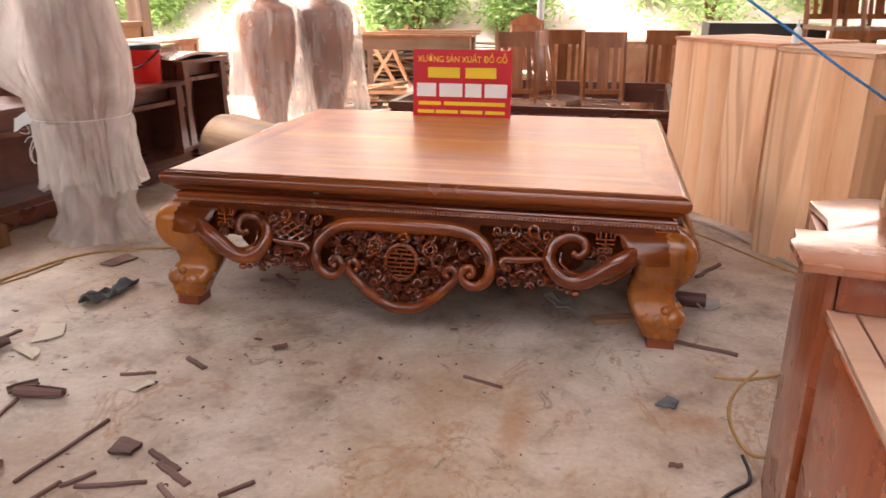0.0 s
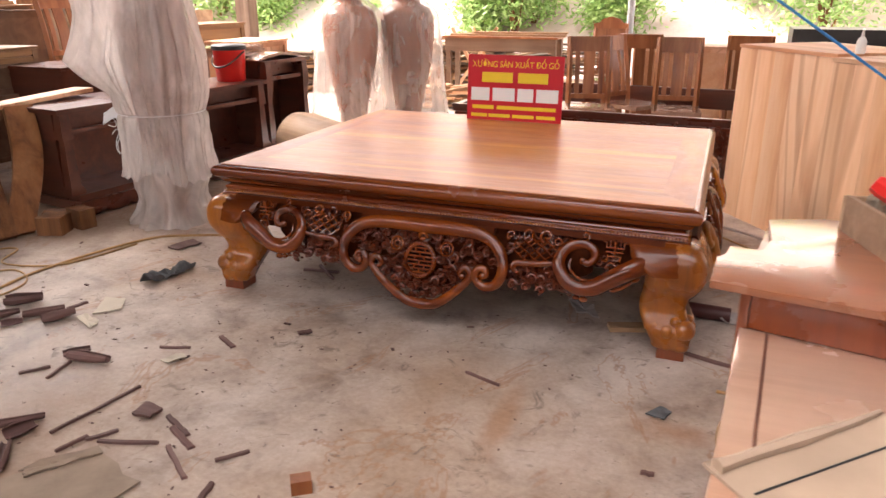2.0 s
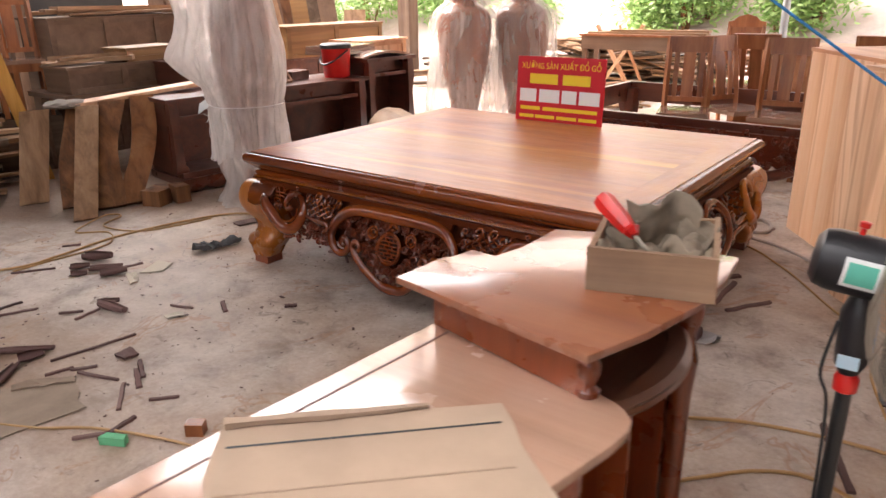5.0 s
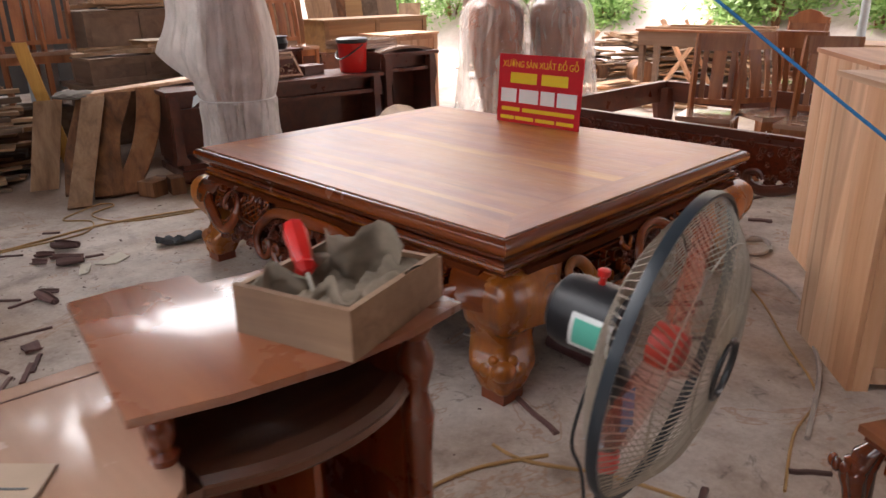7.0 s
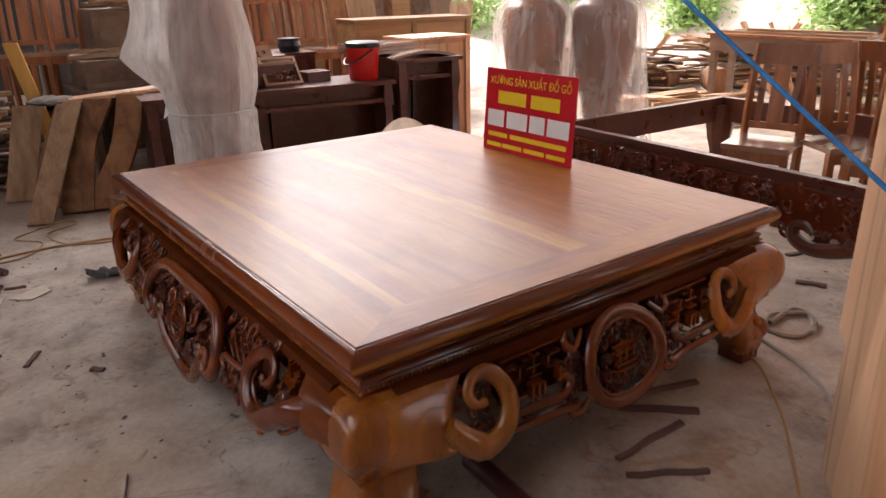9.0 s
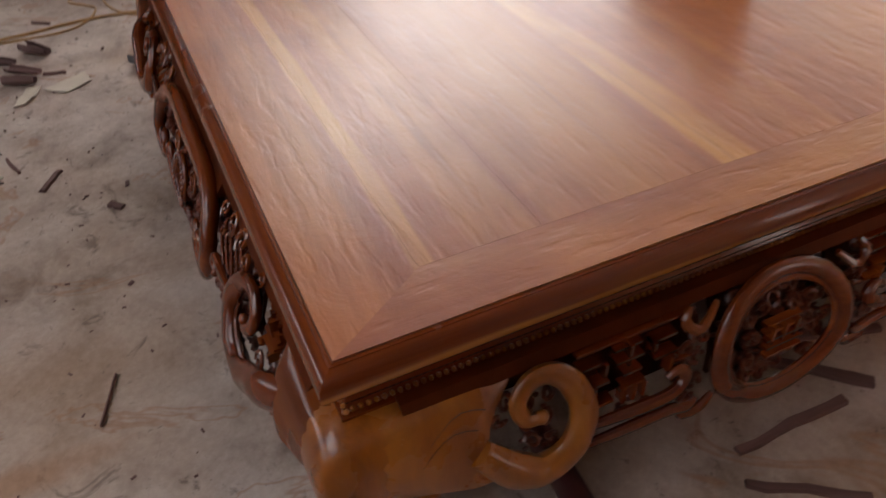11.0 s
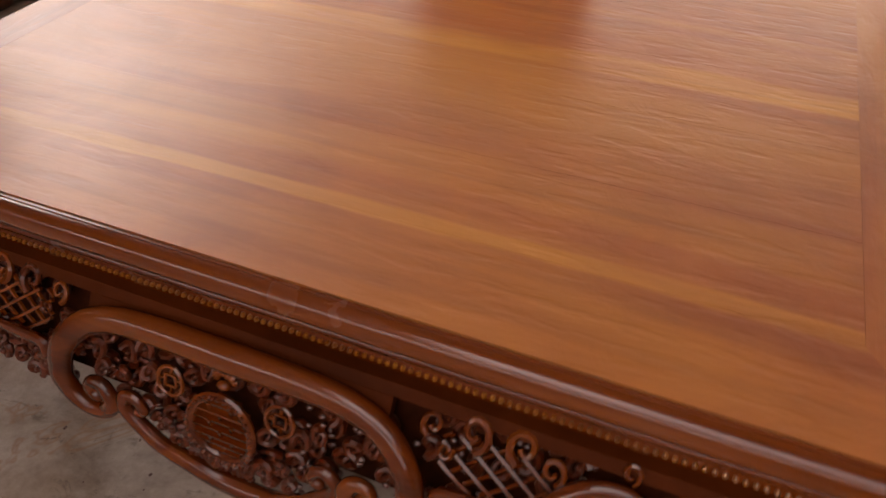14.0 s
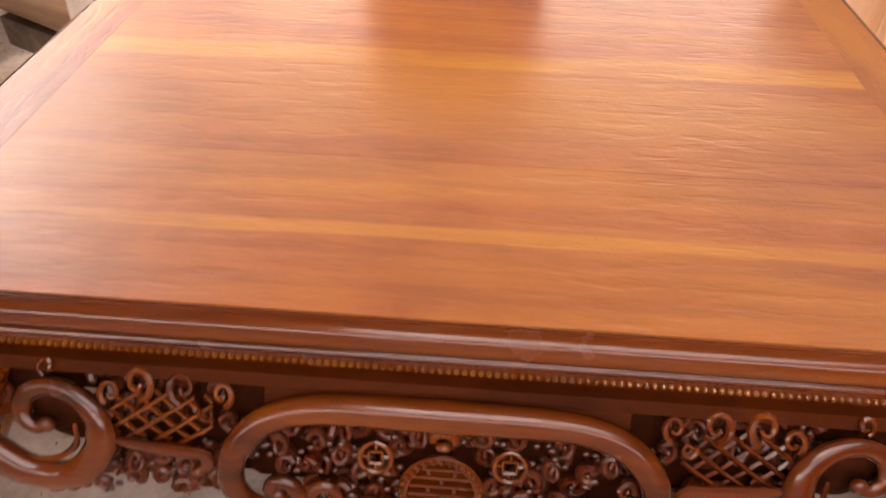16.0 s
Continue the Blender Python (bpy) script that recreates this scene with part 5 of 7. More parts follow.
    for x, y in ((1.60, -1.50), (1.55, -2.38), (1.16, -2.36)):
        bm = bmesh.new()
        lathe(bm, [(0.024, 0.0), (0.034, 0.03), (0.024, 0.06), (0.03, 0.3), (0.026, 0.55), (0.034, 0.60), (0.03, z0 - 0.021)], 16, (x, y, 0))
        part("leg", bm, ORANGE, t)
    board("apron", (1.555, -2.35), (1.605, -1.54), -0.016, 0.64, z0 - 0.021)


tv_stand()


# ---- altar cabinets along the left ----
def altar_cabinet(x, y, turn, w, h, label):
    """Dark low altar cabinet on a moulded plinth; front faces +x before turning, w runs along y."""
    t = thing("altar_cabinet", label, "cabinet", group="dark stained altar cabinets", at=(x, y, 0), turn=turn)
    d = 0.46
    part("plinth", boxed(-d, 0.10, 0, w, 0.05, 0.11), DARK, t, bevel=0.012)
    part("plinth_moulding", boxed(-d + 0.01, 0.07, 0.02, w - 0.02, 0.11, 0.15), DARK, t, bevel=0.012)
    for i in range(10):
        bm = bmesh.new()
        blob(bm, (0.085, (i + 0.5) * w / 10, 0.045), 0.045, 2, (0.4, w * 1.2, 0.9))
        part("plinth_carving", bm, DARK, t)
    part("top", boxed(-d - 0.02, 0.05, -0.03, w + 0.03, h - 0.03, h), DARK, t, "dusty dark top board", bevel=0.006)
    part("rail", boxed(-0.01, 0.012, 0.02, w - 0.02, h - 0.165, h - 0.135), DARK, t, bevel=0.005)
    part("drawer_front", boxed(-0.10, -0.085, 0.021, w - 0.02, h - 0.134, h - 0.032), DARK, t)
    part("back_panel", boxed(-d, -d + 0.02, 0.02, w - 0.02, 0.15, h - 0.031), DARK, t)
    for y0 in (0.0, w - 0.02):
        part("side_panel", boxed(-d + 0.02, -0.052, y0, y0 + 0.02, 0.15, h - 0.031), DARK, t)
    for y0 in (0.03, w - 0.03):
        bm = bmesh.new()
        rings = []
        for z, s in ((0.15, 0.05), (0.18, 0.05), (0.2, 0.036), (0.5, 0.026), (0.56, 0.03), (h - 0.19, 0.04), (h - 0.031, 0.03)):
            rings.append([(sx * s, y0 + sy * s, z) for sx, sy in ((-1, -1), (1, -1), (1, 1), (-1, 1))])
        skin(bm, rings)
        part("front_column", bm, DARK, t, bevel=0.004)
    part("inner_panel", boxed(-0.30, -0.285, 0.021, w / 2 - 0.01, 0.151, h - 0.032), DARK, t)
    part("inner_panel", boxed(-0.30, -0.285, w / 2 + 0.01, w - 0.021, 0.151, h - 0.032), DARK, t)
    return t


altar_cabinet(-2.70, 0.58, -8.6, 1.78, 0.69, "long dark stained altar cabinet on a moulded plinth, dusty")
altar_cabinet(-2.46, 2.43, -6.0, 0.54, 0.83, "taller dark stained altar cabinet with a dusty top")


# ---- red bucket ----
def bucket():
    t = thing("red_bucket", "red plastic ice bucket with black lid and carrying handle", "bucket", at=(-2.62, 2.22, 0.69))
    bm = bmesh.new()
    lathe(bm, [(0.002, 0), (0.108, 0), (0.113, 0.008), (0.126, 0.235), (0.130, 0.242)], 32)
    part("body", bm, RED_PLASTIC, t)
    bm = bmesh.new()
    lathe(bm, [(0.132, 0.242), (0.136, 0.246), (0.136, 0.274), (0.12, 0.284), (0.002, 0.286)], 32)
    part("lid", bm, BLACK_PLASTIC, t, "black lid")
    bm = bmesh.new()
    tube(bm, curve([(-0.134, 0.01, 0.23), (-0.09, -0.11, 0.15), (0.0, -0.15, 0.115), (0.09, -0.11, 0.15), (0.134, 0.01, 0.23)], 5), 0.007, 6)
    part("handle", bm, BLACK_PLASTIC, t, "black carrying handle")


bucket()


# ---- things on the altar cabinets ----
def on_cabinets():
    t = thing("fretwork_frame", "dark carved fretwork panel propped at a slant on the cabinet", "carved panel", at=(-2.66, 1.42, 0.69), turn=-8.6)
    m = pose(0, 0, 0.004, 0, 42, 0)
    bm = bmesh.new()
    for b in ((-0.26, 0.0, 0, 0.02), (-0.26, 0.0, 0.26, 0.28), (-0.26, -0.24, 0.02, 0.26), (-0.02, 0.0, 0.02, 0.26)):
        box(bm, *b, 0.0, 0.026, m=m)
    part("frame", bm, DUSTY, t)
    part("backing", boxed(-0.239, -0.021, 0.021, 0.259, 0.0, 0.008, m=m), CARVED, t)
    rng = random.Random(77)
    bm = bmesh.new()
    for _ in range(26):
        cu, cv, s = rng.uniform(-0.21, -0.05), rng.uniform(0.05, 0.23), rng.uniform(0.015, 0.03)
        tube(bm, [m @ Vector((p[0], p[1], 0.013)) for p in spiral(cu, cv, s, s * 0.3, rng.uniform(0, 6), 1.0, 9)], 0.005, 5)
    part("fretwork", bm, DUSTY, t)
    for x, y, z, sx, sy, sz, r in ((-2.94, 1.50, 0.69, 0.20, 0.34, 0.17, -8), (-2.80, 1.88, 0.69, 0.16, 0.20, 0.075, 4), (-2.95, 1.55, 0.861, 0.16, 0.30, 0.03, -2)):
        c = thing("wooden_box", "small dark brown wooden box on the cabinet", "box", "boxes on the altar cabinet", at=(x, y, z), turn=r)
        part("body", boxed(-sx / 2, sx / 2, -sy / 2, sy / 2, 0, sz * 0.86), DARK, c, bevel=0.003)
        part("lid", boxed(-sx / 2 - 0.006, sx / 2 + 0.006, -sy / 2 - 0.006, sy / 2 + 0.006, sz * 0.86 + 0.0005, sz), DARK, c, bevel=0.003)
    c = thing("arched_lid", "dusty arched wooden lid lying on the taller cabinet", "lid", at=(-2.64, 2.70, 0.83), turn=-6)
    bm = bmesh.new()
    rings = []
    for k in range(9):
        y = -0.29 + 0.58 * k / 8
        z = 0.052 - 0.042 * (y / 0.29) ** 2
        rings.append([(-0.20, y, z), (0.20, y, z), (0.20, y, max(0.0, z - 0.022)), (-0.20, y, max(0.0, z - 0.022))])
    skin(bm, rings)
    bmesh.ops.recalc_face_normals(bm, faces=bm.faces)
    part("shell", bm, DUSTY, c)


on_cabinets()


# ---- carved bed frame behind the table ----
def bed_frame():
    t = thing("carved_bed_frame", "dark carved hardwood bed frame without its slats", "bed frame", at=(-0.82, 2.50, 0), turn=-2.5)
    w, d, h = 2.06, 1.68, 0.56
    for nm, b in (("front_rail", (0, w, 0, 0.05, h - 0.05, h)), ("back_rail", (0, w, d - 0.05, d, h - 0.17, h)), ("side_rail", (0, 0.05, 0.052, d - 0.052, h - 0.17, h)), ("side_rail", (w - 0.05, w, 0.052, d - 0.052, h - 0.17, h))):
        part(nm, boxed(*b), DARK, t, bevel=0.008)
    rng = random.Random(5)
    bm = bmesh.new()
    box(bm, 0.03, w - 0.03, -0.026, 0.04, h - 0.24, h - 0.052)
    for _ in range(230):
        u, z = rng.uniform(0.04, w - 0.04), rng.uniform(h - 0.25, h - 0.055)
        s = rng.uniform(0.015, 0.032)
        q = [Vector((p[0], -0.034 - 0.012 * rng.random(), p[1])) for p in spiral(u, z, s, s * 0.3, rng.uniform(0, 6), rng.choice((-1, 1)), 8)]
        tube(bm, q, s * 0.3, 5)
    part("carved_frieze", bm, CARVED, t, "dark carved floral frieze")
    part("cove", boxed(0.0, w, -0.015, -0.002, h - 0.018, h + 0.004), DARK, t, bevel=0.006)
    for sg, x0 in ((1, 0.0), (-1, w)):
        bm = bmesh.new()
        pts = [(x0 + sg * 0.08, 0.0, 0.33), (x0 + sg * 0.20, -0.01, 0.27), (x0 + sg * 0.33, -0.01, 0.24), (x0 + sg * 0.42, -0.01, 0.27), (x0 + sg * 0.43, -0.008, 0.33), (x0 + sg * 0.37, -0.01, 0.35), (x0 + sg * 0.33, -0.01, 0.31)]
        q = curve(pts, 5)
        tube(bm, q, [0.04 - 0.02 * i / len(q) for i in range(len(q))], 9)
        part("corner_scroll", bm, DARK, t)
        bm = bmesh.new()
        for _ in range(46):
            u, z, s = rng.uniform(0.10, 0.58), rng.uniform(0.20, 0.34), rng.uniform(0.015, 0.032)
            if z < 0.20 + 0.16 * u:
                continue
            q = [Vector((x0 + sg * p[0], 0.012 - 0.008 * rng.random(), p[1])) for p in spiral(u, z, s, s * 0.3, rng.uniform(0, 6), rng.choice((-1, 1)), 8)]
            tube(bm, q, s * 0.34, 5)
        tagged(part("corner_carving", bm, CARVED, t), kind="stuff")
    for x in (0.06, w - 0.06):
        for y in (0.06, d - 0.06):
            bm = bmesh.new()
            rings = []
            for z, s, o in ((0.0, 0.05, 0.0), (0.06, 0.07, 0.02), (0.16, 0.06, 0.0), (0.26, 0.085, 0.02), (0.36, 0.10, 0.03), (h - 0.051, 0.06, 0.0)):
                ox = o * (-1 if x < 1 else 1)
                oy = o * (-1 if y < 0.5 else 1)
                rings.append([(x + ox + s * math.cos(k * math.pi / 4), y + oy + s * math.sin(k * math.pi / 4), z) for k in range(8)])
            skin(bm, rings)
            part("leg", bm, DARK, t)


bed_frame()


# ---- chairs ----
def chair():
    t = thing("dining_chair", "brown wooden dining chair with a slatted back", "chair", group="slat-back wooden chairs")
    w, d, sh, h = 0.37, 0.40, 0.45, 1.0
    for x in (-w / 2 + 0.02, w / 2 - 0.02):
        part("front_leg", boxed(x - 0.02, x + 0.02, -d / 2, -d / 2 + 0.04, 0, sh - 0.02), CHAIRWOOD, t, bevel=0.003)
        bm = bmesh.new()
        pts = [(x, d / 2 - 0.01, 0), (x, d / 2 - 0.03, 0.25), (x, d / 2 - 0.03, sh), (x, d / 2, 0.7), (x, d / 2 + 0.07, h)]
        tube(bm, curve(pts, 4), 0.024, 4, flat=1.0)
        part("back_leg", bm, CHAIRWOOD, t)
    part("seat", boxed(-w / 2 - 0.005, w / 2 + 0.005, -d / 2 - 0.01, d / 2 - 0.03, sh - 0.02, sh + 0.012), DUSTY, t, "dusty board seat", bevel=0.006)
    part("seat_rail", boxed(-w / 2 + 0.04, w / 2 - 0.04, -d / 2 + 0.008, -d / 2 + 0.03, sh - 0.085, sh - 0.021), CHAIRWOOD, t)
    m = pose(0, d / 2 + 0.055, 0.90, -9, 0, 0)
    part("top_rail", boxed(-w / 2, w / 2, -0.014, 0.014, -0.02, 0.105, m=m), CHAIRWOOD, t, bevel=0.006)
    part("lower_rail", boxed(-w / 2 + 0.04, w / 2 - 0.04, d / 2 - 0.03, d / 2 - 0.005, sh + 0.05, sh + 0.09), CHAIRWOOD, t)
    for x, s in ((-0.098, 0.019), (0, 0.046), (0.098, 0.019)):
        bm = bmesh.new()
        rings = []
        for z, y in ((sh + 0.09, d / 2 - 0.02), (0.7, d / 2 - 0.005), (0.885, d / 2 + 0.045)):
            rings.append([(x - s, y - 0.007, z), (x + s, y - 0.007, z), (x + s, y + 0.007, z), (x - s, y + 0.007, z)])
        skin(bm, rings)
        part("back_slat", bm, CHAIRWOOD, t)
    return t


c0 = chair()
c0.matrix_basis = pose(0.06, 3.40, 0, 0, 0, 16)
for x, y, r in ((0.36, 3.72, 58), (0.74, 3.52, 6), (0.33, 4.46, 184), (1.28, 4.50, 176)):
    copy_thing(c0, pose(x, y, 0, 0, 0, r))

# ---- pedestal fan ----
METAL = plain("dusty_wire_steel", (0.36, 0.31, 0.25), 0.55, 0.3, vary=0.25)
DUSTY_BLACK = plain("dusty_black_plastic", (0.012, 0.012, 0.014), 0.4, vary=0.5, scale=5)
RIM_GREY = plain("dusty_slate_plastic", (0.018, 0.026, 0.034), 0.35, vary=0.3, scale=6)
BLADE = plain("translucent_orange_blade", (0.55, 0.10, 0.045), 0.35, vary=0.15)
BLADE.node_tree.nodes["Principled BSDF"].inputs["Alpha"].default_value = 0.22
HUB = plain("dusty_red_plastic", (0.42, 0.035, 0.02), 0.45, vary=0.2)
LABEL_G = plain("green_label_print", (0.10, 0.48, 0.36), 0.6, vary=0.1)
LABEL_P = plain("pale_blue_label_print", (0.42, 0.58, 0.68), 0.6, vary=0.12)
LABEL_B = plain("blue_label_print", (0.05, 0.25, 0.50), 0.6, vary=0.1)


def fan():
    t = thing("pedestal_fan", "black pedestal fan with dusty wire guard and orange blades", "fan", at=(1.885, -0.667, 0))
    bm = bmesh.new()
    lathe(bm, [(0.002, 0), (0.20, 0.0), (0.20, 0.02), (0.17, 0.035), (0.05, 0.055), (0.03, 0.09), (0.002, 0.09)], 32)
    part("base", bm, BLACK_PLASTIC, t)
    bm = bmesh.new()
    lathe(bm, [(0.017, 0.08), (0.017, 0.60)], 16)
    part("pole", bm, BLACK_PLASTIC, t)
    bm = bmesh.new()
    lathe(bm, [(0.018, 0.525), (0.026, 0.53), (0.027, 0.56), (0.020, 0.572)], 20)
    part("collar", bm, RED_PLASTIC, t, "red height collar")
    bm = bmesh.new()
    rings = []
    for z, s in ((0.575, 0.022), (0.60, 0.034), (0.72, 0.038), (0.745, 0.030), (0.77, 0.020), (0.80, 0.016)):
        rings.append([(s * math.cos(k * math.pi / 6), s * 1.1 * math.sin(k * math.pi / 6), z) for k in range(12)])
    skin(bm, rings)
    neck = part("control_box", bm, DUSTY_BLACK, t)
    part("button_label", boxed(-0.022, 0.022, -0.0435, -0.042, 0.600, 0.632), LABEL_P, neck, "pale blue button label")
    part("button_label", boxed(0.0385, 0.040, -0.02, 0.02, 0.63, 0.71), LABEL_B, neck, "blue rating label")
    # head: axis points along +x, a little down
    head = Matrix.Translation((-0.01, -0.012, 0.833)) @ pose(0, 0, 0, 0, 97, 8)
    bm = bmesh.new()
    lathe(bm, [(0.002, -0.10), (0.045, -0.098), (0.062, -0.085), (0.068, -0.06), (0.068, 0.038), (0.06, 0.043), (0.03, 0.046), (0.002, 0.045)], 28)
    bm.transform(head)
    motor = part("motor", bm, DUSTY_BLACK, t, "dusty black motor housing")
    bm = bmesh.new()
    skin(bm, [[Vector((0.069 * math.cos(a), 0.069 * math.sin(a), z)) for z in (-0.038, 0.038)] + [Vector((0.0675 * math.cos(a), 0.0675 * math.sin(a), z)) for z in (0.038, -0.038)] for a in [math.radians(q) for q in range(-118, -60, 8)]])
    bm.transform(head)
    part("motor_label", bm, LABEL_W, motor, "white motor label")
    bm = bmesh.new()
    skin(bm, [[Vector((0.0698 * math.cos(a), 0.0698 * math.sin(a), z)) for z in (-0.030, 0.026)] + [Vector((0.0692 * math.cos(a), 0.0692 * math.sin(a), z)) for z in (0.026, -0.030)] for a in [math.radians(q) for q in range(-110, -68, 8)]])
    bm.transform(head)
    part("motor_label_print", bm, LABEL_G, motor, "green print on the label")
    bm = bmesh.new()
    lathe(bm, [(0.006, 0.068), (0.006, 0.082), (0.011, 0.085), (0.011, 0.095), (0.002, 0.097)], 12)
    bm.transform(head @ pose(0, 0, -0.02, 0, -90, 0))
    part("swing_knob", bm, RED_PLASTIC, motor, "orange-red swing knob")
    R = 0.266
    guard = new("guard")
    guard.parent = t
    for nm, prof, twist, hoops in (("rear_wire", ((0.045, 0.03), (0.09, 0.035), (0.16, 0.05), (0.215, 0.075), (R, 0.115)), 0.35, ((0.10, 0.036), (0.19, 0.062))), ("front_wire", ((0.05, 0.205), (0.10, 0.20), (0.17, 0.185), (0.22, 0.155), (R, 0.118)), -0.35, ((0.11, 0.199), (0.20, 0.169)))):
        bm = bmesh.new()
        pts = []
        for (r, z), f in zip(prof, (0, 0.25, 0.6, 0.85, 1)):
            pts.append((r * math.cos(twist * f), r * math.sin(twist * f), z))
        tube(bm, curve(pts, 2), 0.0012, 3)
        first = part(nm, bm, METAL, guard)
        first.matrix_basis = head
        for k in range(1, 104):
            o = new(nm, first.data)
            o.parent = guard
            o.matrix_basis = head @ pose(0, 0, 0, 0, 0, 360 * k / 104)
        for r, z in hoops:
            bm = bmesh.new()
            tube(bm, [(r * math.cos(2 * math.pi * i / 48), r * math.sin(2 * math.pi * i / 48), z) for i in range(48)], 0.0016, 4, closed=True)
            bm.transform(head)
            part("wire_hoop", bm, METAL, guard)
    bm = bmesh.new()
    ring = []
    for i in range(64):
        a = 2 * math.pi * i / 64
        ring.append([(r * math.cos(a), r * math.sin(a), z) for r, z in ((R - 0.002, 0.108), (R + 0.004, 0.107), (R + 0.006, 0.116), (R + 0.004, 0.126), (R - 0.002, 0.125))])
    skin(bm, ring + [ring[0]], caps=False)
    bm.transform(head)
    part("rim_band", bm, RIM_GREY, guard, "dusty slate-black plastic rim band")
    bm = bmesh.new()
    tube(bm, [(0.05 * math.cos(2 * math.pi * i / 24), 0.05 * math.sin(2 * math.pi * i / 24), 0.206) for i in range(24)], 0.006, 6, closed=True)
    bm.transform(head)
    part("badge_ring", bm, BLACK_PLASTIC, guard)
    for k in range(3):
        bm = bmesh.new()
        rings = []
        for r, w, tw in ((0.03, 0.016, 0.5), (0.08, 0.026, 0.5), (0.14, 0.036, 0.45), (0.19, 0.036, 0.4), (0.228, 0.018, 0.35)):
            row = []
            for s, e in ((-1, 0.0012), (1, 0.0012), (1, -0.0012), (-1, -0.0012)):
                a = s * w / max(r, 0.05) * 0.55
                row.append((r * math.cos(a), r * math.sin(a), 0.118 + s * tw * 0.045 + e))
            rings.append(row)
        skin(bm, rings)
        bm.transform(head @ pose(0, 0, 0, 0, 0, 120 * k + 50))
        part("blade", bm, BLADE, t, "orange-red plastic blade")
    bm = bmesh.new()
    lathe(bm, [(0.002, 0.085), (0.038, 0.088), (0.04, 0.125), (0.03, 0.142), (0.002, 0.148)], 20)
    bm.transform(head)
    part("hub", bm, HUB, t, "red plastic blade hub")
    bm = bmesh.new()
    tube(bm, curve([(-0.035, -0.02, 0.70), (-0.05, -0.04, 0.58), (-0.028, -0.03, 0.50), (-0.02, -0.02, 0.3), (-0.02, -0.01, 0.1)], 5), 0.004, 6)
    part("power_cord", bm, BLACK_PLASTIC, t)


fan()

# ---- box of tools on the TV stand ----
RAG = plain("dusty_olive_cloth", (0.23, 0.18, 0.13), 0.95, vary=0.3, scale=14, bump=0.6)
RAWBOX = wood("grimy_box_wood", (0.21, 0.125, 0.075), (0.35, 0.225, 0.14), (0.48, 0.335, 0.225), rough=0.8, bump=0.5, dust=(0.12, 0.08, 0.06), dust_amount=0.5)


def tool_box():
    t = thing("tool_tray", "small grimy open wooden tray filled with dusty rags", "tray", at=(1.463, -1.163, 0.8485), turn=17)
    w, d, h = 0.24, 0.285, 0.088
    part("front_board", boxed(0, w, 0, 0.012, 0, h), RAWBOX, t, bevel=0.002)
    part("back_board", boxed(0, w, d - 0.012, d, 0, h * 0.9), RAWBOX, t, bevel=0.002)
    part("side_board", boxed(0, 0.012, 0.013, d - 0.013, 0, h * 0.95), RAWBOX, t, bevel=0.002)
    part("side_board", boxed(w - 0.012, w, 0.013, d - 0.013, 0, h), RAWBOX, t, bevel=0.002)
    part("bottom", boxed(0.012, w - 0.012, 0.013, d - 0.013, 0.0, 0.008), RAWBOX, t)
    c = thing("rag_heap", "crumpled dusty olive cloth rags heaped in the tray", "rags", at=(1.463, -1.163, 0.8485), turn=17)
    bm = bmesh.new()
    n = 26
    rows = []
    for j in range(n + 1):
        row = []
        for i in range(n + 1):
            x, y = 0.014 + (w - 0.028) * i / n, 0.015 + (d - 0.03) * j / n
            hh = 0.045 + 0.04 * noise.noise((x * 13, y * 11, 3.0)) + 0.03 * abs(noise.noise((x * 24, y * 24, 7.0))) + 0.015 * abs(noise.noise((x * 60, y * 60, 1.0)))
            row.append(bm.verts.new((x, y, max(0.012, hh))))
        rows.append(row)
    for p, q in zip(rows, rows[1:]):
        for i in range(n):
            bm.faces.new((p[i], p[i + 1], q[i + 1], q[i]))
    part("cloth", bm, RAG, c, smooth=50)
    # stiff folded pieces that stand up out of the heap: foot, rise, width, lean
    for k, (x, y, ww, hh, turn, lean) in enumerate(((0.125, 0.205, 0.125, 0.105, 12, 20), (0.185, 0.175, 0.08, 0.075, -35, -18), (0.05, 0.06, 0.085, 0.055, 70, 34), (0.17, 0.06, 0.07, 0.045, 20, 40), (0.03, 0.18, 0.07, 0.06, -60, 25))):
        m = Matrix.Translation((x, y, 0.035)) @ pose(0, 0, 0, lean, 0, turn)
        grid = []
        for j in range(11):
            v = j / 10
            row = []
            for i in range(15):
                u = i / 14 - 0.5
                ripple = 0.020 * math.sin(u * 7 + k) * (0.3 + v) + 0.012 * noise.noise((u * 6, v * 5, k * 3.1)) + 0.03 * v * v
                edge = 1 - 0.30 * v * abs(noise.noise((u * 5, k * 1.7, 2.0))) - 0.5 * abs(u) ** 2
                row.append(Vector((u * ww * (1.0 + 0.25 * v), ripple, v * hh * edge)))
            grid.append(row)
        bm = bmesh.new()
        skin(bm, [[m @ p for p in row] + [m @ (p + Vector((0, 0.004, 0))) for p in row[::-1]] for row in grid])
        bmesh.ops.recalc_face_normals(bm, faces=bm.faces)
        part("cloth_fold", bm, RAG, c, smooth=60)
    s = thing("screwdriver", "screwdriver with a red ribbed plastic handle", "screwdriver", at=(1.412, -1.005, 0.990))
    m = Vector((0.117, -0.047, -0.068)).to_track_quat("Z", "Y").to_matrix().to_4x4() @ Matrix.Scale(1.25, 4)
    bm = bmesh.new()
    lathe(bm, [(0.002, 0), (0.014, 0.002), (0.017, 0.015), (0.015, 0.06), (0.012, 0.078), (0.016, 0.085), (0.008, 0.095), (0.002, 0.096)], 14, wob=lambda a, z: 1 + 0.07 * math.cos(7 * a))
    bm.transform(m)
    part("handle", bm, RED_PLASTIC, s, "red ribbed handle")
    bm = bmesh.new()
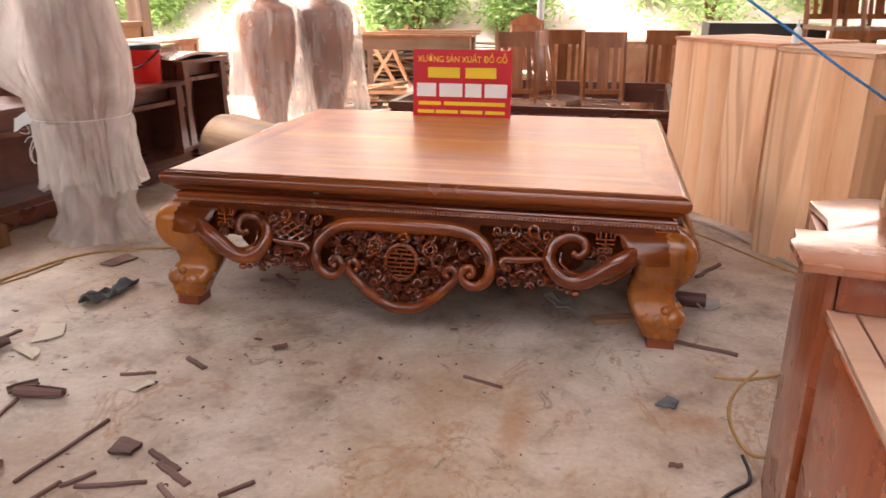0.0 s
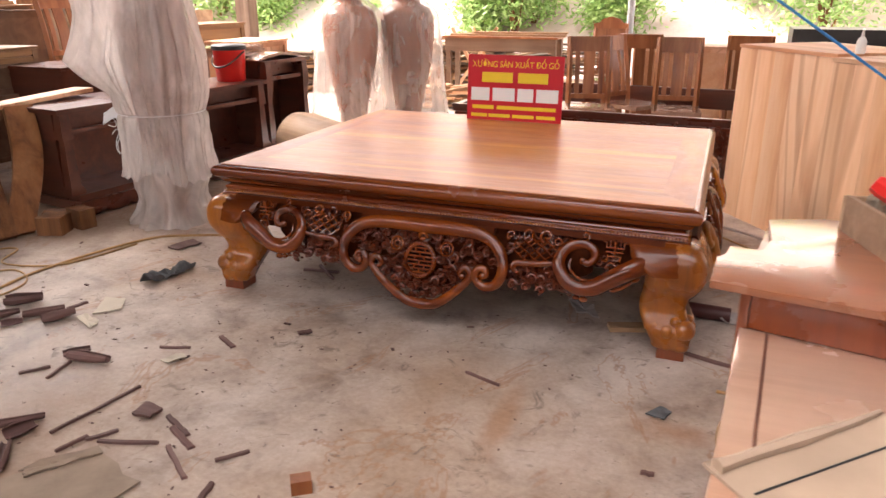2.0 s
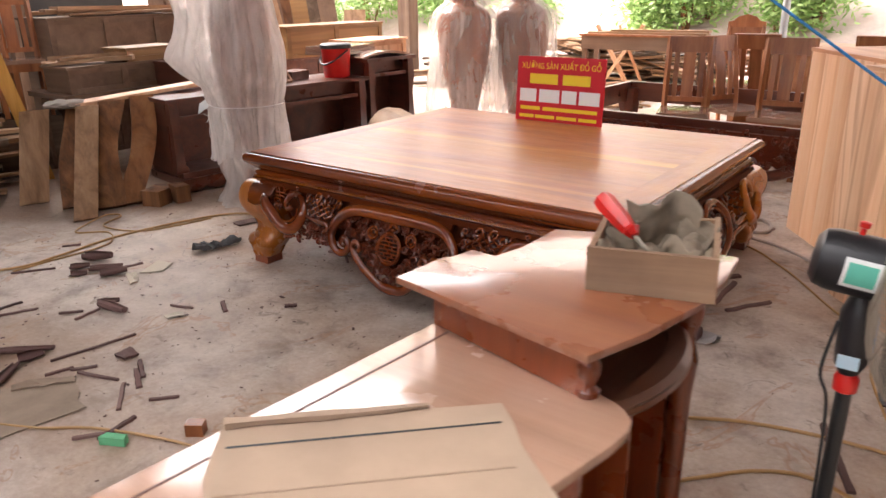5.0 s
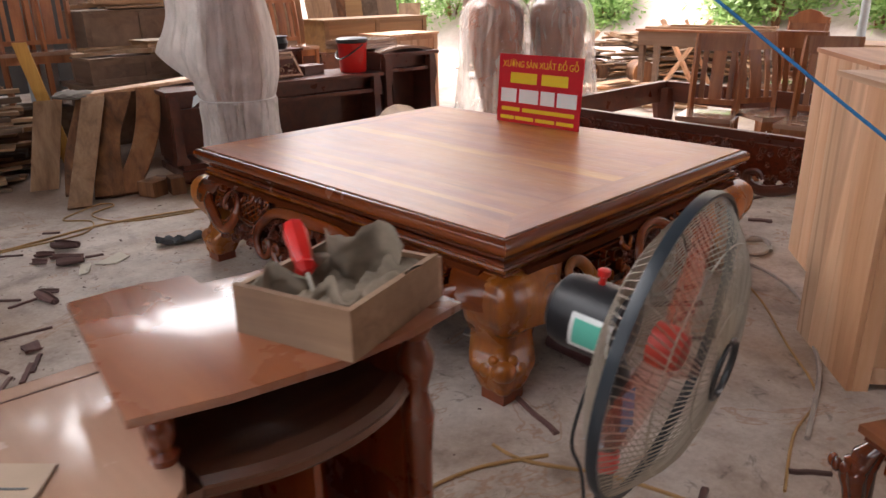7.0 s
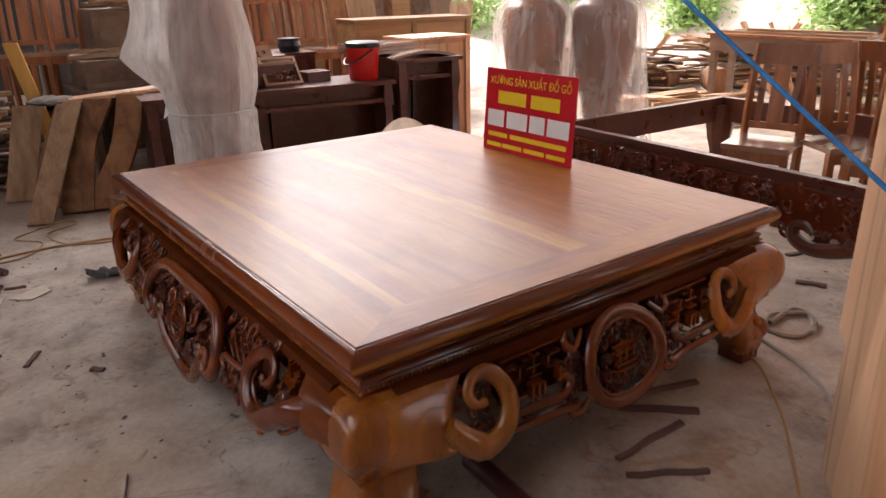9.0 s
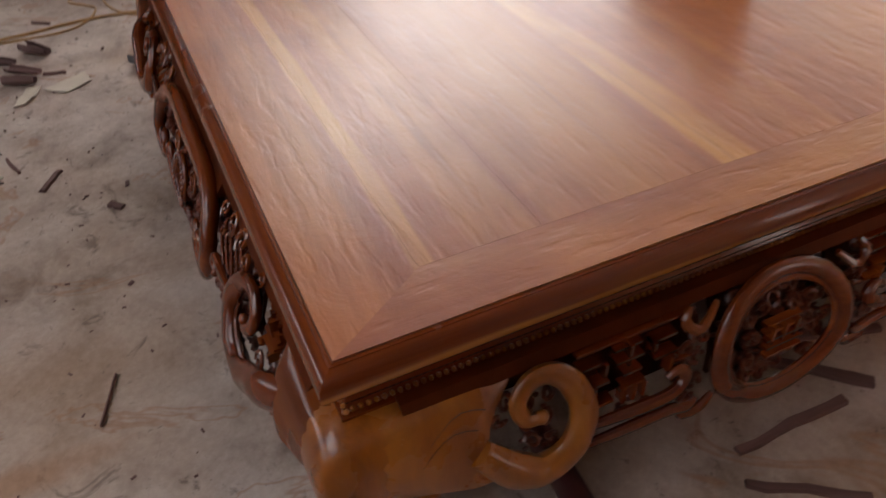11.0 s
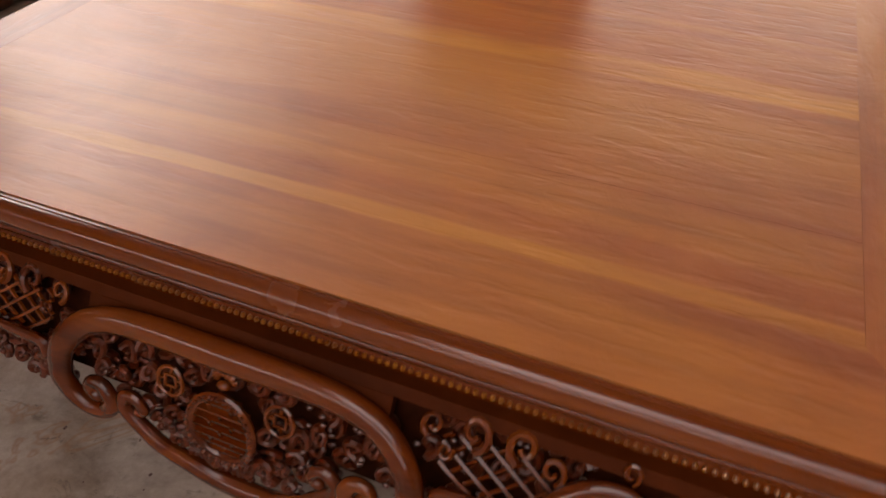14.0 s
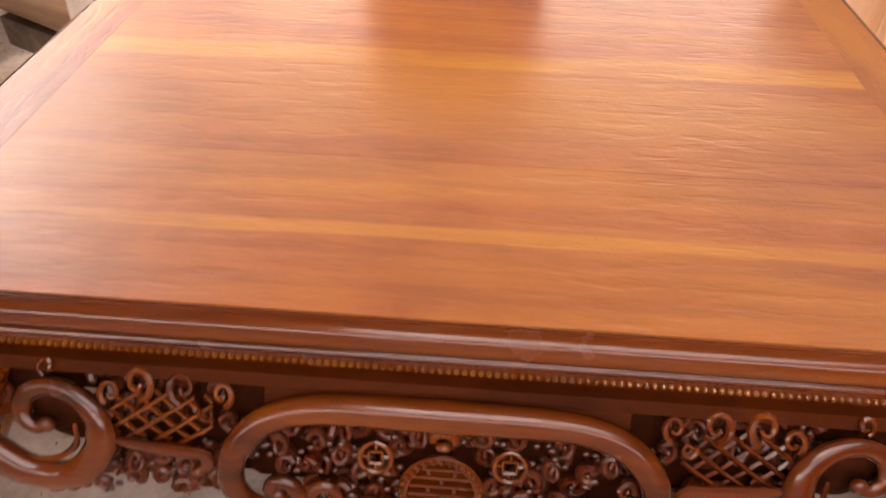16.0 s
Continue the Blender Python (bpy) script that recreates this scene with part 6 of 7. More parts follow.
    lathe(bm, [(0.0035, 0.09), (0.0035, 0.125), (0.001, 0.13)], 8)
    bm.transform(m)
    part("blade", bm, METAL, s)


tool_box()


def cardboard_sheet():
    t = thing("cardboard_sheet", "flattened torn brown cardboard box sheet on the stand", "cardboard")
    bm = bmesh.new()
    rng = random.Random(4)
    base = [(1.13, -1.78), (1.17, -1.73), (1.25, -1.66), (1.32, -1.60), (1.39, -1.54), (1.465, -1.477), (1.52, -1.515), (1.565, -1.548), (1.62, -1.595), (1.69, -1.645), (1.66, -1.90), (1.50, -1.98), (1.34, -1.95), (1.24, -1.89)][::-1]
    pts = [(x + rng.uniform(-0.008, 0.008), y + rng.uniform(-0.008, 0.008)) for x, y in base]
    slab(bm, pts, 0.7465, 0.7515)
    sheet = part("sheet", bm, CARD, t)
    d = Vector((0.32, 0.32, 0)).normalized()
    nrm = Vector((0.68, -0.73, 0))
    for k, off in enumerate((0.055, 0.17)):
        a = Vector((1.16, -1.785, 0.752)) + nrm * off
        b = a + d * 0.43
        bm = bmesh.new()
        tube(bm, [a, a + (b - a) * 0.5, b], 0.0022, 5)
        part("fold_line", bm, BLACK_PLASTIC if k == 0 else CARD, sheet)
    bm = bmesh.new()
    tube(bm, curve([(1.15, -1.79, 0.758), (1.22, -1.72, 0.758), (1.31, -1.63, 0.757), (1.38, -1.555, 0.757)], 4), [0.012, 0.010, 0.008, 0.008, 0.009, 0.009, 0.01, 0.008, 0.007, 0.007, 0.006, 0.005, 0.004], 6)
    part("torn_flute", bm, CARD, sheet)


cardboard_sheet()

# ---- blue rope ----
ROPE = plain("blue_nylon_rope", (0.02, 0.20, 0.50), 0.6, vary=0.25, scale=60)
t = thing("blue_rope", "taut blue nylon rope strung from the roof", "rope")
bm = bmesh.new()
tube(bm, [(2.12, 0.82, 0.76), (1.75, 0.84, 1.0), (0.30, 0.86, 1.98), (-3.1, 0.9, 4.28)], 0.006, 8)
part("strand", bm, ROPE, t)


# ---- boards and slabs leaning at the left ----
def leaning(name, label, cat, foot, top, w, thick, mat, wavy=0.0, group="", seed=0):
    """A board from foot to top (its centre line), width along the plan's y."""
    rng = random.Random(seed)
    t = thing(name, label, cat, group)
    a, b = Vector(foot), Vector(top)
    side = Vector((0.35, 0.93, 0)) if name != "flat_plank" else Vector((0.93, 0.1, 0))
    side.normalize()
    nrm = (b - a).normalized().cross(side).normalized() * thick / 2
    rings = []
    n = 12 if wavy else 2
    for i in range(n + 1):
        f = i / n
        c = a + (b - a) * f + side * wavy * math.sin(f * 5.2 + seed)
        l = w / 2 * (1 + (wavy * 3 * noise.noise((f * 3, seed, 0.5)) if wavy else 0))
        r = w / 2 * (1 + (wavy * 3 * noise.noise((f * 3, seed, 4.5)) if wavy else 0))
        rings.append([c - side * l - nrm, c + side * r - nrm, c + side * r + nrm, c - side * l + nrm])
    bm = bmesh.new()
    skin(bm, rings)
    bmesh.ops.recalc_face_normals(bm, faces=bm.faces)
    if a.z == 0.0:
        lowest = min(v.co.z for v in bm.verts)
        bmesh.ops.translate(bm, verts=bm.verts, vec=(0, 0, -lowest))
    part("board", bm, mat, t, bevel=0.002)
    return t


PLANK_Z = wood("sawn_board_upright", (0.20, 0.115, 0.062), (0.35, 0.215, 0.125), (0.47, 0.32, 0.20), axis="z", rough=0.75, bump=0.4)
HONEY_EDGE = wood("honey_live_edge", (0.13, 0.050, 0.018), (0.27, 0.118, 0.042), (0.38, 0.19, 0.08), axis="z", rough=0.65, bump=0.6)
leaning("leaning_board", "pale dusty sawn board leaning upright", "board", (-3.30, -0.20, 0), (-3.42, -0.02, 0.63), 0.19, 0.025, PLANK_Z, group="leaning boards")
leaning("leaning_board", "pale sawn board with a broken upper end", "board", (-2.60, -0.19, 0), (-3.05, 0.18, 0.66), 0.15, 0.022, PLANK_Z, group="leaning boards")
leaning("live_edge_slab", "dark brown live-edge wood slab leaning upright", "slab", (-2.72, 0.03, 0), (-3.06, 0.34, 0.66), 0.19, 0.05, BARKY, 0.03, "live-edge slabs", 2)
leaning("live_edge_slab", "honey-brown live-edge wood slab leaning upright", "slab", (-2.68, 0.20, 0), (-2.98, 0.58, 0.68), 0.17, 0.05, HONEY_EDGE, 0.03, "live-edge slabs", 5)
leaning("live_edge_slab", "dark rough wood slab leaning upright", "slab", (-2.95, -0.08, 0), (-3.25, 0.2, 0.64), 0.18, 0.04, BARKY, 0.02, "live-edge slabs", 9)
leaning("flat_plank", "long pale plank lying across the leaning boards", "plank", (-3.16, 0.10, 0.672), (-3.02, 1.12, 0.735), 0.15, 0.028, PALE_X)
leaning("yellow_plank", "short yellow sawn plank propped upright", "plank", (-3.98, 0.22, 0.0), (-4.0, 0.02, 1.02), 0.10, 0.03, wood("yellow_sawn_wood", (0.42, 0.22, 0.05), (0.58, 0.33, 0.09), (0.68, 0.42, 0.14), axis="z", rough=0.7))
t = thing("dusty_sack", "grey-white dusty sack lying over the slabs", "sack", at=(-3.2, 0.10, 0.66))
bm = bmesh.new()
blob(bm, (0, 0.0, 0.02), 0.13, 3, (1.0, 1.1, 0.22))
for v in bm.verts:
    v.co += v.co.normalized() * 0.045 * noise.noise(v.co * 22)
part("cloth", bm, plain("pale_sacking", (0.24, 0.205, 0.175), 0.95, vary=0.2, bump=0.4), t)


def pile(name, label, cat, cx, cy, lx, ly, h, n, mat, seed, lmin=0.4, lmax=1.2, axis=0.0, mess=0.3, z0=0.0, group=""):
    """A stack of separate planks and offcuts, each a part."""
    rng = random.Random(seed)
    t = thing(name, label, cat, group, at=(cx, cy, z0), turn=axis)
    for i in range(n):
        f = i / n
        L, w, th = rng.uniform(lmin, lmax), rng.uniform(0.05, 0.15), rng.uniform(0.015, 0.04)
        x, y = rng.uniform(-lx, lx) * (1 - 0.5 * f), rng.uniform(-ly, ly) * (1 - 0.55 * f)
        z = th / 2 + f * h * rng.uniform(0.8, 1.0)
        m = pose(x, y, z + (0.5 * L * abs(math.sin(radians(mess * 12))) * f * 0.3), rng.uniform(-10, 10) * mess * 2, rng.uniform(-9, 9) * mess * 2, rng.uniform(-45, 45) * mess * 2)
        bm = boxed(-L / 2, L / 2, -w / 2, w / 2, -th / 2, th / 2, m=m)
        low = min(v.co.z for v in bm.verts)
        if low < 0:
            bmesh.ops.translate(bm, verts=bm.verts, vec=(0, 0, -low))
        part("plank", bm, mat[i % len(mat)] if isinstance(mat, (list, tuple)) else mat, t)
    return t


pile("wood_stack", "tall stack of dusty sawn offcuts", "wood pile", -3.95, -0.55, 0.25, 0.55, 0.78, 70, (GREYWOOD, PLANK), 31, 0.4, 0.9, 75, 0.12)
pile("wood_stack", "low heap of dusty offcuts", "wood pile", -4.4, -1.6, 0.4, 0.6, 0.6, 45, (GREYWOOD, PLANK), 32, 0.4, 1.0, 70, 0.25)
for x, y, w, d, h, r in ((-2.56, 0.31, 0.15, 0.13, 0.11, 20), (-2.50, 0.46, 0.14, 0.10, 0.12, -12), (-2.66, 0.46, 0.20, 0.10, 0.09, 35)):
    t = thing("wood_block", "short dark rough wood block on the floor", "wood block", "wood blocks", at=(x, y, 0), turn=r)
    part("block", boxed(-w / 2, w / 2, -d / 2, d / 2, 0, h), BARKY, t, bevel=0.006)


# ---- far left: benches with panels, boxes, chair frames ----
def chest(name, label, x, y, z, w, d, h, turn, mat, panels=2):
    t = thing(name, label, "chest", at=(x, y, z), turn=turn)
    part("carcass", boxed(-d, -0.012, 0, w, 0, h - 0.02), mat, t, bevel=0.003)
    part("lid", boxed(-d - 0.015, 0.015, -0.015, w + 0.015, h - 0.019, h), mat, t, bevel=0.004)
    for i in range(panels + 1):
        y0 = i * (w - 0.05) / panels
        part("stile", boxed(-0.0115, 0.006, y0, y0 + 0.05, 0, h - 0.021), mat, t)
    for i in range(panels):
        y0 = i * (w - 0.05) / panels + 0.051
        y1 = (i + 1) * (w - 0.05) / panels - 0.001
        part("rail", boxed(-0.0115, 0.004, y0, y1, 0, 0.04), mat, t)
        part("rail", boxed(-0.0115, 0.004, y0, y1, h - 0.06, h - 0.021), mat, t)
    return t


MIDW = wood("dusty_mid_wood", (0.11, 0.055, 0.03), (0.18, 0.10, 0.058), (0.26, 0.16, 0.10), rough=0.7, dust=(0.30, 0.21, 0.15), dust_amount=0.45)
HONEY = wood("honey_wood", (0.17, 0.085, 0.030), (0.25, 0.135, 0.050), (0.33, 0.195, 0.080), axis="y", rough=0.5)
part("bench_top", boxed(-0.65, 0, 0, 1.25, 0.62, 0.66), MIDW, thing("work_bench", "dusty low workbench carrying boxes", "bench", at=(-3.75, 0.38, 0)))
wb = bpy.data.objects["work_bench"]
for x in (-0.6, -0.08):
    for y in (0.05, 1.15):
        part("leg", boxed(x, x + 0.06, y, y + 0.06, 0, 0.62), MIDW, wb)
chest("storage_box", "dusty reddish wooden box on the bench", -3.80, 0.45, 0.66, 0.95, 0.4, 0.21, 0, MIDW, 2)
chest("storage_box", "plain brown wooden box on the bench", -3.78, 0.95, 0.872, 0.52, 0.32, 0.11, 3, HONEY, 1)
chest("panelled_chest", "dusty reddish panelled chest on another", -4.55, 0.72, 0.0, 1.55, 0.55, 1.22, 0, MIDW, 3)
pile("board_stack", "loose boards stacked on the chest", "boards", -4.8, 1.5, 0.15, 0.2, 0.07, 7, PLANK, 41, 0.9, 1.5, 90, 0.06, 1.22)
pile("lath_bundle", "loose laths lying on the box", "laths", -3.95, 0.72, 0.1, 0.12, 0.06, 6, PLANK, 42, 0.45, 0.7, 60, 0.3, 0.872)
chest("altar_table", "long honey-coloured wooden chest at the back", -4.25, 3.10, 0.70, 1.35, 0.5, 0.34, -8, HONEY, 2)
chest("back_cabinet", "dark wooden cabinet under the honey chest", -4.27, 3.05, 0.0, 1.4, 0.55, 0.70, -8, DARK, 3)
chest("pale_side_cabinet", "pale wooden side cabinet", -2.92, 2.90, 0.0, 0.62, 0.45, 0.94, 0, PALE, 1)
chest("dark_cabinet", "dusty dark cabinet with boxes on top", -3.30, 1.2, 0.0, 0.95, 0.5, 0.86, 0, DARK, 2)
for k, (x, y, L, lean, r, w) in enumerate(((-5.1, 3.2, 1.9, 14, 10, 0.5), (-5.2, 3.9, 1.8, 18, -8, 0.35), (-5.0, 2.5, 1.7, 12, 25, 0.25), (-5.3, 4.4, 1.6, 24, -30, 0.22), (-5.0, 4.9, 1.3, 30, -50, 0.30))):
    t = thing("tall_board", "large sawn board leaning upright in the shed", "board", "boards at the back", at=(x, y, 0), turn=r)
    bm = boxed(0, 0.03, -w / 2, w / 2, 0, L, m=pose(0, 0, 0, 0, -lean, 0))
    low = min(v.co.z for v in bm.verts)
    bmesh.ops.translate(bm, verts=bm.verts, vec=(0, 0, -low))
    part("board", bm, (HONEY, PLANK_Z, MIDW)[k % 3], t)
# pale unfinished chair frames
for x, y, r in ((-4.55, 0.42, 70), (-4.6, 0.2, 75)):
    o = copy_thing(c0, pose(x, y, 0.45, 0, 0, r))
    tagged(o, "pale unfinished chair frame standing on the stack")
    t = thing("crate", "rough wooden crate under the chair frame", "crate", at=(x, y, 0), turn=r)
    part("body", boxed(-0.23, 0.23, -0.23, 0.23, 0, 0.45), GREYWOOD, t, bevel=0.004)
for x, y, r in ((-3.55, 2.15, 80), (-3.6, 2.62, 85)):
    tagged(copy_thing(c0, pose(x - 0.55, y, 0.35, 0, 0, r)), "pale slat-back chair standing on a crate")
    t = thing("crate", "rough wooden crate under the chair", "crate", at=(x - 0.55, y, 0), turn=r)
    part("body", boxed(-0.23, 0.23, -0.21, 0.23, 0, 0.35), GREYWOOD, t, bevel=0.004)


# ---- things on the altar cabinets ----
def carved_panel():
    t = thing("wood_carving", "small carved dark wooden relief in a frame leaning on a box", "carving", at=(-2.62, 1.42, 0.70), turn=0)
    m = pose(-0.12, 0, 0.02, 0, -38, 0)
    bm = boxed(0, 0.02, -0.16, 0.16, 0, 0.30, m=m)
    part("frame", bm, DUSTY, t, bevel=0.004)
    rng = random.Random(9)
    bm = bmesh.new()
    for _ in range(60):
        u, v = rng.uniform(-0.11, 0.11), rng.uniform(0.05, 0.25)
        s = rng.uniform(0.012, 0.025)
        tube(bm, [Vector((0.022, p[0], p[1])) for p in spiral(u, v, s, s * 0.3, rng.uniform(0, 6), 1.0, 7)], 0.005, 4)
    bm.transform(m)
    part("carving", bm, DARK, t)
    t = thing("wooden_box", "small dark wooden box on the cabinet", "box", at=(-2.80, 1.30, 0.70))
    part("body", boxed(-0.14, 0.08, 0, 0.38, 0, 0.14), DARK, t, bevel=0.004)
    part("lid", boxed(-0.15, 0.09, -0.01, 0.39, 0.14, 0.16), DUSTY, t, bevel=0.004)


carved_panel()
t = thing("stool_boards", "stack of curved pale seat boards on the tall cabinet", "boards", at=(-2.82, 2.48, 0.86))
for k in range(3):
    part("board", boxed(-0.19, 0.19, -0.26, 0.26, 0.002 + 0.026 * k, 0.024 + 0.026 * k, m=pose(0, 0, 0, 0, 0, 4 * k)), DUSTY, t, bevel=0.005)
t = thing("black_pot", "small black pot on a cabinet", "pot", at=(-3.45, 2.0, 0.86))
bm = bmesh.new()
lathe(bm, [(0.002, 0), (0.08, 0), (0.10, 0.05), (0.085, 0.09), (0.095, 0.11), (0.002, 0.115)], 20)
part("body", bm, BLACK_PLASTIC, t)
t = thing("wrapped_log", "thick log wrapped in brown paper and plastic beside the table", "log", at=(-1.62, 1.95, 0.0), turn=62)
bm = bmesh.new()
lathe(bm, [(0.002, -0.45), (0.17, -0.45), (0.19, -0.3), (0.18, 0.2), (0.16, 0.45), (0.002, 0.46)], 22, wob=lambda a, z: 1 + 0.05 * math.sin(3 * a + 5 * z))
bm.transform(pose(0, 0, 0.30, 90, 0, 0))
part("log", bm, wood("paper_wrapped_wood", (0.17, 0.10, 0.06), (0.26, 0.165, 0.10), (0.35, 0.24, 0.16), axis="y", rough=0.7), t)
part("support", boxed(-0.12, 0.12, -0.4, 0.4, 0, 0.125), GREYWOOD, t)
bm = bmesh.new()
lathe(bm, [(0.185, 0.22), (0.20, 0.35), (0.19, 0.47), (0.16, 0.5)], 26, wob=lambda a, z: 1 + 0.07 * math.sin(5 * a + 9 * z))
bm.transform(pose(0, 0, 0.30, 90, 0, 0))
part("plastic_wrap", bm, FILM, t)

# ---- floor clutter ----
def stick(a, b, w, th, mat, name="bark_strip", label="purple-brown strip of bark on the floor", group="bark strips"):
    a, b = Vector((*a, 0)), Vector((*b, 0))
    L = (b - a).length
    t = thing(name, label, "bark strip" if name == "bark_strip" else "offcut", group, at=tuple((a + b) / 2), turn=math.degrees(math.atan2(b.y - a.y, b.x - a.x)))
    bm = bmesh.new()
    rings = []
    n = 6
    sd = a.x * 7 + a.y * 3
    for i in range(n + 1):
        x = -L / 2 + L * i / n
        k = 0.7 + 0.45 * abs(noise.noise((i * 0.7, sd, 1)))
        dy = w * 0.35 * noise.noise((i * 0.5, sd, 5))
        z = 0.002 + th * 0.25 * abs(noise.noise((i * 0.6, sd, 9)))
        rings.append([(x, dy - w / 2 * k, z), (x, dy + w / 2 * k, z), (x, dy + w / 2 * k * 0.8, z + th), (x, dy - w / 2 * k * 0.7, z + th * 0.9)])
    skin(bm, rings)
    bmesh.ops.recalc_face_normals(bm, faces=bm.faces)
    lowest = min(v.co.z for v in bm.verts)
    bmesh.ops.translate(bm, verts=bm.verts, vec=(0, 0, 0.0005 - lowest))
    part("strip", bm, mat, t, smooth=25)


for ax, ay, bx, by, w in ((-0.83, -1.27, -0.77, -0.93, 0.014), (-1.49, -1.22, -1.41, -1.05, 0.016), (-1.56, -1.18, -1.55, -1.06, 0.018), (-0.75, -0.49, -0.64, -0.55, 0.028), (-0.92, -0.66, -0.80, -0.62, 0.014), (-0.54, -1.05, -0.40, -1.12, 0.026), (-0.48, -1.10, -0.34, -1.17, 0.030), (-0.23, -1.2, -0.16, -1.12, 0.016), (-0.65, -1.25, -0.46, -1.19, 0.018), (-0.42, -1.19, -0.26, -1.30, 0.022)):
    stick((ax, ay), (bx, by), w, 0.009, MAUVE)
for ax, ay, bx, by, w in ((-0.14, -1.44, -0.17, -1.29, 0.022), (-0.22, -1.49, -0.15, -1.4, 0.02), (-1.14, -1.01, -1.16, -0.88, 0.014), (-1.27, -1.02, -1.2, -0.94, 0.016), (-1.58, -0.51, -1.55, -0.42, 0.02), (-2.0, -0.92, -1.88, -0.74, 0.014), (-2.21, -0.54, -2.15, -0.46, 0.02), (-0.73, -1.34, -0.70, -1.24, 0.016), (-0.69, -1.26, -0.63, -1.18, 0.016), (-0.46, -0.35, -0.42, -0.31, 0.035), (1.06, 0.05, 1.31, -0.03, 0.024)):
    stick((ax, ay), (bx, by), w, 0.010, MAUVE)
for ax, ay, bx, by, w in ((1.17, 0.82, 1.17, 1.14, 0.030), (1.24, 0.78, 1.38, 0.99, 0.026), (1.92, 0.3, 2.02, 0.37, 0.016), (1.98, 0.08, 2.10, 0.23, 0.02), (1.78, 0.05, 1.92, -0.28, 0.03), (0.98, 1.04, 1.17, 1.24, 0.045), (0.95, 1.10, 1.05, 1.40, 0.035), (0.58, 2.86, 0.66, 3.2, 0.04), (0.79, 2.56, 0.91, 2.62, 0.05), (-0.83, 0.30, -0.64, 0.33, 0.02), (-0.78, 0.38, -0.62, 0.24, 0.02), (0.31, -0.41, 0.46, -0.46, 0.006), (1.0, -0.79, 1.04, -0.79, 0.014)):
    stick((ax, ay), (bx, by), w, 0.012, MAUVE)


def bark_curl(a, b, r, seed):
    """A curled shell of bark lying hollow side up."""
    a, b = Vector((*a, 0)), Vector((*b, 0))
    L = (b - a).length
    t = thing("bark_curl", "curled piece of purple-brown bark on the floor", "bark", "bark curls", at=tuple((a + b) / 2), turn=math.degrees(math.atan2(b.y - a.y, b.x - a.x)))
    rng = random.Random(seed)
    bm = bmesh.new()
    span = rng.uniform(1.7, 2.5)
    tilt = rng.uniform(-0.6, 0.6)
    rings = []
    for i in range(7):
        x = -L / 2 + L * i / 6
        rr = r * (1 - 0.35 * abs(i - 2) / 4)
        arc = [(-span + 2 * span * k / 8) + tilt for k in range(9)]
        rings.append([(x, rr * math.sin(q), -rr * 0.8 * math.cos(q)) for q in arc] + [(x, (rr - 0.004) * math.sin(q), -(rr - 0.004) * 0.8 * math.cos(q)) for q in arc[::-1]])
    skin(bm, rings)
    bmesh.ops.recalc_face_normals(bm, faces=bm.faces)
    lowest = min(v.co.z for v in bm.verts)
    bmesh.ops.translate(bm, verts=bm.verts, vec=(0, 0, 0.0005 - lowest))
    part("shell", bm, MAUVE, t)


for k, (ax, ay, bx, by, r) in enumerate(((-1.10, -1.38, -0.92, -1.21, 0.022), (-1.69, -0.65, -1.58, -0.52, 0.026), (-1.56, -0.66, -1.50, -0.54, 0.03), (-1.22, -0.86, -1.16, -0.78, 0.02), (-1.18, -0.86, -1.01, -0.84, 0.03), (-1.7, -0.75, -1.64, -0.69, 0.022), (-1.88, -0.58, -1.76, -0.48, 0.035), (-1.05, -1.49, -0.97, -1.43, 0.035), (-0.80, -1.49, -0.90, -1.37, 0.024), (-0.93, -1.35, -0.90, -1.26, 0.03), (-1.80, -0.70, -1.74, -0.62, 0.025))):
    bark_curl((ax, ay), (bx, by), r, 50 + k)


def scrap(name, label, cat, pts, mat, lift=0.004, curl=0.012):
    """A thin irregular sheet lying on the floor."""
    t = thing(name, label, cat)
    c = sum((Vector((*p, 0)) for p in pts), Vector()) / len(pts)
    bm = bmesh.new()
    ring = []
    for p, q in zip(pts, pts[1:] + pts[:1]):
        ring += [Vector((*p, 0)).lerp(Vector((*q, 0)), k / 4) for k in range(4)]
    outer_hi, outer_lo = [], []
    for i, p in enumerate(ring):
        q = p + (p - c) * 0.16 * noise.noise((p.x * 60, p.y * 60, 2))
        z = 0.002 + curl * abs(noise.noise((q.x * 15, q.y * 15, 6)))
        outer_lo.append((q.x, q.y, z))
        outer_hi.append((q.x, q.y, z + lift))
    vl = [bm.verts.new(p) for p in outer_lo]
    vh = [bm.verts.new(p) for p in outer_hi]
    cl, ch = bm.verts.new((c.x, c.y, 0.001)), bm.verts.new((c.x, c.y, 0.001 + lift))
    n = len(vl)
    for i in range(n):
        j = (i + 1) % n
        bm.faces.new((vh[i], vh[j], ch))
        bm.faces.new((vl[j], vl[i], cl))
        bm.faces.new((vl[i], vl[j], vh[j], vh[i]))
    part("sheet", bm, mat, t, smooth=20)


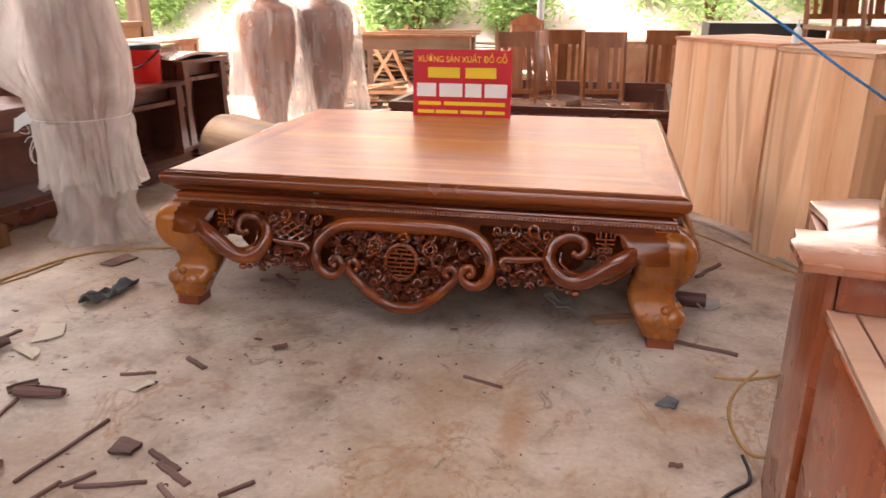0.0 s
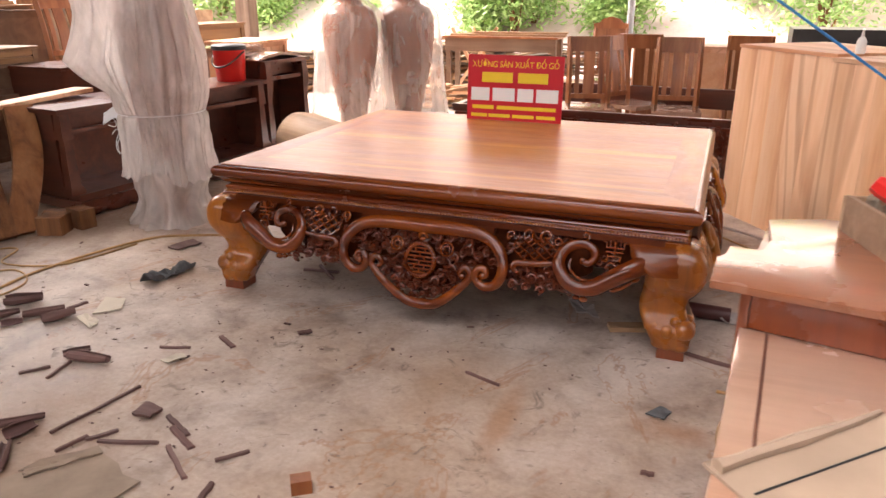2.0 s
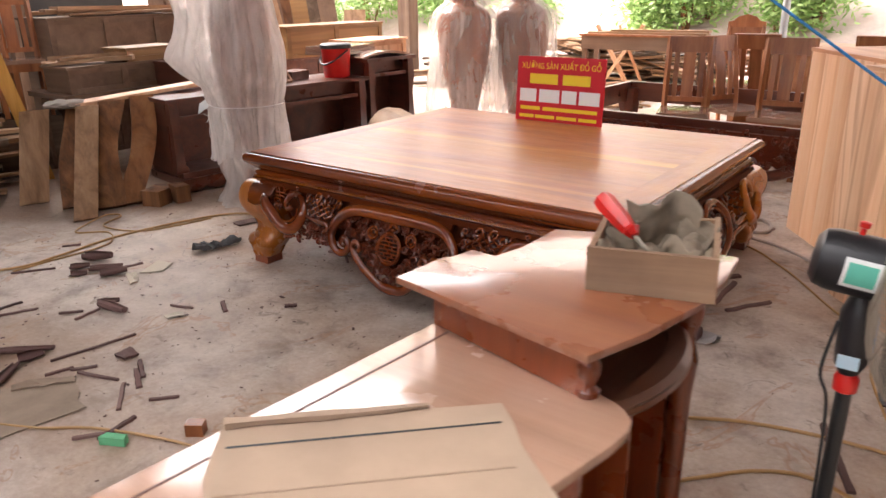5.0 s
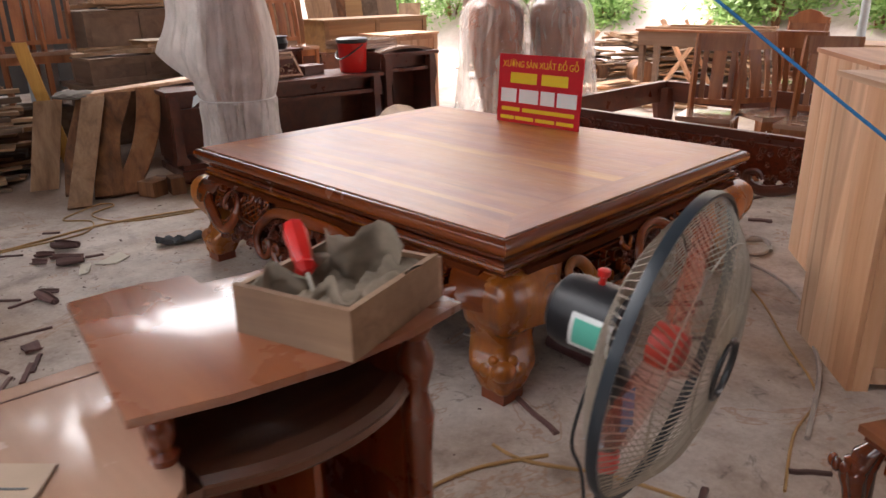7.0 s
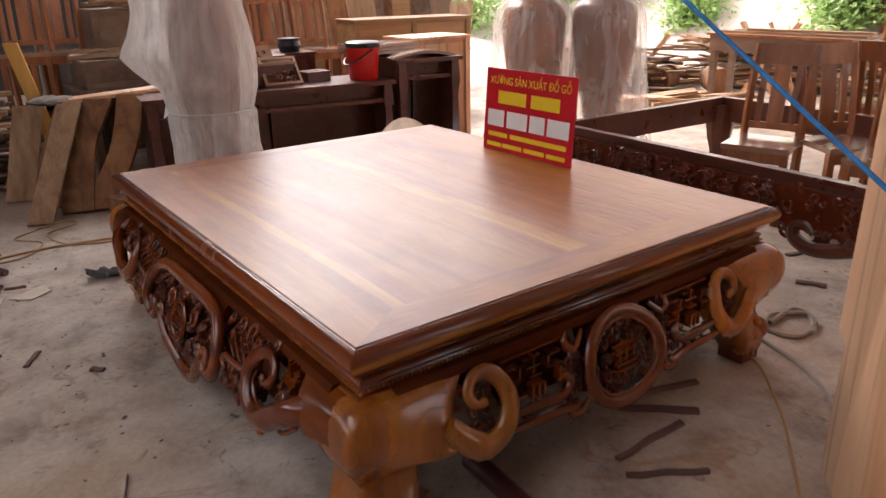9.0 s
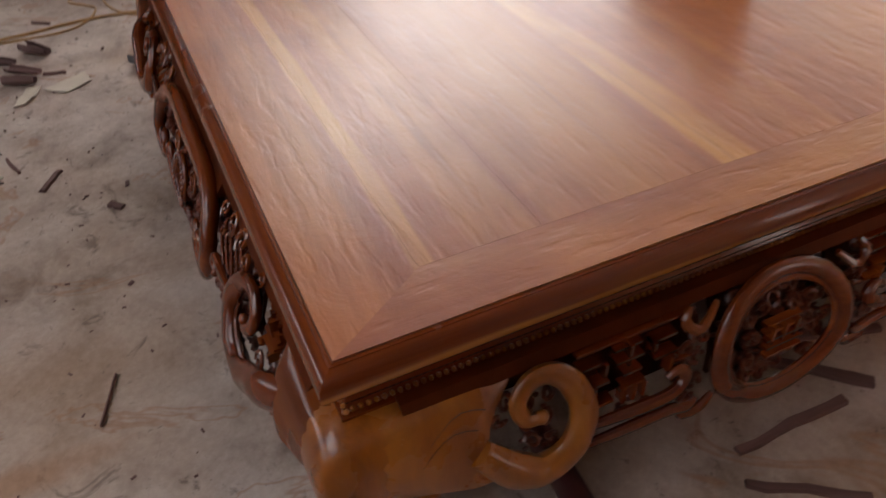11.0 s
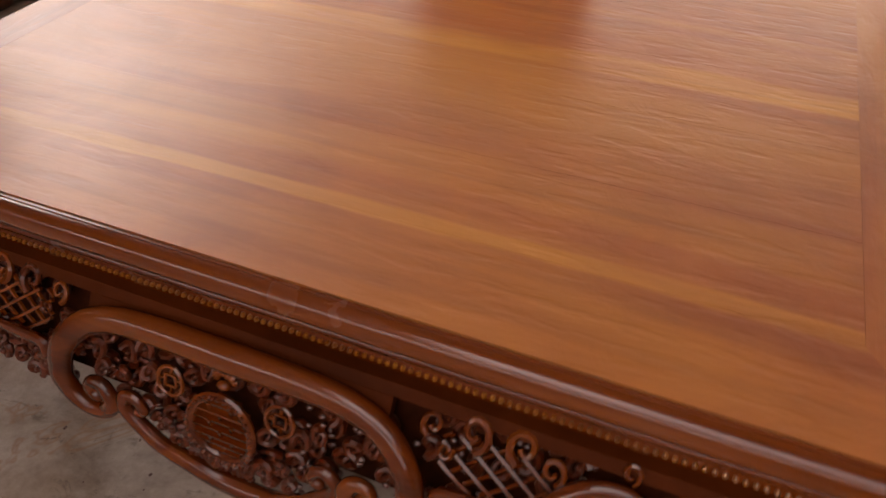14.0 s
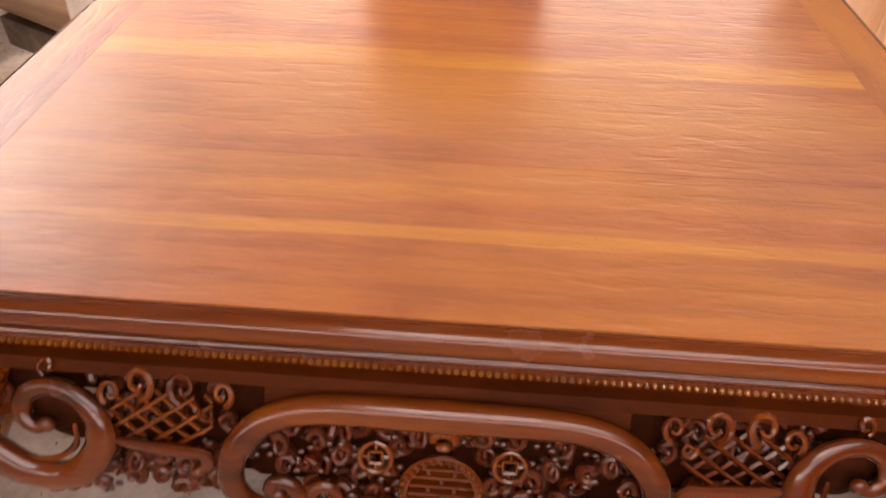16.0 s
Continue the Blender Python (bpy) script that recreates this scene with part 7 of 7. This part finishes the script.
CREAM = plain("cream_paper", (0.62, 0.55, 0.44), 0.85, vary=0.08)
GREYCLOTH = plain("dark_grey_rag_cloth", (0.11, 0.115, 0.12), 0.95, vary=0.4, scale=25, bump=0.6)
scrap("paper_scrap", "flat cream paper scrap on the floor", "paper", [(-1.43, -0.51), (-1.51, -0.35), (-1.42, -0.32), (-1.34, -0.43)], CREAM)
scrap("paper_scrap", "torn pale paper scrap on the floor", "paper", [(-1.45, -0.58), (-1.46, -0.52), (-1.33, -0.57), (-1.32, -0.63)], CREAM, curl=0.03)
scrap("paper_scrap", "small torn paper scrap on the floor", "paper", [(-0.84, -0.75), (-0.80, -0.67), (-0.75, -0.70), (-0.79, -0.76)], CREAM, curl=0.025)
scrap("floor_cardboard", "worn brown cardboard sheet on the floor", "cardboard", [(-0.85, -1.61), (-0.71, -1.44), (-0.62, -1.29), (-0.37, -1.36), (-0.43, -1.66), (-0.63, -1.76)], FLOOR_CARD, 0.004, 0.006)
scrap("cardboard_flap", "folded cardboard flap on the floor", "cardboard", [(-0.74, -1.45), (-0.62, -1.27), (-0.58, -1.30), (-0.70, -1.48)], FLOOR_CARD, 0.006, 0.03)
scrap("grey_rag", "crumpled dark grey rag on the floor", "rag", [(-1.50, -0.14), (-1.50, -0.06), (-1.44, -0.03), (-1.45, 0.06), (-1.40, 0.13), (-1.35, 0.10), (-1.39, 0.02), (-1.36, -0.05), (-1.41, -0.08), (-1.42, -0.16)], GREYCLOTH, 0.010, 0.09)
scrap("dark_tile", "thin dark board scrap on the floor", "scrap", [(-1.74, 0.33), (-1.69, 0.49), (-1.60, 0.45), (-1.64, 0.31)], MAUVE, 0.006, 0.01)
scrap("green_scrap", "small piece of green foam on the floor", "foam", [(-0.11, -1.45), (-0.12, -1.42), (-0.05, -1.385), (-0.035, -1.41)], plain("green_foam", (0.14, 0.50, 0.26), 0.8), 0.03, 0.0)
scrap("grey_chip", "grey flat chip on the floor", "scrap", [(0.98, -0.46), (1.02, -0.40), (1.06, -0.42), (1.04, -0.47)], GREYCLOTH, 0.006, 0.01)
scrap("folded_bark", "folded bark scrap on the floor", "bark", [(-0.66, -1.09), (-0.66, -1.02), (-0.58, -1.03), (-0.58, -1.09)], MAUVE, 0.01, 0.03)
t = thing("wood_offcut", "small brown wood offcut on the floor", "wood block", at=(0.09, -1.22, 0), turn=35)
part("block", boxed(-0.03, 0.03, -0.022, 0.022, 0, 0.045), CHAIRWOOD, t, bevel=0.003)
# rolled bark tube beside the leg
t = thing("bark_tube", "maroon bark tube with a grey inside on the floor", "tube", at=(1.08, 0.43, 0.0), turn=-4)
bm = bmesh.new()
rings = []
for i in range(6):
    x = -0.16 + 0.32 * i / 5
    arc = [2 * math.pi * k / 20 for k in range(20)]
    rings.append([(x, 0.033 * math.sin(q), 0.034 + 0.033 * math.cos(q)) for q in arc])
skin(bm, rings)
part("tube", bm, wood("maroon_bark", (0.06, 0.015, 0.015), (0.10, 0.028, 0.026), (0.15, 0.05, 0.045), rough=0.5), t)
scrap("grey_peel", "curled grey bark peel on the floor", "bark", [(1.20, 0.38), (1.22, 0.50), (1.31, 0.50), (1.30, 0.40)], plain("grey_bark_inside", (0.36, 0.33, 0.32), 0.8), 0.006, 0.05)
scrap("grey_peel", "curled grey bark peel under the table", "bark", [(0.54, 0.40), (0.66, 0.36), (0.70, 0.24), (0.60, 0.26)], plain("grey_bark_inside", (0.36, 0.33, 0.32), 0.8), 0.006, 0.06)
t = thing("leaning_offcut", "flat pale offcut propped against the table leg", "offcut", at=(0.0, 0.0, 0.0))
part("board", boxed(-0.11, 0.11, -0.03, 0.03, 0, 0.02, m=pose(0.86, 0.20, 0.002, 0, 0, 20)), PLANK, t, bevel=0.002)
t = thing("stone_block", "grey stone block under the table edge", "stone", at=(0.86, 1.22, 0.0), turn=20)
bm = bmesh.new()
blob(bm, (0, 0, 0.08), 0.11, 2, (1.1, 0.8, 0.75))
for v in bm.verts:
    v.co.z = max(0.0, v.co.z + 0.015 * noise.noise(v.co * 20))
part("stone", bm, plain("grey_stone", (0.22, 0.20, 0.18), 0.9, vary=0.3), t)

HOSE = plain("yellow_brown_hose", (0.45, 0.26, 0.10), 0.5, vary=0.2)
PALEHOSE = plain("pale_hose", (0.42, 0.35, 0.30), 0.5, vary=0.2)


def cable(label, pts, r, mat, name="cable"):
    t = thing(name, label, "cable", "cables on the floor")
    bm = bmesh.new()
    tube(bm, curve([(x, y, r + 0.0005) for x, y in pts], 7), r, 6, up=Vector((0, 0, 1)))
    part("line", bm, mat, t)


cable("yellow-brown hose lying across the floor", [(1.20, -0.22), (1.33, -0.21), (1.56, -0.09), (1.85, -0.02), (2.12, -0.03), (2.6, -0.2)], 0.006, HOSE)
cable("yellow-brown hose loop on the floor", [(1.36, -0.14), (1.25, -0.33), (1.21, -0.52), (1.25, -0.69), (1.40, -0.62), (1.54, -0.47), (1.68, -0.33), (1.84, -0.28), (2.1, -0.4)], 0.006, HOSE)
cable("pale cable running past the cabinets", [(0.95, 1.9), (1.08, 1.86), (1.26, 1.78), (1.47, 1.58), (1.66, 1.20), (1.78, 0.94), (1.9, 0.5)], 0.009, PALEHOSE)
cable("thin yellow cable past the cabinets", [(0.5, 1.6), (0.98, 1.75), (1.3, 1.5), (1.6, 1.1), (1.82, 0.80), (1.86, 0.5), (1.95, 0.2)], 0.005, HOSE)
cable("coiled pale hose on the floor", [(0.96, 2.04), (0.95, 2.25), (1.07, 2.20), (1.10, 2.02), (0.98, 1.98), (0.92, 2.12), (1.02, 2.24), (1.12, 2.1)], 0.011, PALEHOSE)
cable("orange cable across the floor", [(-2.4, -1.4), (-2.07, -0.88), (-2.06, -0.62), (-2.10, -0.19), (-1.95, 0.38), (-1.70, 0.56), (-1.3, 0.7)], 0.007, HOSE)
cable("looped yellow cable on the floor", [(-2.02, -0.9), (-2.02, -0.73), (-2.02, -0.37), (-2.23, -0.24), (-2.40, -0.36), (-2.52, -0.22), (-2.60, -0.05), (-2.50, 0.0), (-2.38, -0.19), (-2.07, -0.09), (-1.94, 0.31)], 0.005, HOSE)
cable("thin brown cable lying across the dusty floor", [(-1.2, -1.9), (-0.7, -1.68), (-0.4, -1.54), (-0.19, -1.4), (0.2, -1.27), (0.5, -1.35)], 0.005, HOSE)
cable("black cable on the floor", [(1.0, -1.1), (1.14, -0.91), (1.22, -0.82), (1.22, -0.7)], 0.006, BLACK_PLASTIC)

# small chips and crumbs
rng = random.Random(77)
bm = bmesh.new()
for _ in range(420):
    while True:
        x, y = rng.gauss(-0.9, 0.9), rng.gauss(-0.7, 0.7)
        if rng.random() < 0.3:
            x, y = rng.uniform(-2.8, 2.4), rng.uniform(-2.2, 3.0)
        if -3 < x < 2.4 and -2.4 < y < 3:
            break
    s = rng.uniform(0.0015, 0.0055) * (2 if rng.random() < 0.06 else 1)
    a = rng.uniform(0, 3.14)
    box(bm, -s * rng.uniform(0.7, 2), s, -s * 0.6, s * 0.5, 0, s * 0.4, m=pose(x, y, 0.0003, 0, 0, math.degrees(a)))
tagged(part("wood_chips", bm, MAUVE), "small wood chips and crumbs scattered on the floor", "wood chips", kind="stuff")

# ---- second carved table near the camera's right, of which a corner shows ----
def carved_stool_table():
    t = thing("carved_stool_table", "glossy reddish-brown low table with scrolled cabriole legs", "table", at=(2.125, 0.072, 0), turn=-29)
    w, d = 0.85, 0.62
    part("top", boxed(0, w, 0, d, 0.356, 0.376), STOOL_TOP, t, "brown varnished top", bevel=0.004)
    part("top_moulding", boxed(0.012, w - 0.012, 0.012, d - 0.012, 0.336, 0.3555), STOOL_RED, t, bevel=0.007)
    for a, b, c, e in ((0.07, w - 0.07, 0.025, 0.045), (0.07, w - 0.07, d - 0.045, d - 0.025), (0.025, 0.045, 0.07, d - 0.07), (w - 0.045, w - 0.025, 0.07, d - 0.07)):
        part("apron", boxed(a, b, c, e, 0.275, 0.3355), STOOL_RED, t, bevel=0.004)
    # cabriole leg: height, offset outward along the corner's diagonal, half size
    rows = ((0.0, 0.075, 0.021), (0.012, 0.082, 0.026), (0.032, 0.076, 0.025), (0.06, 0.058, 0.021), (0.10, 0.042, 0.021), (0.15, 0.034, 0.025), (0.20, 0.036, 0.031), (0.235, 0.042, 0.036), (0.262, 0.044, 0.037), (0.268, 0.040, 0.033), (0.285, 0.038, 0.035), (0.292, 0.032, 0.030), (0.312, 0.028, 0.031), (0.3355, 0.012, 0.024))
    for sx in (0, 1):
        for sy in (0, 1):
            ox, oy = (1 if sx else -1), (1 if sy else -1)
            cx, cy = (w - 0.045 if sx else 0.045), (d - 0.045 if sy else 0.045)
            bm = bmesh.new()
            rings = []
            for z, out, r in rows:
                ring = []
                for k in range(20):
                    a = 2 * math.pi * k / 20
                    q = (abs(math.cos(a)) ** 3.2 + abs(math.sin(a)) ** 3.2) ** (-1 / 3.2)
                    rr = r * q * (1 - 0.12 * max(0.0, math.cos(4 * (a - math.pi / 4) + math.pi)) ** 3)
                    ring.append((cx + ox * out * 0.55 + rr * math.cos(a), cy + oy * out * 1.05 + rr * math.sin(a), z))
                rings.append(ring)
            skin(bm, rings)
            bmesh.ops.recalc_face_normals(bm, faces=bm.faces)
            leg = part("leg", bm, STOOL_RED, t, "glossy red-brown cabriole leg")
            # rolled carving on the knee
            for k in (-1, 0, 1):
                bm = bmesh.new()
                pts = [(cx + ox * (0.02 + 0.034) + k * 0.018 * (oy if k else 1), cy + oy * (0.045 + 0.034) - abs(k) * 0.006 * oy, 0.262 + 0.005 * i) for i in range(2)]
                blob(bm, pts[0], 0.013, 2, (1.0, 1.0, 1.6))
                part("knee_bead", bm, STOOL_RED, leg)


STOOL_RED = wood("red_brown_gloss", (0.10, 0.016, 0.004), (0.19, 0.038, 0.009), (0.28, 0.075, 0.018), axis="z", rough=0.16, coat=0.7, bump=0.05)
STOOL_TOP = wood("brown_varnish", (0.17, 0.055, 0.02), (0.27, 0.10, 0.038), (0.36, 0.15, 0.062), axis="x", rough=0.35, coat=0.2, bump=0.1)
carved_stool_table()

# tall boards and panels leaning at the back of the shed
for k, (x, y, w, hh) in enumerate(((-5.7, 4.25, 0.42, 1.75), (-5.9, 4.75, 0.5, 2.05), (-6.0, 5.2, 0.4, 1.9), (-6.15, 5.65, 0.45, 2.1), (-6.9, 4.4, 0.5, 2.2), (-7.0, 5.3, 0.5, 2.0), (-6.9, 3.5, 0.4, 1.9))):
    leaning("leaning_board", "tall dusty brown board leaning at the back", "board", (x, y, 0), (x - 0.42, y + 0.06, hh), w, 0.03, (MIDW, BARKY, GREYWOOD)[k % 3], group="tall leaning boards", seed=20 + k)

# ---- back of the shed: timber heaps, far furniture, bank, bushes ----
pile("timber_heap", "big heap of sawn timber and offcuts outside the shed", "wood pile", -2.9, 8.5, 1.5, 0.6, 0.62, 120, (PLANK, GREYWOOD, PLANK), 61, 0.5, 1.7, 5, 0.6)
pile("timber_heap", "heap of long boards stacked outside", "wood pile", -1.9, 9.6, 1.1, 0.4, 0.55, 50, (PLANK, GREYWOOD), 62, 1.0, 2.2, 2, 0.25)
pile("timber_heap", "heap of pale offcuts behind the vases", "wood pile", -4.2, 7.0, 0.9, 0.6, 0.55, 70, (PLANK, GREYWOOD), 63, 0.5, 1.5, 15, 0.35)
pile("timber_heap", "scattered pale offcuts on the ground", "wood pile", -2.4, 5.9, 0.8, 0.5, 0.22, 45, (PLANK, PALE_X), 64, 0.3, 1.0, 30, 0.4)
pile("timber_heap", "low heap of offcuts at the shed's edge", "wood pile", 1.4, 8.4, 1.2, 0.5, 0.4, 40, (PLANK, GREYWOOD), 65, 0.6, 1.8, 0, 0.3)
for x, y, r in ((-3.0, 7.55, 48), (-3.55, 7.2, 15)):
    t = thing("log_round", "short cut log lying on the ground", "log", "cut logs", at=(x, y, 0), turn=r)
    bm = bmesh.new()
    lathe(bm, [(0.002, -0.2), (0.16, -0.2), (0.165, 0.0), (0.16, 0.2), (0.002, 0.2)], 18)
    bm.transform(pose(0, 0, 0.165, 90, 0, 0))
    part("log", bm, BARKY, t)
t = thing("bench_frame", "long brown bench frame carrying loose boards outside", "bench", at=(-2.37, 6.38, 0), turn=1)
part("rail", boxed(0, 1.45, 0, 0.04, 0.64, 0.80), MIDW, t, bevel=0.004)
part("rail", boxed(0, 1.45, 0.46, 0.50, 0.64, 0.80), MIDW, t, bevel=0.004)
part("top", boxed(-0.03, 1.48, -0.02, 0.52, 0.801, 0.825), CHAIRWOOD, t, bevel=0.004)
for x in (0.0, 1.39):
    for y in (0.0, 0.44):
        part("leg", boxed(x, x + 0.06, y + 0.041 if y < 0.2 else y - 0.041, y + 0.10 if y < 0.2 else y + 0.019, 0, 0.80), MIDW, t, bevel=0.004)
for x, y, z, L, r in ((0.80, 0.15, 0.826, 1.5, 2), (0.75, 0.32, 0.826, 1.3, -3), (0.95, 0.22, 0.852, 1.2, 5)):
    b = thing("loose_board", "thin brown board lying on the bench frame", "board", "loose boards", at=(-2.37 + x, 6.38 + y, z), turn=r)
    part("plank", boxed(-L / 2, L / 2, -0.06, 0.06, 0, 0.024), PLANK, b, bevel=0.002)
for x, y, lean, r, L in ((-2.60, 7.45, 34, 10, 1.05), (-2.18, 7.55, -30, 10, 1.0), (-2.05, 7.75, -24, 25, 0.95), (-4.0, 7.0, 38, 20, 0.9)):
    t = thing("crossed_plank", "pale plank propped on the heap", "plank", "propped planks", at=(x, y, 0), turn=r)
    bm = boxed(-0.02, 0.02, -0.05, 0.05, 0, L, m=pose(0, 0, 0, 0, lean, 0))
    low = min(v.co.z for v in bm.verts)
    bmesh.ops.translate(bm, verts=bm.verts, vec=(0, 0, -low))
    part("board", bm, PALE, t)


def crest_chair(x, y, r):
    t = copy_thing(c0, pose(x, y, 0, 0, 0, r))
    tagged(t, "brown wooden chair with a shaped crest rail")
    bm = bmesh.new()
    outline = [(-0.185, 0.0), (0.185, 0.0), (0.185, 0.05), (0.13, 0.06), (0.09, 0.10), (0.0, 0.125), (-0.09, 0.10), (-0.13, 0.06), (-0.185, 0.05)]
    lo = [bm.verts.new((px, 0.25, 0.98 + pz)) for px, pz in outline]
    hi = [bm.verts.new((px, 0.275, 0.98 + pz)) for px, pz in outline]
    bm.faces.new(lo), bm.faces.new(hi[::-1])
    for i in range(len(outline)):
        j = (i + 1) % len(outline)
        bm.faces.new((lo[i], hi[i], hi[j], lo[j]))
    part("crest", bm, CHAIRWOOD, t)


crest_chair(-0.14, 5.38, 0)
chest("long_sideboard", "long pale brown wooden sideboard behind the chairs", 0.2, 4.95, 0.0, 1.9, 0.45, 0.86, -90, PALE_X, 4)
# dark tub and propped chair frames behind the pale cabinets
t = thing("dark_bench", "dark trough on a stand behind the cabinets", "trough", at=(1.95, 4.1, 0))
part("body", boxed(-0.4, 0.5, -0.25, 0.25, 0.78, 1.08), BLACK_PLASTIC, t, bevel=0.02)
part("stand", boxed(-0.35, 0.45, -0.2, 0.2, 0, 0.78), MIDW, t)
for k in range(5):
    o = copy_thing(c0, pose(2.45 + 0.22 * k, 3.55 + 0.05 * k, 0.62, 0, 0, 20 + 7 * k))
    tagged(o, "pale unfinished chair standing on a stack")
t = thing("platform_crate", "rough wooden crates carrying chairs", "crate", at=(2.9, 3.65, 0))
part("body", boxed(-0.7, 0.75, -0.35, 0.4, 0, 0.62), GREYWOOD, t, bevel=0.006)
t = thing("glue_bottle", "small white plastic glue bottle on the cabinet", "bottle", at=(1.72, 1.62, 1.065))
bm = bmesh.new()
lathe(bm, [(0.002, 0), (0.022, 0), (0.024, 0.01), (0.024, 0.06), (0.018, 0.075), (0.008, 0.085), (0.008, 0.095), (0.003, 0.125)], 16)
part("body", bm, LABEL_W, t)
bpy.data.objects["glue_bottle"].location.z = 1.0605


def leaf_mat(name, a, b):
    """Thin leaves that let light through."""
    m, nt, bsdf = base_mat(name)
    g = nt.nodes.new("ShaderNodeNewGeometry")
    col = ramp(nt, g.outputs["Random Per Island"], [(0.0, a), (1.0, b)])
    nt.links.new(col, bsdf.inputs["Base Color"])
    bsdf.inputs["Roughness"].default_value = 0.45
    through_leaf = nt.nodes.new("ShaderNodeBsdfTranslucent")
    nt.links.new(col, through_leaf.inputs[0])
    mix = nt.nodes.new("ShaderNodeMixShader")
    mix.inputs[0].default_value = 0.45
    nt.links.new(bsdf.outputs[0], mix.inputs[1])
    nt.links.new(through_leaf.outputs[0], mix.inputs[2])
    nt.links.new(mix.outputs[0], nt.nodes["Material Output"].inputs[0])
    return m


LEAF = leaf_mat("bright_green_leaves", (0.16, 0.30, 0.07), (0.42, 0.58, 0.22))


def bush(x, y, z, r, h, seed):
    rng = random.Random(seed)
    t = thing("bush", "leafy bright green bush on the bank", "bush", "bushes on the bank", at=(x, y, z))
    tips = []
    for k in range(9):
        a = rng.uniform(0, 6.28)
        e = Vector((math.cos(a) * r * rng.uniform(0.2, 0.8), math.sin(a) * r * rng.uniform(0.2, 0.8), h * rng.uniform(0.5, 1.0)))
        mid = e * 0.5 + Vector((rng.uniform(-0.1, 0.1), rng.uniform(-0.1, 0.1), h * 0.1))
        bm = bmesh.new()
        tube(bm, curve([(0, 0, -0.2), mid, e], 4), 0.025, 5, taper=0.7)
        part("stem", bm, BARKY, t)
        tips += [mid, e, (mid + e) / 2, mid * 0.55, Vector((e.x * 1.1, e.y * 1.1, h * rng.uniform(0.05, 0.4)))]
    verts, faces = [], []
    for _ in range(3000):
        c = rng.choice(tips) + Vector((rng.gauss(0, 1), rng.gauss(0, 1), rng.gauss(0, 0.8))) * r * 0.26
        if c.z < -0.1:
            continue
        d = Vector((rng.gauss(0, 1), rng.gauss(0, 1), rng.gauss(-0.2, 0.6))).normalized()
        s = d.orthogonal().normalized()
        L, w = rng.uniform(0.09, 0.20), rng.uniform(0.016, 0.032)
        i = len(verts)
        verts += [c, c + d * L * 0.5 + s * w, c + d * L, c + d * L * 0.5 - s * w]
        faces.append((i, i + 1, i + 2, i + 3))
    me = bpy.data.meshes.new("leaves")
    me.from_pydata(verts, [], faces)
    me.materials.append(LEAF)
    o = new("leaves", me)
    o.parent = t


for k, (x, y, r, h) in enumerate(((-9.0, 13.6, 0.9, 1.5), (-3.7, 13.0, 0.8, 1.8), (-3.0, 13.0, 1.0, 2.6), (-2.7, 13.8, 0.8, 2.2), (-1.35, 13.2, 0.7, 1.7), (-0.75, 13.6, 0.8, 2.0), (1.6, 15.2, 1.0, 1.6), (-10.5, 14.0, 1.2, 1.8), (-8.6, 15.5, 1.0, 1.5), (4.5, 15.0, 1.2, 1.8), (-12.5, 11.0, 1.2, 2.0), (2.6, 13.4, 1.3, 2.2), (-6.6, 13.2, 0.8, 1.1), (-11.2, 13.0, 1.4, 2.6))):
    y = 11.0 + (y - 11.0) * 0.5
    bush(x, y, bank_z(x, y) - 0.08, r, h, 100 + k)
